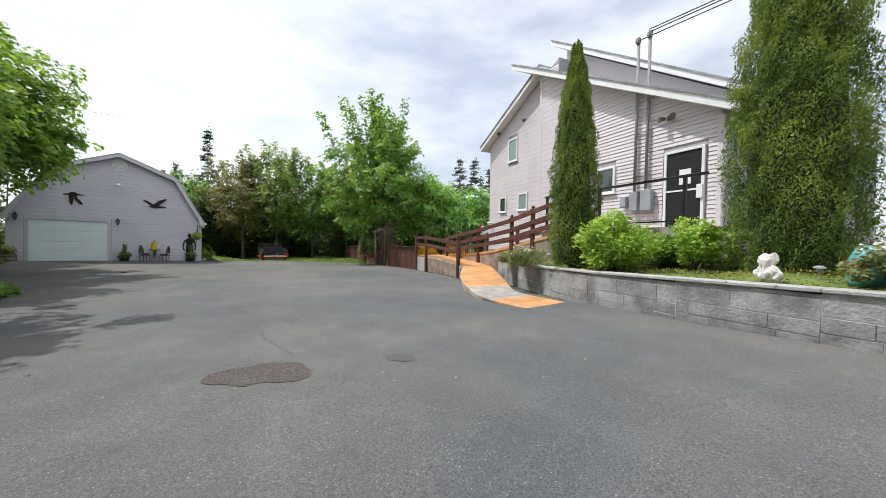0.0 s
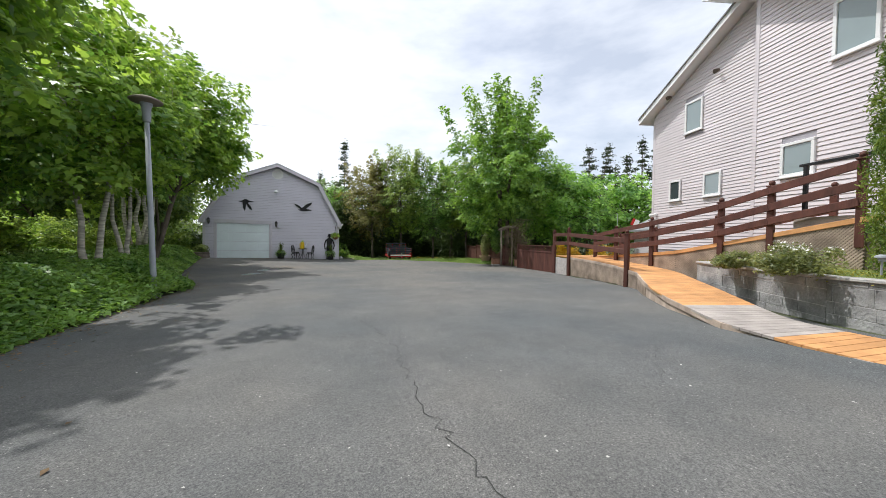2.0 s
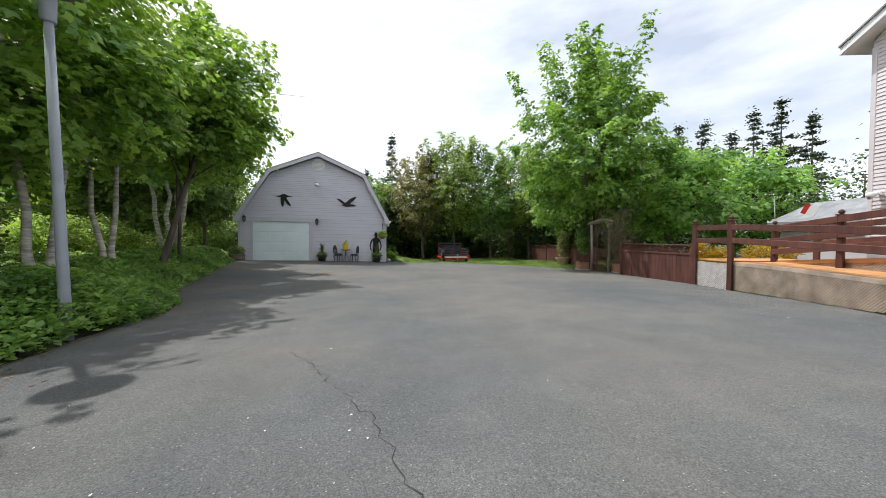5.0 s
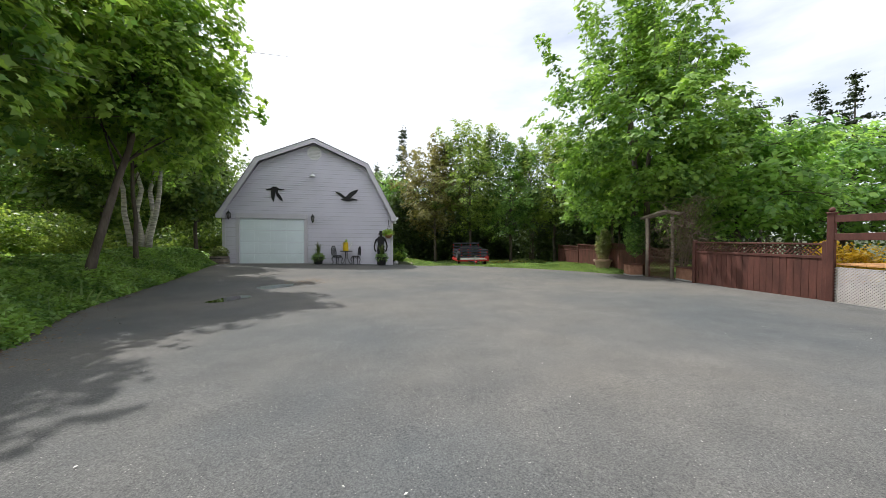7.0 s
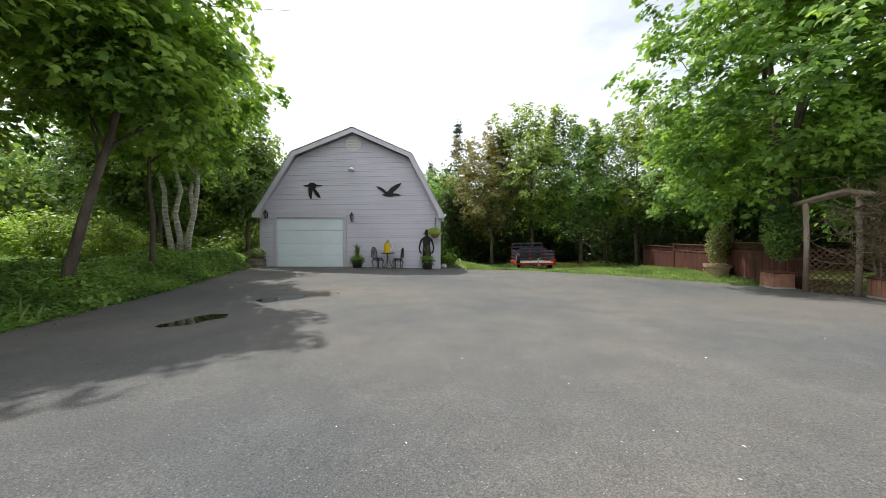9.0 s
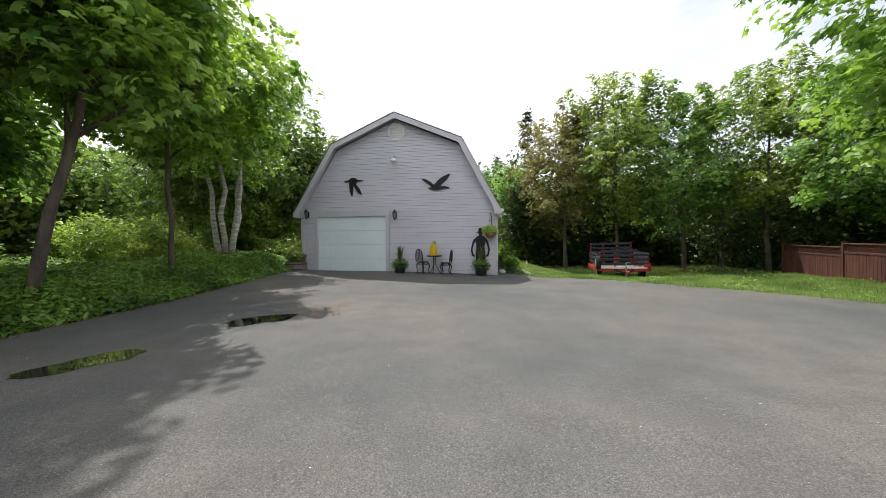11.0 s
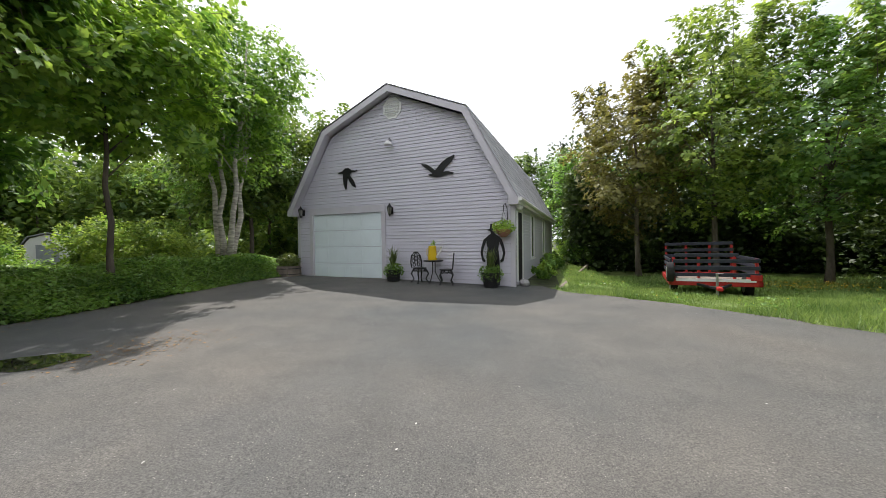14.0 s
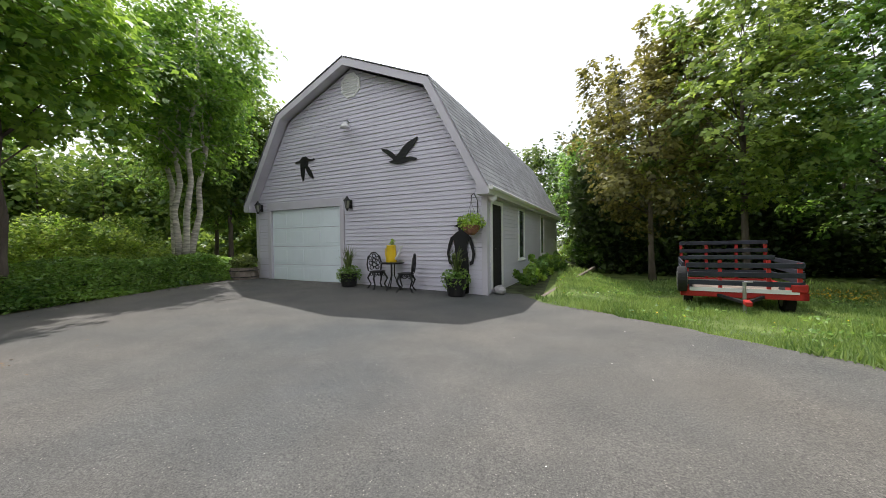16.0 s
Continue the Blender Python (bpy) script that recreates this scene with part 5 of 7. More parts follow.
# trees along the drive
M_maple_sun = leaf_material("sunlit maple leaf", (0.112, 0.230, 0.052), (0.41, 0.58, 0.13), 0.42, 0.53)
M_maple_deep = leaf_material("deep green maple leaf", (0.085, 0.190, 0.048), (0.31, 0.49, 0.11), 0.42, 0.52)
LABEL_M = "broad green maple with spreading low branches"
ALONG = dict(name="maple_tree", group="trees along the drive", lobed=True)
tree(-3.8, 10.2, 8.2, 2.7, M_maple_sun, M_birch, "maple with a slim pale trunk beside the drive", seed=31, leaf=0.165, clumps=150, per=110, crown_low=0.28, trunk_r=0.085, hollow=0.4, offset=(0.2, -0.5), shoots=2, **ALONG)
tree(-6.4, 6.6, 9.5, 3.2, M_maple_sun, M_bark, LABEL_M, seed=29, leaf=0.165, clumps=130, per=105, crown_low=0.18, trunk_r=0.13, hollow=0.5, shoots=4, **ALONG)
tree(-3.3, 15.2, 8.0, 2.7, M_maple_sun, M_birch, "maple with forked pale trunks beside the drive", seed=32, leaf=0.165, clumps=140, per=110, crown_low=0.15, trunk_r=0.085, hollow=0.45, stems=((-0.25, 0.1), (0.3, 0.1)), shoots=4, **ALONG)
tree(-3.0, 16.9, 9.0, 2.5, M_birch_leaf, M_birch, "slender tree with light leaves and pale stems", seed=33, leaf=0.15, clumps=110, per=110, crown_low=0.19, name="slender_tree", group="trees along the drive", trunk_r=0.07, lean=(-0.5, 0.2), hollow=0.4, stems=((-0.15, 0), (0.2, 0.2)))
tree(-2.85, 19.4, 8.8, 2.5, M_maple_sun, M_bark, "maple with a leaning grey trunk", seed=34, leaf=0.17, clumps=170, per=110, crown_low=0.30, lean=(1.9, 0.3), offset=(-0.7, 0), trunk_r=0.105, hollow=0.4, shoots=4, **ALONG)
tree(-3.26, 22.8, 8.6, 3.0, M_maple_sun, M_bark, "young maple with a slim straight trunk", seed=35, leaf=0.17, clumps=150, per=110, crown_low=0.27, trunk_r=0.075, offset=(0.3, -0.1), hollow=0.4, shoots=4, **ALONG)
tree(-5.1, 27.4, 10.4, 3.1, M_maple_deep, M_birch, "multi-stemmed birch beside the garage", seed=36, leaf=0.15, clumps=250, per=110, crown_low=0.27, offset=(0.4, 0), name="birch_tree", group="trees along the drive", stems=((-0.55, 0.1), (0.05, 0.0), (0.8, -0.1), (0.3, 0.5)), trunk_r=0.12, hollow=0.35)
for i, (x, y, h, rr) in enumerate([(-8.0, 11, 9.0, 3.2), (-8.2, 16.5, 9.0, 3.2), (-9.0, 21.5, 9.2, 3.2), (-8.5, 32, 10.5, 3.2), (-14, 12, 9.5, 4.0), (-5.4, 35.5, 9.5, 2.8), (-7.5, 0.0, 9, 3.6), (-6.5, -6.0, 9, 4.0), (-13, 18, 9.5, 3.6)]):
    tree(x, y, h, rr, M_wood_sun if i % 2 else M_maple, M_bark, "woodland tree in dense green leaf", seed=50 + i, leaf=0.26, clumps=150, per=90, crown_low=0.1, group="woodland trees", spread=0.55, hollow=0.4)
# the big maple behind the fence
tree(14.8, 19.4, 10.2, 3.5, M_maple_deep, M_bark, "large green maple with upright shoots behind the fence", seed=70, lobed=True, leaf=0.165, clumps=260, per=110, crown_low=0.08, name="maple_tree", shoots=30, shoot_len=1.7, hollow=0.45, trunk_r=0.16, stems=((-0.3, 0.1), (0.25, 0.0), (0.0, 0.35)), spread=0.36)
tree(24.5, 17.5, 6.8, 2.8, M_maple_light, M_bark, "round green tree behind the garden", seed=72, leaf=0.22, clumps=120, per=90, crown_low=0.06, shoots=3)
tree(21.5, 21.5, 7.8, 3.0, M_maple, M_bark, "round green tree behind the garden", seed=73, leaf=0.22, clumps=120, per=90, crown_low=0.06, shoots=3)
tree(18.5, 18.2, 7.2, 3.0, M_maple_light, M_bark, "round green tree behind the fence", seed=71, leaf=0.22, clumps=150, per=90, crown_low=0.08, shoots=3)
M_olive = leaf_material("olive maple leaf", (0.075, 0.135, 0.042), (0.38, 0.50, 0.14), 0.42, 0.58)
# hedge wood behind the trailer
for i, (x, y, h, rr, mt) in enumerate([(11.0, 35.0, 9.2, 2.9, M_bronze), (13.6, 34.0, 10.4, 3.1, M_olive), (16.8, 33.2, 9.4, 3.0, M_maple), (19.8, 31.5, 9.8, 3.2, M_olive), (22.5, 29.0, 9.0, 3.2, M_wood_sun), (9.6, 43.0, 7.4, 2.6, M_maple_light), (8.6, 49.0, 8.6, 3.2, M_maple), (5.0, 50.0, 9.0, 3.2, M_wood_sun), (-11.5, 33.5, 9.0, 3.4, M_maple), (-17.5, 20.0, 9.0, 3.8, M_wood_sun), (-13.0, 38.0, 9.5, 4.0, M_wood_sun), (19.5, 25.5, 8.0, 3.0, M_maple)]):
    tree(x, y, h, rr, mt, M_bark, "tall woodland maple with bronze-tinged leaves" if mt is M_bronze else "tall green woodland maple", seed=80 + i, lobed=True, leaf=0.165, clumps=135, per=92, crown_low=0.14, shoots=24, shoot_len=1.5, hollow=0.45, group="wood behind the lawn", spread=0.45)
for i, (x, y, h, w, ln) in enumerate([(11.9, 50.3, 15.7, 1.3, 0), (8.6, 50, 10.5, 1.6, 0), (15, 47, 11.5, 1.7, 0), (19, 46, 12.5, 1.7, 0), (24, 42, 12, 1.8, 0), (33.5, 26.6, 12.6, 2.2, 2.2), (36.4, 24.9, 11.0, 1.5, 0), (36.6, 23.4, 12.3, 1.5, 0), (37.5, 22.0, 12.8, 1.6, 0), (38.2, 20.4, 11.2, 1.8, 0), (34.2, 28.2, 12.6, 1.8, 0.3), (28, 33, 12, 2, 0), (36, 26, 10.2, 2, 0)]):
    spruce(x, y, h, w, 100 + i, lean=ln)


def far_wood():
    """Dense trees that close the place behind everything: dark trunks and leaf masses."""
    r = np.random.RandomState(9)
    pts, bm = [], bmesh.new()
    spots = []
    for k in range(60):
        spots.append((r.uniform(8, 40), r.uniform(38, 50)))
    for k in range(40):
        spots.append((r.uniform(19, 34), r.uniform(22, 38)))
    for k in range(80):
        spots.append((r.uniform(-45, -3), r.uniform(40, 60)))
    for k in range(90):
        spots.append((r.uniform(-36, -24.5), r.uniform(10, 44)))
    for k in range(26):
        spots.append((r.uniform(-30, -14), r.uniform(-12, 24)))
    for k in range(16):
        spots.append((r.uniform(24, 45), r.uniform(8, 24)))
    for x, y in spots:
        if -27.5 < x < -16 and 24 < y < 35:
            continue
        h = r.uniform(4.5, 7.5) + (3.0 if x < -24 else 2.0 if x < -12 else 2.5 if y > 36 else 0)
        z = float(land_z(x, y))
        tube(bm, [(x, y, z - 0.2), (x + r.uniform(-0.3, 0.3), y, z + h * 0.8)], [0.09, 0.03], 5)
        m = 800
        d = np.clip(r.normal(size=(m, 3)), -1.7, 1.7) * (1.15, 1.15, h * 0.27) + (x, y, z + h * 0.48)
        pts.append(d)
    low = []
    for x0, x1, y0, y1, m in ((-30, -12, 18, 40, 22000), (8, 24, 37.5, 42, 34000), (20, 27, 22, 36, 36000), (-12, 0, 38, 44, 9000), (-20, -11, -8, 20, 7000)):
        q = np.stack([r.uniform(x0, x1, m), r.uniform(y0, y1, m), np.zeros(m)], -1)
        q = q[~((q[:, 0] > -26.5) & (q[:, 0] < -8) & (q[:, 1] > 22.5) & (q[:, 1] < 36))]
        top = (1.6 + 0.9 * np.sin(q[:, 0] * 0.9) * np.sin(q[:, 1] * 0.7)) * np.where(q[:, 0] > 6, 2.3, 1.0)
        q[:, 2] = land_z(q[:, 0], q[:, 1]) + r.uniform(0, 1, len(q)) ** 0.7 * top
        low.append(q)
    pts = np.concatenate(pts + low)
    root = empty("woodland", pose(0, 0, 0), "dense shaded woodland behind the garden", "woodland", kind="stuff")
    part("trunks", bm, M_bark, root)
    size = r.uniform(0.2, 0.42, len(pts)) * np.where(pts[:, 0] < -11, 1.5, np.where(pts[:, 1] > 36, 0.9, 0.6))
    # west of x = -4 takes the lit tone, the rest the shaded one
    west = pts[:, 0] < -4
    for side, mat in ((west, M_wood_sun), (~west, M_wood_shade)):
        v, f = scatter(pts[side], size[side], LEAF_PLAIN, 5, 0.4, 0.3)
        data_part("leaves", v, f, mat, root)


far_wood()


def undergrowth():
    r = np.random.RandomState(3)
    n = 190000
    y = r.uniform(-3, 29, n)
    left = np.interp(y, EDGE_Y, EDGE_L)
    d = r.gamma(1.4, 1.6, n)
    x = left + 0.12 - d
    patch = 0.5 + 0.5 * np.sin(x * 1.7 + 0.6 * y) * np.sin(y * 1.3 - 0.5 * x)
    h = (0.10 + 0.40 * np.minimum(1, d / 0.7) + 0.28 * np.exp(-((x + 1.0) / 0.9) ** 2 - ((y - 11.5) / 1.4) ** 2)) * (0.6 + 0.6 * patch) * r.uniform(0.3, 1.0, n)
    pts = np.stack([x, y, land_z(x, y) + h], -1)
    v, f = scatter(pts, r.uniform(0.045, 0.12, n), LEAF_PLAIN, 4, 0.62, 0.25)
    root = empty("undergrowth", pose(0, 0, 0), "leafy green ground cover along the drive", "ground cover", kind="stuff")
    data_part("leaves", v, f, M_under, root)
    n = 2600
    y = r.uniform(-4, 29, n)
    d = r.gamma(1.6, 1.5, n)
    x = np.interp(y, EDGE_Y, EDGE_L) - d
    pts = np.stack([x, y, land_z(x, y)], -1)
    v, f = scatter(pts, r.uniform(0.2, 0.5, n), BLADE, 6, upright=True)
    data_part("blades", v, f, M_grass, root)


undergrowth()


def lawn():
    r = np.random.RandomState(8)
    n = 190000
    x = r.uniform(6.6, 20, n)
    y = r.uniform(19.5, 35, n)
    edge = np.interp(y, EDGE_RY[-6:], EDGE_R[-6:])
    keep = (x > edge - 0.02) & ~((x < 7.45) & (y > 27.2)) & (r.uniform(0, 1, n) < np.exp(-np.maximum(0, y - 27) / 7))
    x, y = x[keep], y[keep]
    size = r.uniform(0.05, 0.15, len(x)) * (1 + 0.5 * smooth01((y - 30) / 3) + 0.5 * np.sin(x * 1.7) * np.sin(y * 1.3))
    v, f = scatter(np.stack([x, y, land_z(x, y)], -1), size, BLADE * (1.7, 1, 1), 9, upright=True)
    root = empty("lawn", pose(0, 0, 0), "bright rough grass with small weeds", "grass", kind="stuff")
    data_part("blades", v, f, M_grass, root)
    m = 16000
    x, y = r.uniform(7, 20, m), r.uniform(20, 33, m)
    patch = np.sin(x * 2.3 + 1.1 * y) * np.sin(y * 2.9 - 0.7 * x) + 0.6 * smooth01((y - 28) / 3)
    keep = (x > np.interp(y, EDGE_RY[-6:], EDGE_R[-6:]) + 0.15) & (patch > 0.25) & ~((x < 7.45) & (y > 27.2)) & ~((x > 9.6) & (x < 13.0) & (y > 26.9) & (y < 30.6))
    x, y = x[keep], y[keep]
    v, f = scatter(np.stack([x, y, land_z(x, y) + r.uniform(0.03, 0.16, len(x))], -1), r.uniform(0.03, 0.09, len(x)), LEAF_PLAIN, 10, 0.6)
    data_part("weeds", v, f, M_under, root)
    pick = r.randint(0, len(x), 260)
    v, f = scatter(np.stack([x[pick], y[pick], land_z(x[pick], y[pick]) + r.uniform(0.12, 0.22, 260)], -1), r.uniform(0.02, 0.035, 260), LEAF_PLAIN, 12, 0.7)
    data_part("flowers", v, f, M_flower_y, root)
    fx, fy = r.normal(14.6, 1.0, 420), r.normal(30.6, 0.6, 420)
    v, f = scatter(np.stack([fx, fy, land_z(fx, fy) + r.uniform(0.12, 0.34, 420)], -1), r.uniform(0.03, 0.06, 420), LEAF_PLAIN, 13, 0.6)
    data_part("flowers", v, f, M_flower_y, root)
    return root


lawn()


# ---- things at the garage ----
M_red = material("red trailer paint", (0.42, 0.022, 0.018), 0.5, 0.25, 5, 40, 0.1)
M_navy = material("navy painted slats", (0.022, 0.026, 0.040), 0.6, 0.35, 5, 40, 0.15, obj=0.3)
M_rubber = material("tyre rubber", (0.016, 0.016, 0.017), 0.85, 0.25, 8, 60, 0.3)
M_steel = material("dull galvanised steel", (0.42, 0.43, 0.44), 0.4, 0.2, 6, 60, 0.1, metal=0.7)
M_yellow = material("yellow enamel", (0.80, 0.54, 0.02), 0.4, 0.08, 4, 40, 0.03)
M_clay = material("terracotta", (0.33, 0.17, 0.11), 0.9, 0.25, 5, 40, 0.3)
M_pale_clay = material("pale clay", (0.42, 0.29, 0.22), 0.9, 0.2, 5, 40, 0.3)
M_plant_wood = material("weathered planter boards", (0.20, 0.165, 0.135), 0.9, 0.3, 4, 40, 0.3, obj=0.2)
M_pot = material("black plastic pot", (0.015, 0.015, 0.015), 0.5, 0.2)
M_lantern_glass = glass_material("lantern glass", (0.20, 0.20, 0.18), 0.1)
M_spike = leaf_material("spike leaf", (0.07, 0.11, 0.04), (0.20, 0.25, 0.10))
WY = GY0 - 0.012


def cutout(name, pts, x, z, size, label, category, y=WY - 0.03, depth=0.018, wide=1.0):
    bm = bmesh.new()
    prism(bm, [(x + px * size * wide, z + pz * size) for px, pz in pts], depth, pose(0, y, 0))
    bm.normal_update()
    bmesh.ops.triangulate(bm, faces=[f for f in bm.faces if len(f.verts) > 4])
    return tagged(part(name, bm, M_cutout), label, category)


GOOSE_A = [(-0.42, 0.16), (-0.22, 0.19), (-0.10, 0.27), (0.06, 0.27), (0.18, 0.20), (0.36, 0.17), (0.42, 0.19), (0.46, 0.15), (0.30, 0.13), (0.16, 0.13), (0.12, 0.04), (0.28, -0.12), (0.37, -0.28), (0.36, -0.33), (0.22, -0.27), (0.08, -0.12), (0.01, 0.02), (-0.02, -0.16), (-0.05, -0.34), (-0.10, -0.37), (-0.18, -0.20), (-0.20, 0.02), (-0.19, 0.11), (-0.42, 0.12)]
GOOSE_B = [(-0.55, 0.20), (-0.36, 0.16), (-0.20, 0.07), (-0.10, -0.02), (-0.02, 0.04), (0.10, 0.16), (0.28, 0.26), (0.52, 0.34), (0.54, 0.31), (0.42, 0.16), (0.26, 0.03), (0.16, -0.07), (0.34, -0.08), (0.50, -0.12), (0.48, -0.16), (0.30, -0.16), (0.10, -0.20), (-0.08, -0.20), (-0.28, -0.15), (-0.32, -0.11), (-0.18, -0.10), (-0.34, 0.03), (-0.53, 0.15)]
cutout("goose_cutout", GOOSE_A, 0.22, 3.51, 1.17, "black goose silhouette in flight on the garage wall", "wall ornament", wide=0.80)
cutout("goose_cutout", GOOSE_B, 3.65, 3.46, 1.17, "black goose silhouette with raised wings on the garage wall", "wall ornament", wide=0.89)
FIGURE = [(-0.09, 0.02), (-0.22, 0.04), (-0.20, 0.42), (-0.21, 0.78), (-0.17, 1.02), (-0.22, 1.22), (-0.26, 1.27), (-0.14, 1.36), (-0.05, 1.40), (-0.08, 1.48), (-0.19, 1.50), (-0.09, 1.54), (-0.07, 1.66), (0.09, 1.66), (0.10, 1.54), (0.19, 1.51), (0.09, 1.48), (0.07, 1.40), (0.18, 1.35), (0.28, 1.27), (0.23, 1.20), (0.18, 1.02), (0.22, 0.78), (0.24, 0.40), (0.22, 0.04), (0.06, 0.02), (0.02, 0.55)]
ARM = [(-0.20, 1.31), (-0.30, 1.26), (-0.37, 1.10), (-0.42, 0.90), (-0.36, 0.68), (-0.26, 0.64), (-0.25, 0.70), (-0.31, 0.76), (-0.34, 0.90), (-0.29, 1.06), (-0.23, 1.18)]
bm = bmesh.new()
for outline, lift in ((FIGURE, 0.0), (ARM, 0.003), ([(-a, b) for a, b in ARM[::-1]], 0.003)):
    prism(bm, [(5.36 + px * 0.88, -0.11 + pz * 1.1) for px, pz in outline], 0.02 - 2 * lift, pose(0, WY - 0.05 + lift, 0))
bm.normal_update()
bmesh.ops.triangulate(bm, faces=[f for f in bm.faces if len(f.verts) > 4])
tagged(part("silhouette_figure", bm, M_cutout), "flat black board silhouette leaning on the garage wall", "garden ornament")


def lantern(x, z):
    root = empty("wall_lantern", pose(x, WY, z), "black carriage lantern on the garage wall", "wall lamp", "garage lanterns")
    bm = bmesh.new()
    box(bm, -0.05, 0.05, -0.02, 0.0, -0.12, 0.12, None, 0.006)
    part("back_plate", bm, M_black, root)
    bm = bmesh.new()
    tube(bm, [(0, -0.01, 0.02), (0, -0.10, -0.10), (0, -0.16, -0.14)], [0.012, 0.012, 0.012], 6)
    part("bracket", bm, M_black, root)
    bm = bmesh.new()
    lathe(bm, [(0.045, -0.13), (0.085, 0.08)], 6, (0, -0.16, 0))
    body = part("glass_body", bm, M_lantern_glass, root)
    for k in range(6):
        a = k * math.pi / 3
        bm = bmesh.new()
        tube(bm, [(0.048 * math.cos(a), -0.16 + 0.048 * math.sin(a), -0.13), (0.088 * math.cos(a), -0.16 + 0.088 * math.sin(a), 0.08)], [0.008, 0.008], 4)
        part("bar", bm, M_black, body)
    bm = bmesh.new()
    lathe(bm, [(0.105, 0.08), (0.10, 0.095), (0.045, 0.17), (0.03, 0.19), (0.012, 0.23)], 6, (0, -0.16, 0))
    part("cap", bm, M_black, root)
    bm = bmesh.new()
    lathe(bm, [(0.02, -0.20), (0.03, -0.17), (0.05, -0.13)], 6, (0, -0.16, 0))
    part("base", bm, M_black, root)
    return root


lantern(1.98, 2.27)
lantern(-1.80, 2.36)
dome = empty("gable_light", pose(1.98, WY, 4.47), "white dome light on the gable", "wall lamp")
bm = bmesh.new()
tube(bm, [(0, 0, 0.10), (0, -0.12, 0.14), (0, -0.17, 0.05)], [0.022, 0.022, 0.022], 8)
part("arm", bm, M_steel, dome, smooth=True)
bm = bmesh.new()
lathe(bm, [(0.14, -0.10), (0.13, -0.06), (0.09, 0.0), (0.03, 0.05)], 16, (0, -0.18, 0))
part("shade", bm, M_white, dome, smooth=True)
# round lamp at the side door
side_lamp = empty("side_lamp", pose(GX1 + 0.02, GY0 + 0.22, 2.15), "white round flood light by the side door", "wall lamp")
bm = bmesh.new()
lathe(bm, [(0.05, 0.0), (0.06, 0.06), (0.12, 0.14), (0.12, 0.17)], 14)
bmesh.ops.transform(bm, matrix=pose(0, 0, 0, 35, 60, 0), verts=bm.verts[:])
part("lamp_head", bm, M_white, side_lamp, smooth=True)


def cast_chair(x, y, yaw):
    root = empty("bistro_chair", pose(x, y, float(drive_z(x, y)), 0, 0, yaw), "ornate black cast-iron bistro chair", "chair", "bistro set")
    bm = bmesh.new()
    lathe(bm, [(0.19, 0.43), (0.205, 0.44), (0.205, 0.455), (0.19, 0.462)], 18)
    part("seat", bm, M_black, root)
    bm = bmesh.new()
    for k in range(8):
        a = k * math.pi / 4
        tube(bm, [(0.17 * math.cos(a + 0.38 * math.cos(j * math.pi / 4)), 0.17 * math.sin(a + 0.38 * math.cos(j * math.pi / 4)), 0.385 + 0.05 * math.sin(j * math.pi / 4)) for j in range(9)], [0.010] * 9, 4)
    part("apron", bm, M_black, root)
    for sx in (-1, 1):
        for sy in (-1, 1):
            bm = bmesh.new()
            tube(bm, [(0.12 * sx, 0.12 * sy, 0.43), (0.19 * sx, 0.19 * sy, 0.28), (0.13 * sx, 0.13 * sy, 0.12), (0.20 * sx, 0.20 * sy, 0.0)], [0.028, 0.024, 0.018, 0.026], 6)
            part("leg", bm, M_black, root)
    bm = bmesh.new()
    arc = [(-0.17, 0.45), (-0.20, 0.62), (-0.16, 0.82), (-0.06, 0.92), (0.06, 0.92), (0.16, 0.82), (0.20, 0.62), (0.17, 0.45)]
    tube(bm, [(px, 0.18 + 0.10 * (pz - 0.45), pz) for px, pz in arc], [0.020] * 8, 6)
    back = part("backrest", bm, M_black, root)
    for cx, cz, cr in ((0, 0.84, 0.05), (0, 0.73, 0.05), (-0.10, 0.78, 0.045), (0.10, 0.78, 0.045), (-0.10, 0.66, 0.05), (0.10, 0.66, 0.05), (0, 0.61, 0.055), (-0.08, 0.54, 0.05), (0.08, 0.54, 0.05)):
        bm = bmesh.new()
        ring = [(cx + cr * math.cos(k * math.pi / 5), 0.18 + 0.10 * (cz + cr * math.sin(k * math.pi / 5) - 0.45), cz + cr * math.sin(k * math.pi / 5)) for k in range(11)]
        tube(bm, ring, [0.014] * 11, 5)
        part("scroll", bm, M_black, back)
    return root


cast_chair(3.18, 27.16, 60)
cast_chair(4.08, 27.10, -70)
TX, TY = 3.62, 27.20
tz = float(drive_z(TX, TY))
table = empty("bistro_table", pose(TX, TY, tz), "small round black cast-iron bistro table", "table", "bistro set")
bm = bmesh.new()
lathe(bm, [(0.29, 0.66), (0.305, 0.672), (0.305, 0.69), (0.29, 0.70)], 22)
part("tabletop", bm, M_black, table)
for k in range(3):
    a = k * 2.094 + 0.4
    bm = bmesh.new()
    tube(bm, [(0.05 * math.cos(a), 0.05 * math.sin(a), 0.67), (0.05 * math.cos(a), 0.05 * math.sin(a), 0.35), (0.16 * math.cos(a), 0.16 * math.sin(a), 0.12), (0.25 * math.cos(a), 0.25 * math.sin(a), 0.0)], [0.016, 0.014, 0.014, 0.02], 6)
    part("leg", bm, M_black, table)
can = empty("watering_can", pose(TX - 0.03, TY, tz + 0.70), "tall yellow watering can used as a planter", "watering can")
bm = bmesh.new()
lathe(bm, [(0.135, 0.0), (0.14, 0.01), (0.13, 0.22), (0.115, 0.42), (0.12, 0.43), (0.105, 0.435)], 20)
part("body", bm, M_yellow, can, smooth=True)
bm = bmesh.new()
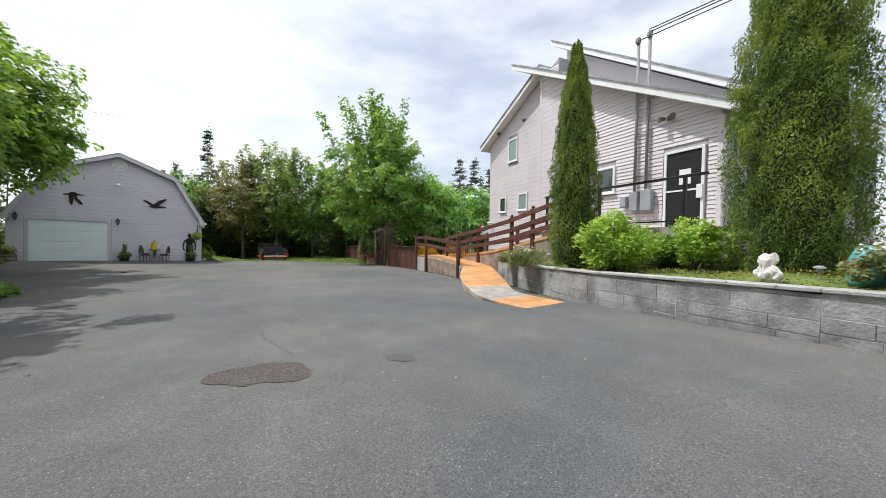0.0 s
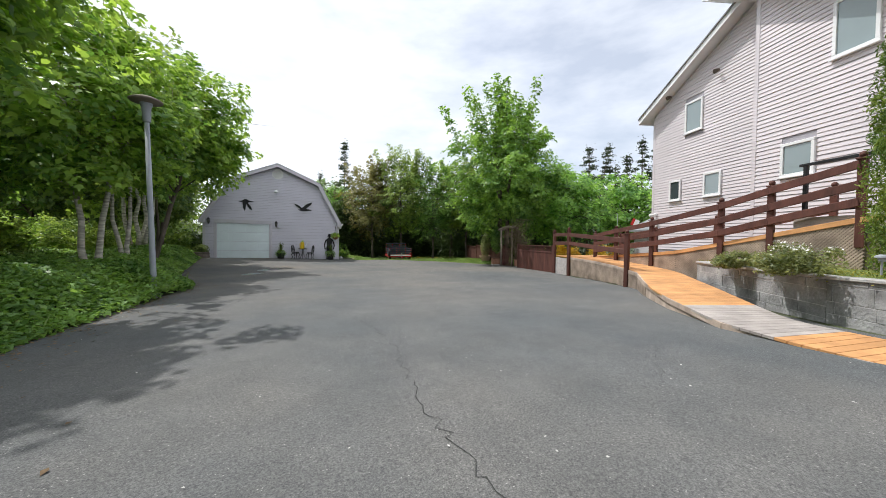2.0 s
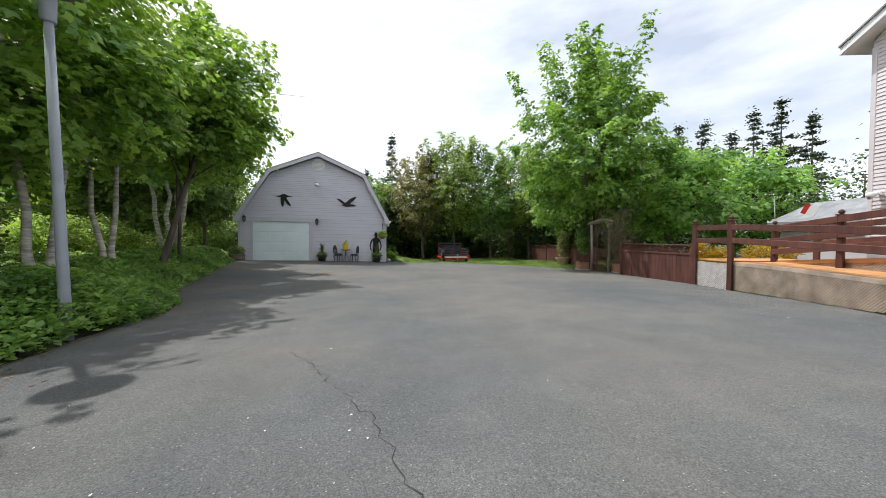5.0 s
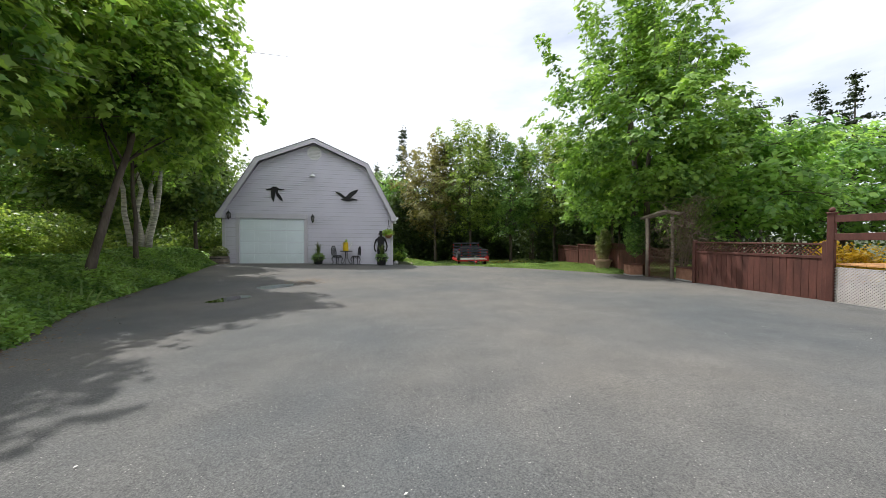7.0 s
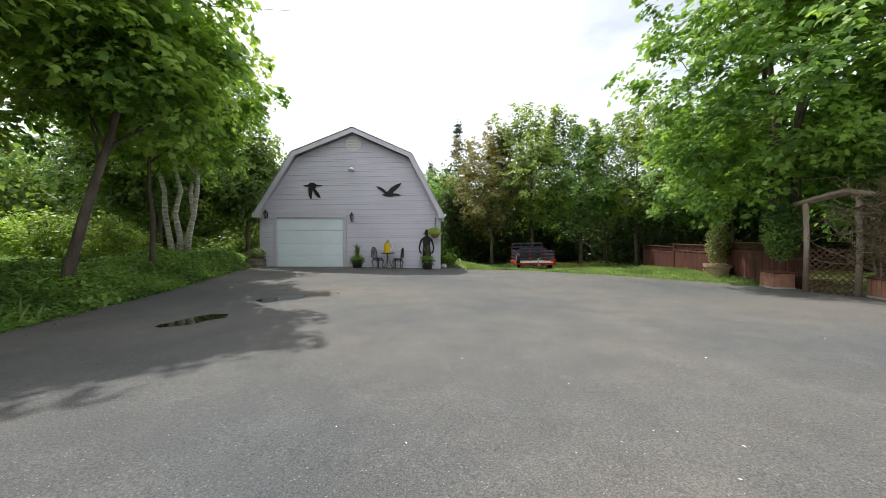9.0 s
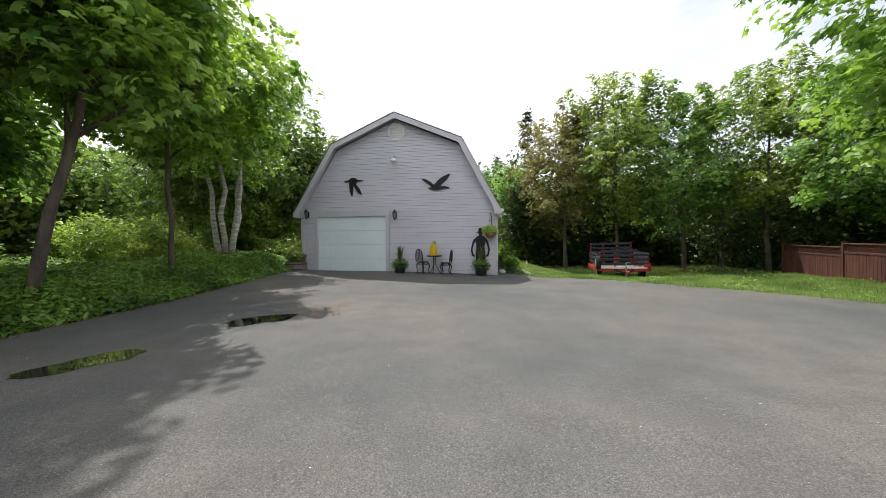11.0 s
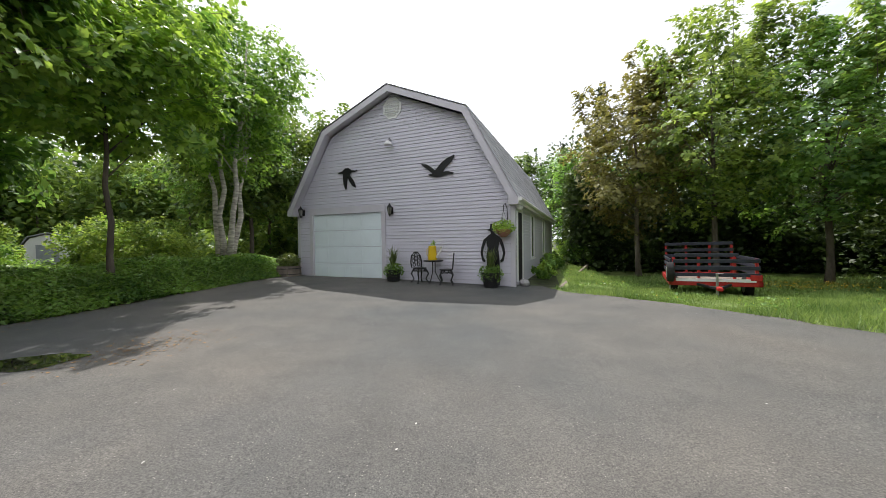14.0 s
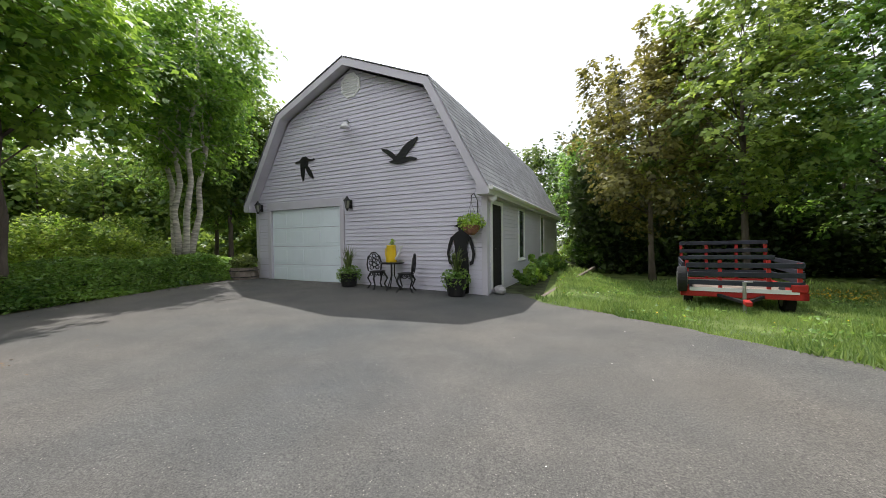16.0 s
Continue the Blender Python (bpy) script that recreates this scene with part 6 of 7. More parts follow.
tube(bm, [(0.13, 0, 0.08), (0.24, 0, 0.24), (0.30, 0, 0.38)], [0.035, 0.025, 0.02], 8)
lathe(bm, [(0.02, 0.36), (0.05, 0.41), (0.05, 0.42)], 10, (0.30, 0, 0))
part("spout", bm, M_white, can)
bm = bmesh.new()
tube(bm, [(-0.11, 0, 0.38), (-0.18, 0, 0.33), (-0.18, 0, 0.16), (-0.12, 0, 0.10)], [0.012] * 4, 6)
part("handle", bm, M_yellow, can)


def spiky(root, n, h, spread, seed, mat, z):
    r = np.random.RandomState(seed)
    a = r.uniform(0, 6.283, n)
    bm = bmesh.new()
    for k in range(n):
        d = Vector((math.cos(a[k]), math.sin(a[k]), 0))
        ln, sp = h * r.uniform(0.6, 1.0), spread * r.uniform(0.15, 1.0)
        side = Vector((-d.y, d.x, 0)) * 0.012
        mid, tip = d * sp * 0.4 + Vector((0, 0, z + ln * 0.65)), d * sp + Vector((0, 0, z + ln * (1 - 0.25 * sp / max(spread, 0.01))))
        v = [bm.verts.new(p) for p in (Vector((0, 0, z)) - side, Vector((0, 0, z)) + side, mid + side, mid - side, tip)]
        bm.faces.new((v[0], v[1], v[2], v[3]))
        bm.faces.new((v[3], v[2], v[4]))
    return part("spike_tuft", bm, mat, root)


def leafy(root, name, n, cx, cy, cz, rx, ry, rz, mat, leaf, seed):
    r = np.random.RandomState(seed)
    d = r.normal(size=(n, 3))
    d /= np.linalg.norm(d, axis=1)[:, None]
    pts = d * (r.uniform(0, 1, (n, 1)) ** 0.45) * (rx, ry, rz) + (cx, cy, cz)
    v, f = scatter(pts, r.uniform(0.6, 1.3, n) * leaf, LEAF_PLAIN, seed, 0.45, 0.4)
    return data_part(name, v, f, mat, root)


def potted(x, y, h, rad, label, seed, spikes=True, pot_mat=M_pot, trail=0.24):
    root = empty("plant_pot", pose(x, y, float(drive_z(x, y)) + 0.005), label, "potted plant")
    bm = bmesh.new()
    lathe(bm, [(rad * 0.74, 0), (rad * 0.8, 0.02), (rad * 0.96, h * 0.88), (rad * 1.06, h * 0.89), (rad * 1.06, h), (rad * 0.95, h), (rad * 0.9, h * 0.92)], 18)
    part("pot", bm, pot_mat, root, smooth=False)
    leafy(root, "foliage", 900, 0, 0, h * 0.92, rad * 1.45, rad * 1.45, trail, M_under, 0.06, seed)
    if spikes:
        spiky(root, 46, 0.86, 0.46, seed, M_spike, h)
    return root


leafy(can, "sprig", 70, 0.02, 0, 0.50, 0.09, 0.09, 0.10, M_shrub, 0.05, 209)
potted(2.28, 27.10, 0.36, 0.24, "black pot with trailing green leaves and a tall spiky plant", 201, trail=0.26)
potted(5.40, 27.16, 0.42, 0.25, "black planter with trailing ivy and spiky leaves", 202, trail=0.30)
# hanging basket on an iron hook
basket = empty("hanging_basket", pose(5.74, WY - 0.30, 1.52), "hanging basket of green plants on an iron hook", "hanging basket")
bm = bmesh.new()
lathe(bm, [(0.06, -0.20), (0.16, -0.12), (0.21, 0.0), (0.215, 0.02)], 16)
part("bowl", bm, M_clay, basket, smooth=True)
leafy(basket, "foliage", 1100, 0, 0, 0.08, 0.34, 0.30, 0.22, M_shrub, 0.055, 205)
bm = bmesh.new()
for k in range(3):
    a = k * 2.094
    tube(bm, [(0.2 * math.cos(a), 0.2 * math.sin(a), 0.0), (0, 0, 0.55)], [0.004, 0.004], 4)
part("chain", bm, M_black, basket)
bm = bmesh.new()
tube(bm, [(0.05, 0.30, 0.30), (0.05, 0.27, 0.62), (0.02, 0.15, 0.76), (0, 0.02, 0.70), (0, 0, 0.55)], [0.010] * 5, 6)
part("hook", bm, M_black, basket)
# half-barrel of plants at the left of the door
barrel = empty("barrel_planter", pose(-2.08, 27.08, float(drive_z(-2.2, 27.0))), "weathered wooden half-barrel with a leafy plant", "planter")
for k in range(18):
    a = 2 * math.pi * k / 18
    bm = bmesh.new()
    m = pose(0.40 * math.cos(a), 0.40 * math.sin(a), 0, 0, 0, math.degrees(a))
    box(bm, -0.015, 0.02, -0.066, 0.066, -0.06, 0.36, m @ pose(0, 0, 0, 0, -5, 0), 0.005)
    part("stave", bm, M_plant_wood, barrel)
for z in (0.07, 0.27):
    bm = bmesh.new()
    tube(bm, [((0.425 + 0.03 * z) * math.cos(k * math.pi / 12), (0.425 + 0.03 * z) * math.sin(k * math.pi / 12), z) for k in range(25)], [0.012] * 25, 4)
    part("hoop", bm, M_black, barrel)
bm = bmesh.new()
lathe(bm, [(0.38, 0.20), (0.38, 0.30)], 16)
part("soil", bm, M_soil, barrel)
leafy(barrel, "foliage", 1300, 0, 0, 0.52, 0.42, 0.42, 0.30, M_spike, 0.08, 207)
# bed along the side wall
border = empty("timber_border", pose(7.15, 28.2, float(land_z(7.15, 28.2)) + 0.02), "weathered timber edging of a narrow bed", "garden edging")
for k in range(5):
    x0, x1 = 0.02 + 0.16 * k, 0.02 + 0.16 * (k + 1)
    bm = bmesh.new()
    beam(bm, (x0, k * 1.9 - 0.2, -0.07), (x1, k * 1.9 + 1.7, -0.07), 0.11, 0.15, 0.012)
    part("sleeper", bm, M_plant_wood, border)
rnd = random.Random(6)
for k in range(9):
    shrub(6.55 + rnd.uniform(-0.1, 0.12), 29.1 + k * 0.95, float(land_z(6.6, 29 + k)) , 0.36, 0.45, rnd.uniform(0.45, 0.9), (M_under, M_shrub, M_maple)[k % 3], "leafy perennial in the bed along the garage", 220 + k, 0.10, 900, name="bed_plant", stems=False, category="plant")

# the fittings follow the garage, which stands a little askew to the drive
for ob in list(scene.objects):
    if ob.parent is None and ob.name.split(".")[0] in ("goose_cutout", "silhouette_figure", "wall_lantern", "gable_light", "side_lamp", "bistro_chair", "bistro_table", "watering_can", "plant_pot", "hanging_basket", "barrel_planter", "timber_border", "bed_plant"):
        ob.matrix_world = GTURN @ ob.matrix_basis
        if ob.name.split(".")[0] in ("bistro_chair", "bistro_table", "plant_pot", "barrel_planter", "bed_plant", "timber_border", "watering_can"):
            spot = ob.matrix_world.translation
            on = land_z(spot.x, spot.y) + 0.02 if spot.y > 28 else drive_z(spot.x, spot.y)
            ob.matrix_world = pose(spot.x, spot.y, float(on) + (0.70 if ob.name == "watering_can" else 0.004)) @ ob.matrix_world.to_3x3().to_4x4()

# stone at the corner and door mat
bm = bmesh.new()
bmesh.ops.create_icosphere(bm, subdivisions=2, radius=0.16)
for v in bm.verts:
    v.co.z *= 0.75
    v.co += v.normal * 0.03 * noise.noise(v.co * 9)
stone = part("corner_stone", bm, M_block)
stone.matrix_world = pose(6.22, 27.45, float(drive_z(6.2, 27.4)) + 0.09)
tagged(stone, "rough grey stone beside the garage corner", "stone")

# ---- utility trailer ----
TM = pose(10.92, 27.52, float(land_z(11.1, 28.1)) - 0.03, 0, 0, -13)
trailer = empty("utility_trailer", TM, "small red utility trailer with navy slatted sides on the grass", "trailer")
part("deck", boxed(-0.86, 0.86, 0.0, 2.5, 0.42, 0.46), M_plant_wood, trailer)
for a in ((-0.95, 0.95, -0.04, 0.03, 0.36, 0.50), (-0.95, 0.95, 2.47, 2.54, 0.36, 0.50), (-0.95, -0.87, -0.04, 2.54, 0.36, 0.50), (0.87, 0.95, -0.04, 2.54, 0.36, 0.50)):
    part("frame_beam", boxed(*a, bevel=0.008), M_red, trailer)
part("front_board", boxed(-0.80, 0.82, -0.055, -0.04, 0.47, 0.55), M_white, trailer, "white board along the front")
for x in (-0.84, -0.30, 0.42, 0.84):
    part("stake", boxed(x - 0.03, x + 0.03, -0.02, 0.03, 0.50, 1.10 if x < 0.8 else 1.05), M_red, trailer)
for z in (0.60, 0.77, 0.95):
    part("slat", boxed(-0.86, 0.90, -0.05, -0.02, z, z + 0.095, bevel=0.004), M_navy, trailer)
part("slat", boxed(-0.82, 0.5, -0.05, -0.02, 1.12, 1.20, bevel=0.004), M_navy, trailer)
for x in (-0.84, -0.30, 0.30, 0.84):
    part("stake", boxed(x - 0.03, x + 0.03, 2.46, 2.51, 0.50, 1.45), M_red, trailer)
for z in (0.62, 0.80, 0.98, 1.16, 1.36):
    part("slat", boxed(-0.88, 0.88, 2.43, 2.46, z, z + 0.095, bevel=0.004), M_navy, trailer)
for sx in (-1, 1):
    for z in (0.62, 0.80, 0.96):
        part("slat", boxed(sx * 0.90 - 0.015, sx * 0.90 + 0.015, 0.05, 2.42, z, z + 0.095, bevel=0.004), M_navy, trailer)


def wheel(x, y, z, yaw, roll, parent, name="wheel", rad=0.29):
    bm = bmesh.new()
    m = pose(x, y, z, roll, 0, yaw) @ pose(0, 0, 0, 0, 90, 0)
    lathe(bm, [(rad * 0.6, -0.085), (rad * 0.93, -0.08), (rad, -0.055), (rad, 0.055), (rad * 0.93, 0.08), (rad * 0.6, 0.085)], 24)
    bmesh.ops.transform(bm, matrix=m, verts=bm.verts[:])
    w = part(name, bm, M_rubber, parent, "black rubber tyre")
    bm = bmesh.new()
    lathe(bm, [(0.02, -0.088), (rad * 0.58, -0.089), (rad * 0.58, 0.089), (0.02, 0.088)], 18)
    bmesh.ops.transform(bm, matrix=m, verts=bm.verts[:])
    part("rim", bm, M_steel, w)
    return w


wheel(-0.80, 0.62, 0.30, 0, 0, trailer, rad=0.28)
wheel(0.80, 0.62, 0.30, 0, 0, trailer, rad=0.28)
part("mudguard", boxed(0.70, 0.94, -0.06, 0.3, 0.50, 0.66, bevel=0.02), M_red, trailer)
wheel(-0.93, -0.14, 0.72, 0, 0, trailer, "spare_wheel", 0.26)
bm = bmesh.new()
beam(bm, (-0.35, 0.0, 0.40), (0, -0.62, 0.36), 0.05, 0.06, 0.006)
beam(bm, (0.35, 0.0, 0.40), (0, -0.62, 0.36), 0.05, 0.06, 0.006)
part("drawbar", bm, M_rubber, trailer)
bm = bmesh.new()
tube(bm, [(0, -0.45, 0.04), (0, -0.45, 0.72)], [0.028, 0.028], 8)
tube(bm, [(0, -0.45, 0.72), (0.12, -0.45, 0.72)], [0.012, 0.012], 6)
part("jack", bm, M_steel, trailer)
part("coupler", boxed(-0.05, 0.05, -0.86, -0.6, 0.33, 0.42, bevel=0.015), M_red, trailer)

# ---- lamp post ----
LX, LY = -1.30, 11.9
lamp = empty("street_lamp", pose(LX, LY, float(land_z(LX, LY)) - 0.15, 0, -0.8, 0), "grey steel garden lamp post with a flat mushroom shade", "lamp post")
bm = bmesh.new()
tube(bm, [(0, 0, 0), (0, 0, 0.7), (0, 0, 4.03)], [0.065, 0.058, 0.045], 16)
part("pole", bm, M_lamp, lamp, smooth=True)
bm = bmesh.new()
lathe(bm, [(0.062, 3.98), (0.072, 4.00), (0.085, 4.28), (0.115, 4.36), (0.115, 4.40)], 18)
part("collar", bm, M_lamp, lamp, smooth=True)
bm = bmesh.new()
lathe(bm, [(0.11, 4.38), (0.28, 4.41), (0.30, 4.43), (0.27, 4.46), (0.16, 4.51), (0.05, 4.54)], 24)
part("shade", bm, M_plant_wood, lamp, smooth=True)

# ---- arbour vine, planter boxes, terracotta pot ----
for x, y, yaw, w in ((13.75, 16.75, 66, 0.85), (13.75, 18.95, 66, 0.55)):
    m = pose(x, y, float(drive_z(x, y)) - 0.02, 0, 0, yaw)
    bx = empty("planter_box", m, "red-brown slatted planter box beside the arbour", "planter", "arbour planters")
    n = int(w / 0.1)
    for k in range(n):
        part("slat", boxed(-w / 2 + k * w / n + 0.004, -w / 2 + (k + 1) * w / n - 0.004, 0.20, 0.225, 0.02, 0.42), M_clay, bx)
        part("slat", boxed(-w / 2 + k * w / n + 0.004, -w / 2 + (k + 1) * w / n - 0.004, -0.225, -0.20, 0.02, 0.42), M_clay, bx)
    for sx in (-1, 1):
        part("end_board", boxed(sx * w / 2 - 0.012, sx * w / 2 + 0.012, -0.2, 0.2, 0.02, 0.42), M_clay, bx)
    part("rim", boxed(-w / 2 - 0.04, w / 2 + 0.04, -0.25, 0.25, 0.42, 0.45, bevel=0.006), M_fence, bx)
    part("plinth", boxed(-w / 2 - 0.02, w / 2 + 0.02, -0.23, 0.23, -0.08, 0.06), M_mortar, bx)
vine = empty("climbing_vine", pose(13.75, 17.0, 0.15), "tangled half-bare climbing vine over the arbour", "vine")
r = np.random.RandomState(77)
bm = bmesh.new()
for k in range(120):
    p = np.array((r.uniform(-0.25, 0.25), r.uniform(-0.35, 0.35), r.uniform(0.1, 1.6)))
    d = np.array((r.normal(0, 0.10), r.normal(0, 0.13), r.uniform(0.05, 0.26)))
    line = [tuple(p)]
    for j in range(6):
        d = d + np.array((r.normal(0, 0.08), r.normal(0, 0.10), r.normal(-0.02, 0.08))) - 0.12 * np.array((p[0], p[1], 0))
        p = p + d
        p[2] = min(max(p[2], 0.05), 2.3)
        line.append(tuple(p))
    tube(bm, line, [0.010, 0.009, 0.008, 0.007, 0.006, 0.004, 0.003], 4, False)
for k in range(8):
    a = k * 0.8
    tube(bm, [(0.05 * math.cos(a), 0.08 * math.sin(a), 0.02), (0.12 * math.cos(a), 0.2 * math.sin(a), 0.7), (0.18 * math.cos(a + 1), 0.25 * math.sin(a + 1), 1.5)], [0.02, 0.015, 0.008], 5)
part("tangle", bm, material("dry vine twig", (0.20, 0.15, 0.11), 0.95, 0.3), vine)
pts = np.stack([r.normal(0, 0.24, 3200), r.normal(0, 0.30, 3200), r.uniform(0.35, 2.15, 3200)], -1)
v, f = scatter(pts, r.uniform(0.025, 0.055, 3200), LEAF_PLAIN, 78, 0.3, 0.3)
data_part("leaves", v, f, leaf_material("dry vine leaf", (0.10, 0.09, 0.045), (0.20, 0.21, 0.09)), vine)
leafy_vine = empty("climbing_shrub", pose(13.8, 18.9, 0.2), "dark green climber on the arbour", "shrub")
leafy(leafy_vine, "foliage", 2200, 0, 0, 1.1, 0.4, 0.45, 0.85, M_maple, 0.09, 301)
pot = empty("terracotta_pot", pose(14.95, 21.65, float(land_z(14.95, 21.65)) + 0.01), "wide pale terracotta pot with a bushy conifer", "potted plant")
bm = bmesh.new()
lathe(bm, [(0.26, 0), (0.28, 0.02), (0.36, 0.34), (0.41, 0.35), (0.42, 0.45), (0.37, 0.45), (0.34, 0.38)], 20)
part("pot", bm, M_pale_clay, pot)
leafy(pot, "foliage", 2600, 0, 0, 1.15, 0.36, 0.36, 0.85, M_heather, 0.07, 303)

# ---- yellow shrubs at the landing, flag, low building ----
M_gold = leaf_material("golden shrub leaf", (0.30, 0.20, 0.02), (0.55, 0.38, 0.03))
M_orange = leaf_material("orange shrub leaf", (0.28, 0.10, 0.02), (0.48, 0.26, 0.03))
shrub(13.45, 13.35, 0.10, 0.75, 0.6, 0.92, M_gold, "golden-yellow shrub behind the ramp landing", 401, 0.06, 5000)
shrub(14.9, 12.4, 0.25, 0.8, 0.7, 0.85, M_gold, "golden-yellow shrub behind the ramp landing", 402, 0.06, 4000)
shrub(13.9, 13.6, 0.05, 0.5, 0.5, 0.92, M_orange, "orange-tinged shrub behind the fence", 403, 0.06, 3500)
annex = empty("garden_shed", pose(22.2, 12.5, 0.4, 0, 0, 66), "low shed with a grey roof and pale walls", "shed")
part("wall", boxed(-2, 2, -1.6, 1.6, -0.5, 1.55), M_house_siding, annex)
bm = bmesh.new()
prism(bm, [(-1.95, 1.45), (0, 2.35), (1.95, 1.45), (1.95, 1.57), (0, 2.48), (-1.95, 1.57)], 4.6, pose(-2.3, 0, 0, 0, 0, -90))
part("roof", bm, M_roof, annex)
flag = empty("flag", pose(17.45, 13.3, 0.6), "red and white flag on a short pole", "flag")
bm = bmesh.new()
tube(bm, [(0, 0, 0), (-0.05, 0.1, 2.2)], [0.015, 0.012], 6)
part("pole", bm, M_white, flag)
bm = bmesh.new()
box(bm, -0.005, 0.005, -0.36, -0.12, 1.70, 2.05, pose(0, 0.1, 0, 25))
part("cloth", bm, M_white, flag, "white cloth")
bm = bmesh.new()
box(bm, -0.006, 0.006, -0.12, 0.02, 1.70, 2.05, pose(0, 0.1, 0, 25))
part("red_band", bm, M_red, flag)

bird_post = empty("bird_feeder", pose(28.6, 22.6, float(land_z(28.6, 22.6)) - 0.05), "weathered post with a small roofed bird feeder", "bird feeder")
bm = bmesh.new()
tube(bm, [(0, 0, 0), (0.02, 0, 1.6), (0, 0, 2.85)], [0.08, 0.075, 0.07], 8)
part("post", bm, M_grey_wood, bird_post, smooth=True)
part("tray", boxed(-0.22, 0.22, -0.2, 0.2, 2.83, 2.88, bevel=0.008), M_grey_wood, bird_post)
bm = bmesh.new()
prism(bm, [(-0.28, 3.02), (0, 3.18), (0.28, 3.02), (0.28, 3.06), (0, 3.23), (-0.28, 3.06)], 0.44, pose(0, -0.22, 0))
part("roof", bm, M_grey_wood, bird_post)
for sx in (-0.18, 0.18):
    part("upright", boxed(sx - 0.02, sx + 0.02, -0.02, 0.02, 2.88, 3.12), M_grey_wood, bird_post)
floodlamp = empty("corner_light", HL @ pose(hx(5.0), -0.02, 2.45), "white flood light on the house wall", "wall lamp")
bm = bmesh.new()
lathe(bm, [(0.045, 0), (0.055, 0.06), (0.10, 0.16), (0.10, 0.19)], 12)
bmesh.ops.transform(bm, matrix=pose(0, -0.06, 0, 110, 0, -20), verts=bm.verts[:])
part("lamp_head", bm, M_white, floodlamp, smooth=True)
part("base", boxed(-0.06, 0.06, -0.06, 0.0, -0.05, 0.05, bevel=0.01), M_white, floodlamp)

# ---- service mast and meter on the house ----
M_pipe = material("dull grey pipe", (0.24, 0.225, 0.22), 0.6, 0.2)
mast = empty("service_mast", pose(0, 0, 0), "grey service pipes with meter boxes on the house wall", "electric mast")
for s, top in ((-4.02, 7.15), (-4.36, 7.15)):
    bm = bmesh.new()
    tube(bm, [HM @ Vector((hx(s), -0.08, 2.5)), HM @ Vector((hx(s), -0.08, top))], [0.042, 0.042], 10)
    pipe = part("pipe", bm, M_pipe, mast, smooth=True)
    bm = bmesh.new()
    lathe(bm, [(0.06, 0), (0.075, 0.05), (0.07, 0.13), (0.03, 0.18)], 10, HM @ Vector((hx(s), -0.10, top)))
    part("weatherhead", bm, M_pipe, pipe)
for s, z0, z1, w in ((-4.05, 2.42, 2.95, 0.26), (-4.42, 2.40, 2.98, 0.32), (-3.72, 2.55, 2.85, 0.2)):
    part("meter_box", boxed(hx(s) - w / 2, hx(s) + w / 2, -0.18, -0.03, z0, z1, HM, bevel=0.012), M_lamp, mast)
for z in (3.4, 4.6, 5.8):
    part("strap", boxed(hx(-3.94), hx(-4.44), -0.05, -0.03, z, z + 0.03, HM), M_steel, mast)
wires = empty("overhead_wires", pose(0, 0, 0), "black service wires running to the street", "cable")
for dz, dx, s in ((0.0, 0.0, -4.02), (0.25, 0.4, -4.36), (0.5, 0.8, -4.36)):
    a = HM @ Vector((hx(s), -0.15, 7.2 + dz * 0.3))
    b = Vector((9.5 + dx, -26, 11.0 + dz))
    bm = bmesh.new()
    tube(bm, [a.lerp(b, q) - Vector((0, 0, 1.4 * q * (1 - q))) for q in (0, 0.1, 0.2, 0.35, 0.5, 0.75, 1)], [0.014] * 7, 5)
    part("wire", bm, M_black, wires)
flood = empty("flood_light", HM @ pose(hx(-4.95), -0.02, 4.78), "bronze twin flood light on the house wall", "wall lamp")
for dx in (-0.10, 0.12):
    bm = bmesh.new()
    lathe(bm, [(0.04, 0), (0.05, 0.06), (0.075, 0.16)], 12)
    bmesh.ops.transform(bm, matrix=pose(dx, -0.08, 0, 100, 0, 25 * (1 if dx > 0 else -1)), verts=bm.verts[:])
    part("lamp_head", bm, M_bark, flood)
part("base", boxed(-0.07, 0.07, -0.06, 0.0, -0.05, 0.05, bevel=0.01), M_bark, flood)
for s, z in ((4.9 - 0.6, 7.05), (2.2, 7.1)):
    vv = empty("roof_vent_lamp", HL @ pose(hx(s), -0.02, z), "small dark flood light under the roof edge", "wall lamp")
    bm = bmesh.new()
    lathe(bm, [(0.05, 0), (0.06, 0.05), (0.08, 0.15)], 10)
    bmesh.ops.transform(bm, matrix=pose(0, -0.05, 0, 115, 0, 0), verts=bm.verts[:])
    part("lamp_head", bm, M_bark, vv)

# ---- ornaments on the garden wall ----
LOBES = [(0, 0, 0.08, 0.13), (-0.12, 0.03, 0.10, 0.09), (0.13, -0.02, 0.09, 0.09), (0.02, 0.02, 0.22, 0.10), (-0.08, 0.0, 0.26, 0.07), (0.10, 0.0, 0.24, 0.07), (-0.2, 0, 0.06, 0.06), (0.2, 0, 0.06, 0.06)]
bm = bmesh.new()
bmesh.ops.create_icosphere(bm, subdivisions=4, radius=1.0)
heart = Vector((0, 0, 0.13))
for v in bm.verts:
    d = v.co.normalized()
    reach = 0.08
    for px, py, pz, pr in LOBES:
        c = Vector((px, py, pz)) - heart
        along = c.dot(d)
        gap = pr * pr - (c.length_squared - along * along)
        if gap > 0:
            reach = max(reach, along + math.sqrt(gap))
    v.co = heart + d * reach
    v.co += Vector((noise.noise(v.co * 14), noise.noise(v.co * 14 + Vector((5, 0, 0))), noise.noise(v.co * 14 + Vector((0, 7, 0))))) * 0.04
orn = part("stone_ornament", bm, material("white cast stone", (0.68, 0.66, 0.63), 0.9, 0.2, 8, 50, 0.6))
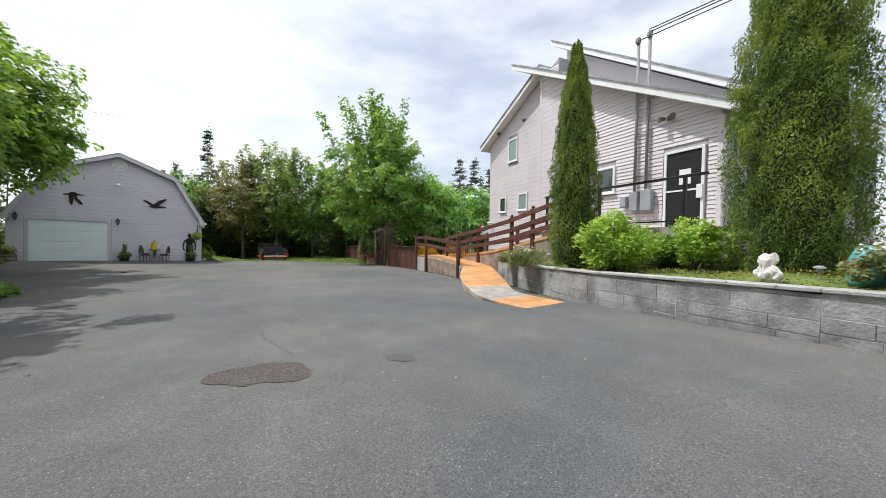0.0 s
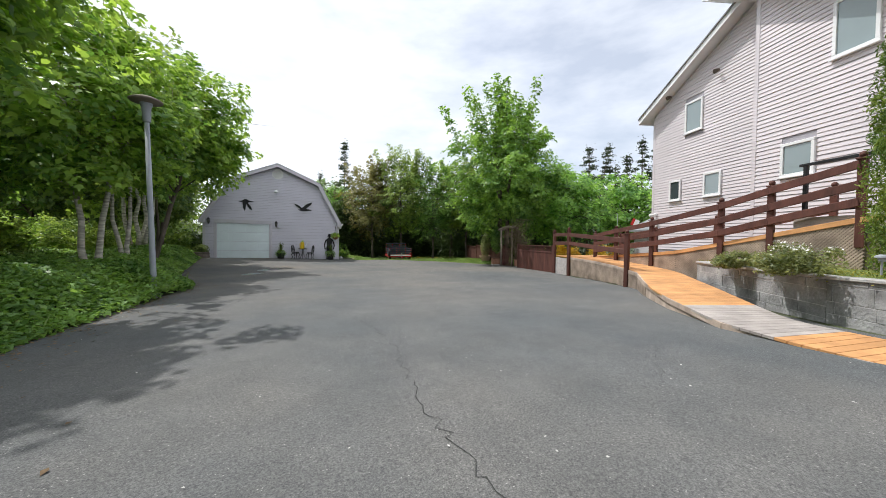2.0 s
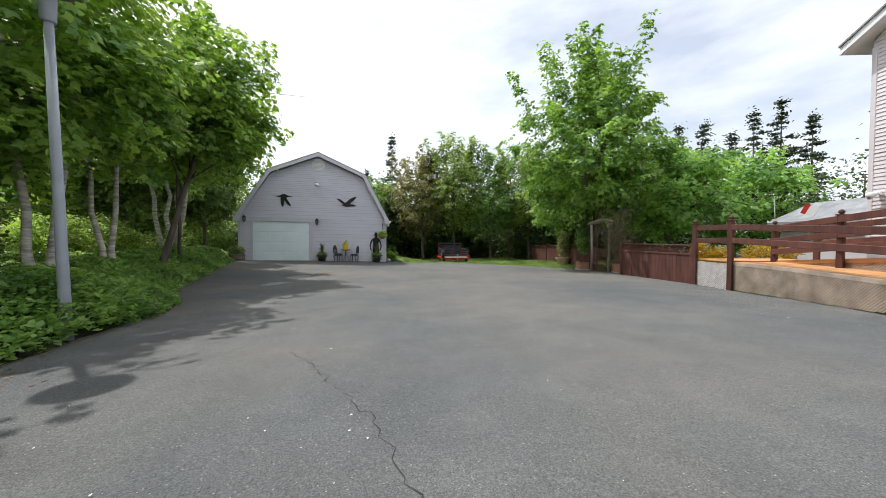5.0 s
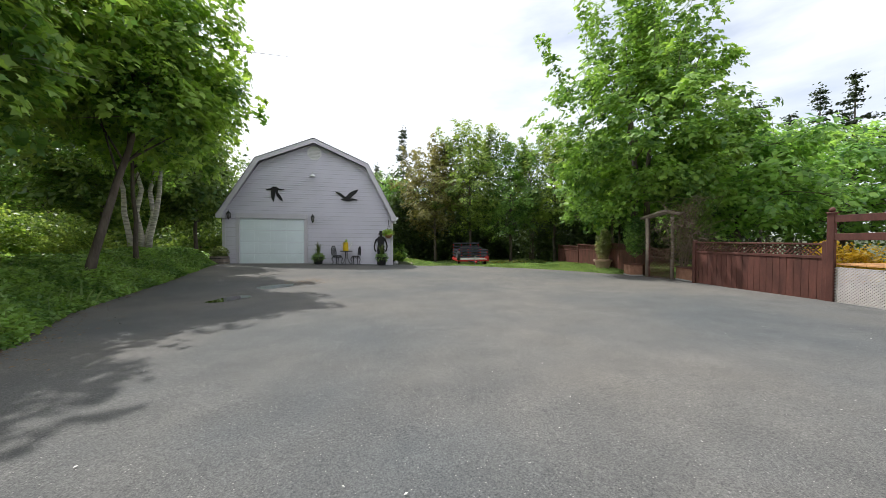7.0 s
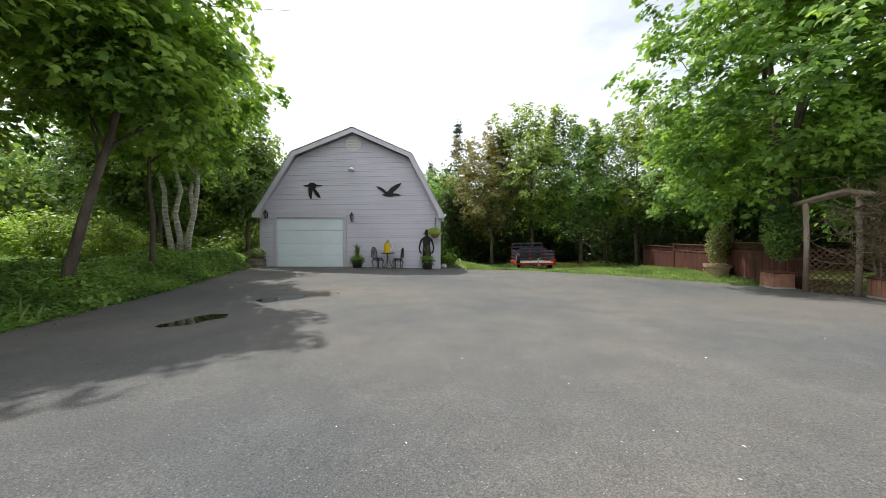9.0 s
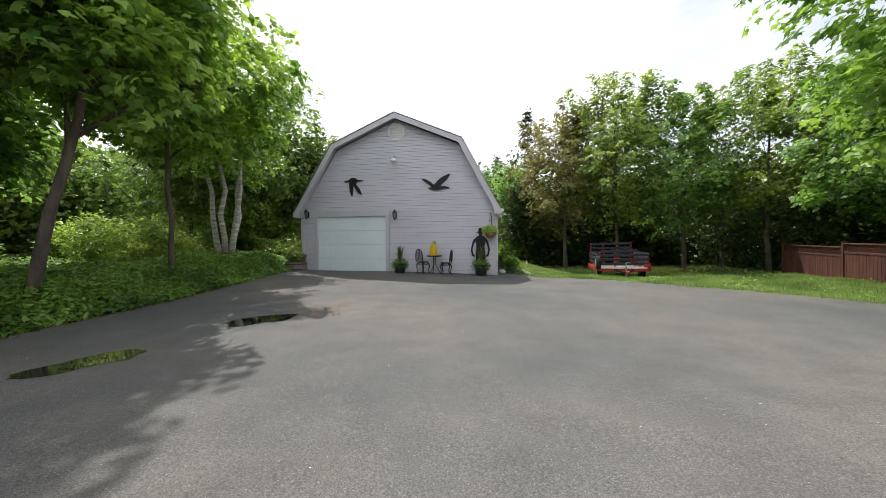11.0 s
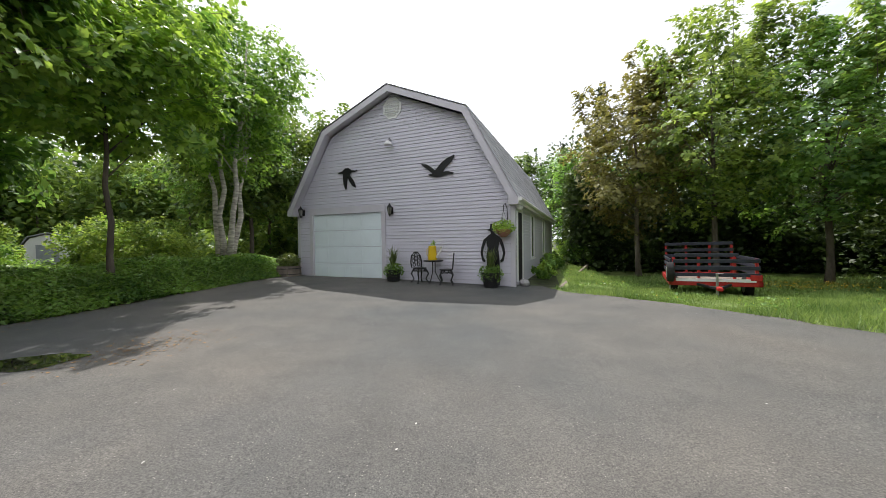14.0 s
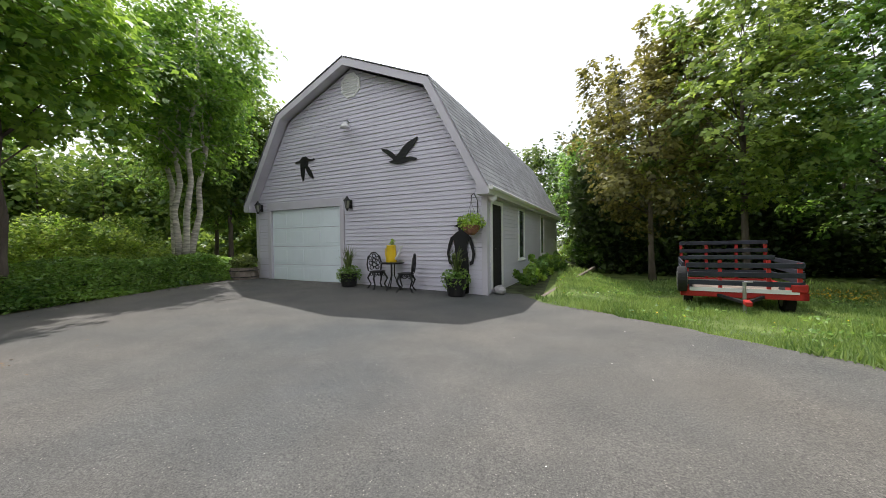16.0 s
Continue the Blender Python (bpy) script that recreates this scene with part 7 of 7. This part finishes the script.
orn.matrix_world = pose(6.12, -0.2, 1.06, 0, 0, 40) @ Matrix.Diagonal((0.72, 0.72, 1.05, 1))
tagged(orn, "white cast-stone garden ornament on the raised bed", "garden ornament")
teal = empty("painted_ornament", pose(6.13, -1.02, 1.06), "teal and red painted garden ornament", "garden ornament")
bm = bmesh.new()
lathe(bm, [(0.14, 0), (0.16, 0.05), (0.13, 0.22), (0.15, 0.30), (0.10, 0.42), (0.04, 0.47)], 14)
part("body", bm, material("teal glaze", (0.10, 0.32, 0.33), 0.4, 0.2), teal, smooth=True)
part("band", boxed(-0.10, 0.10, 0.10, 0.17, 0.22, 0.28, bevel=0.01), M_red, teal)
for x, y in ((6.55, -0.7), (7.0, 3.2)):
    sl = empty("path_light", pose(x, y, 1.02), "small grey solar path light", "garden lamp", "path lights")
    bm = bmesh.new()
    tube(bm, [(0, 0, 0), (0, 0, 0.18)], [0.010, 0.010], 6)
    part("stake", bm, M_lamp, sl)
    bm = bmesh.new()
    lathe(bm, [(0.03, 0.16), (0.034, 0.20), (0.062, 0.205), (0.055, 0.225), (0.02, 0.24)], 12)
    part("head", bm, M_lamp, sl)


# ---- shed and bushes beyond the trees ----
shed = empty("barn_shed", pose(-24.5, 31.2, float(land_z(-24.5, 31.2)) - 0.02, 0, 0, 52) @ Matrix.Diagonal((0.68, 0.68, 0.68, 1)), "small white barn-shaped shed with a grey door", "shed")
bm = bmesh.new()
prism(bm, [(-1.5, -0.2), (1.5, -0.2), (1.5, 1.9), (1.1, 2.5), (0, 2.85), (-1.1, 2.5), (-1.5, 1.9)], 3.6, pose(0, 0, 0))
part("wall", bm, M_white, shed)
bm = bmesh.new()
prism(bm, [(-1.65, 1.85), (-1.2, 2.58), (0, 2.96), (1.2, 2.58), (1.65, 1.85), (1.7, 1.9), (1.25, 2.68), (0, 3.06), (-1.25, 2.68), (-1.7, 1.9)], 3.9, pose(0, -0.15, 0))
part("roof", bm, M_roof, shed)
part("door", boxed(-0.75, 0.75, -0.05, 0.02, 0, 1.85), M_lamp, shed)
rnd = random.Random(12)
for k in range(16):
    x, y = rnd.uniform(-13.5, -6.2), rnd.uniform(17, 34)
    low = 0.32 if abs(y - 19.3 - (7.7 - x) * 0.40) < 3.0 else 1.2
    shrub(x, y, float(land_z(x, y)) - 0.05, rnd.uniform(1.0, 1.6), rnd.uniform(1.0, 1.5), low * rnd.uniform(1.1, 2.0), (M_birch_leaf, M_under, M_shrub)[k % 3], "spreading green bush under the trees", 500 + k, 0.13, 2600, name="bush", stems=False, category="bush")
for k, (x, y, h) in enumerate([(-6.7, 24.7, 1.9), (-8.3, 25.4, 2.1), (-7.5, 26.9, 1.9), (-9.4, 27.0, 2.0), (-6.3, 26.2, 1.4)]):
    shrub(x, y, float(land_z(x, y)) - 0.05, 1.3, 1.2, h, (M_birch_leaf, M_shrub)[k % 2], "spreading yellow-green bush under the trees", 520 + k, 0.11, 3600, name="bush", stems=False, category="bush")
for k, (x, y) in enumerate([(8.3, 40.5), (9.0, 42.2), (7.9, 43.5), (8.6, 38.6)]):
    shrub(x, y, float(land_z(x, y)) - 0.05, 1.0, 1.0, 1.5, (M_shrub, M_under)[k % 2], "light green bush behind the garage", 540 + k, 0.12, 2200, name="bush", stems=False, category="bush")


# ---- petals, chips and litter on the asphalt ----
r = np.random.RandomState(61)
litter = empty("litter", pose(0, 0, 0), "pale petals, chips and dead leaves scattered on the asphalt", "litter", kind="stuff")


def on_drive(x, y):
    z = drive_z(x, y) + 0.012 * np.sin(x * 1.1) * np.sin(y * 0.9) - 0.010 * np.exp(-(((x - 1.1) / 1.2) ** 2 + ((y - 19.4) / 1.5) ** 2))
    return np.stack([x, y, z + 0.009], -1)


y = r.uniform(0, 27, 420)
x = np.interp(y, EDGE_Y, EDGE_L) + r.uniform(0.02, 0.98, 420) * (np.interp(y, EDGE_RY, EDGE_R) - np.interp(y, EDGE_Y, EDGE_L))
v, f = scatter(on_drive(x, y), r.uniform(0.008, 0.024, 420), LEAF_PLAIN, 62, 0.93, 0.0)
data_part("petals", v, f, material("pale petal", (0.55, 0.54, 0.50), 0.8, 0.3, island=0.5), litter)
y = r.uniform(0, 27, 2600)
x = np.interp(y, EDGE_Y, EDGE_L) + r.gamma(1.0, 0.22, 2600) + 0.03
v, f = scatter(on_drive(x, y), r.uniform(0.015, 0.05, 2600), LEAF_PLAIN, 63, 0.9, 0.0)
data_part("dead_leaves", v, f, material("dead leaf", (0.16, 0.105, 0.055), 0.9, 0.4, island=0.7), litter)
y = r.normal(20.2, 0.5, 260)
x = r.normal(2.0, 0.35, 260)
v, f = scatter(on_drive(x, y), r.uniform(0.02, 0.05, 260), LEAF_PLAIN, 64, 0.9, 0.0)
data_part("dead_leaves", v, f, material("rusty leaf", (0.24, 0.14, 0.06), 0.9, 0.4, island=0.7), litter)
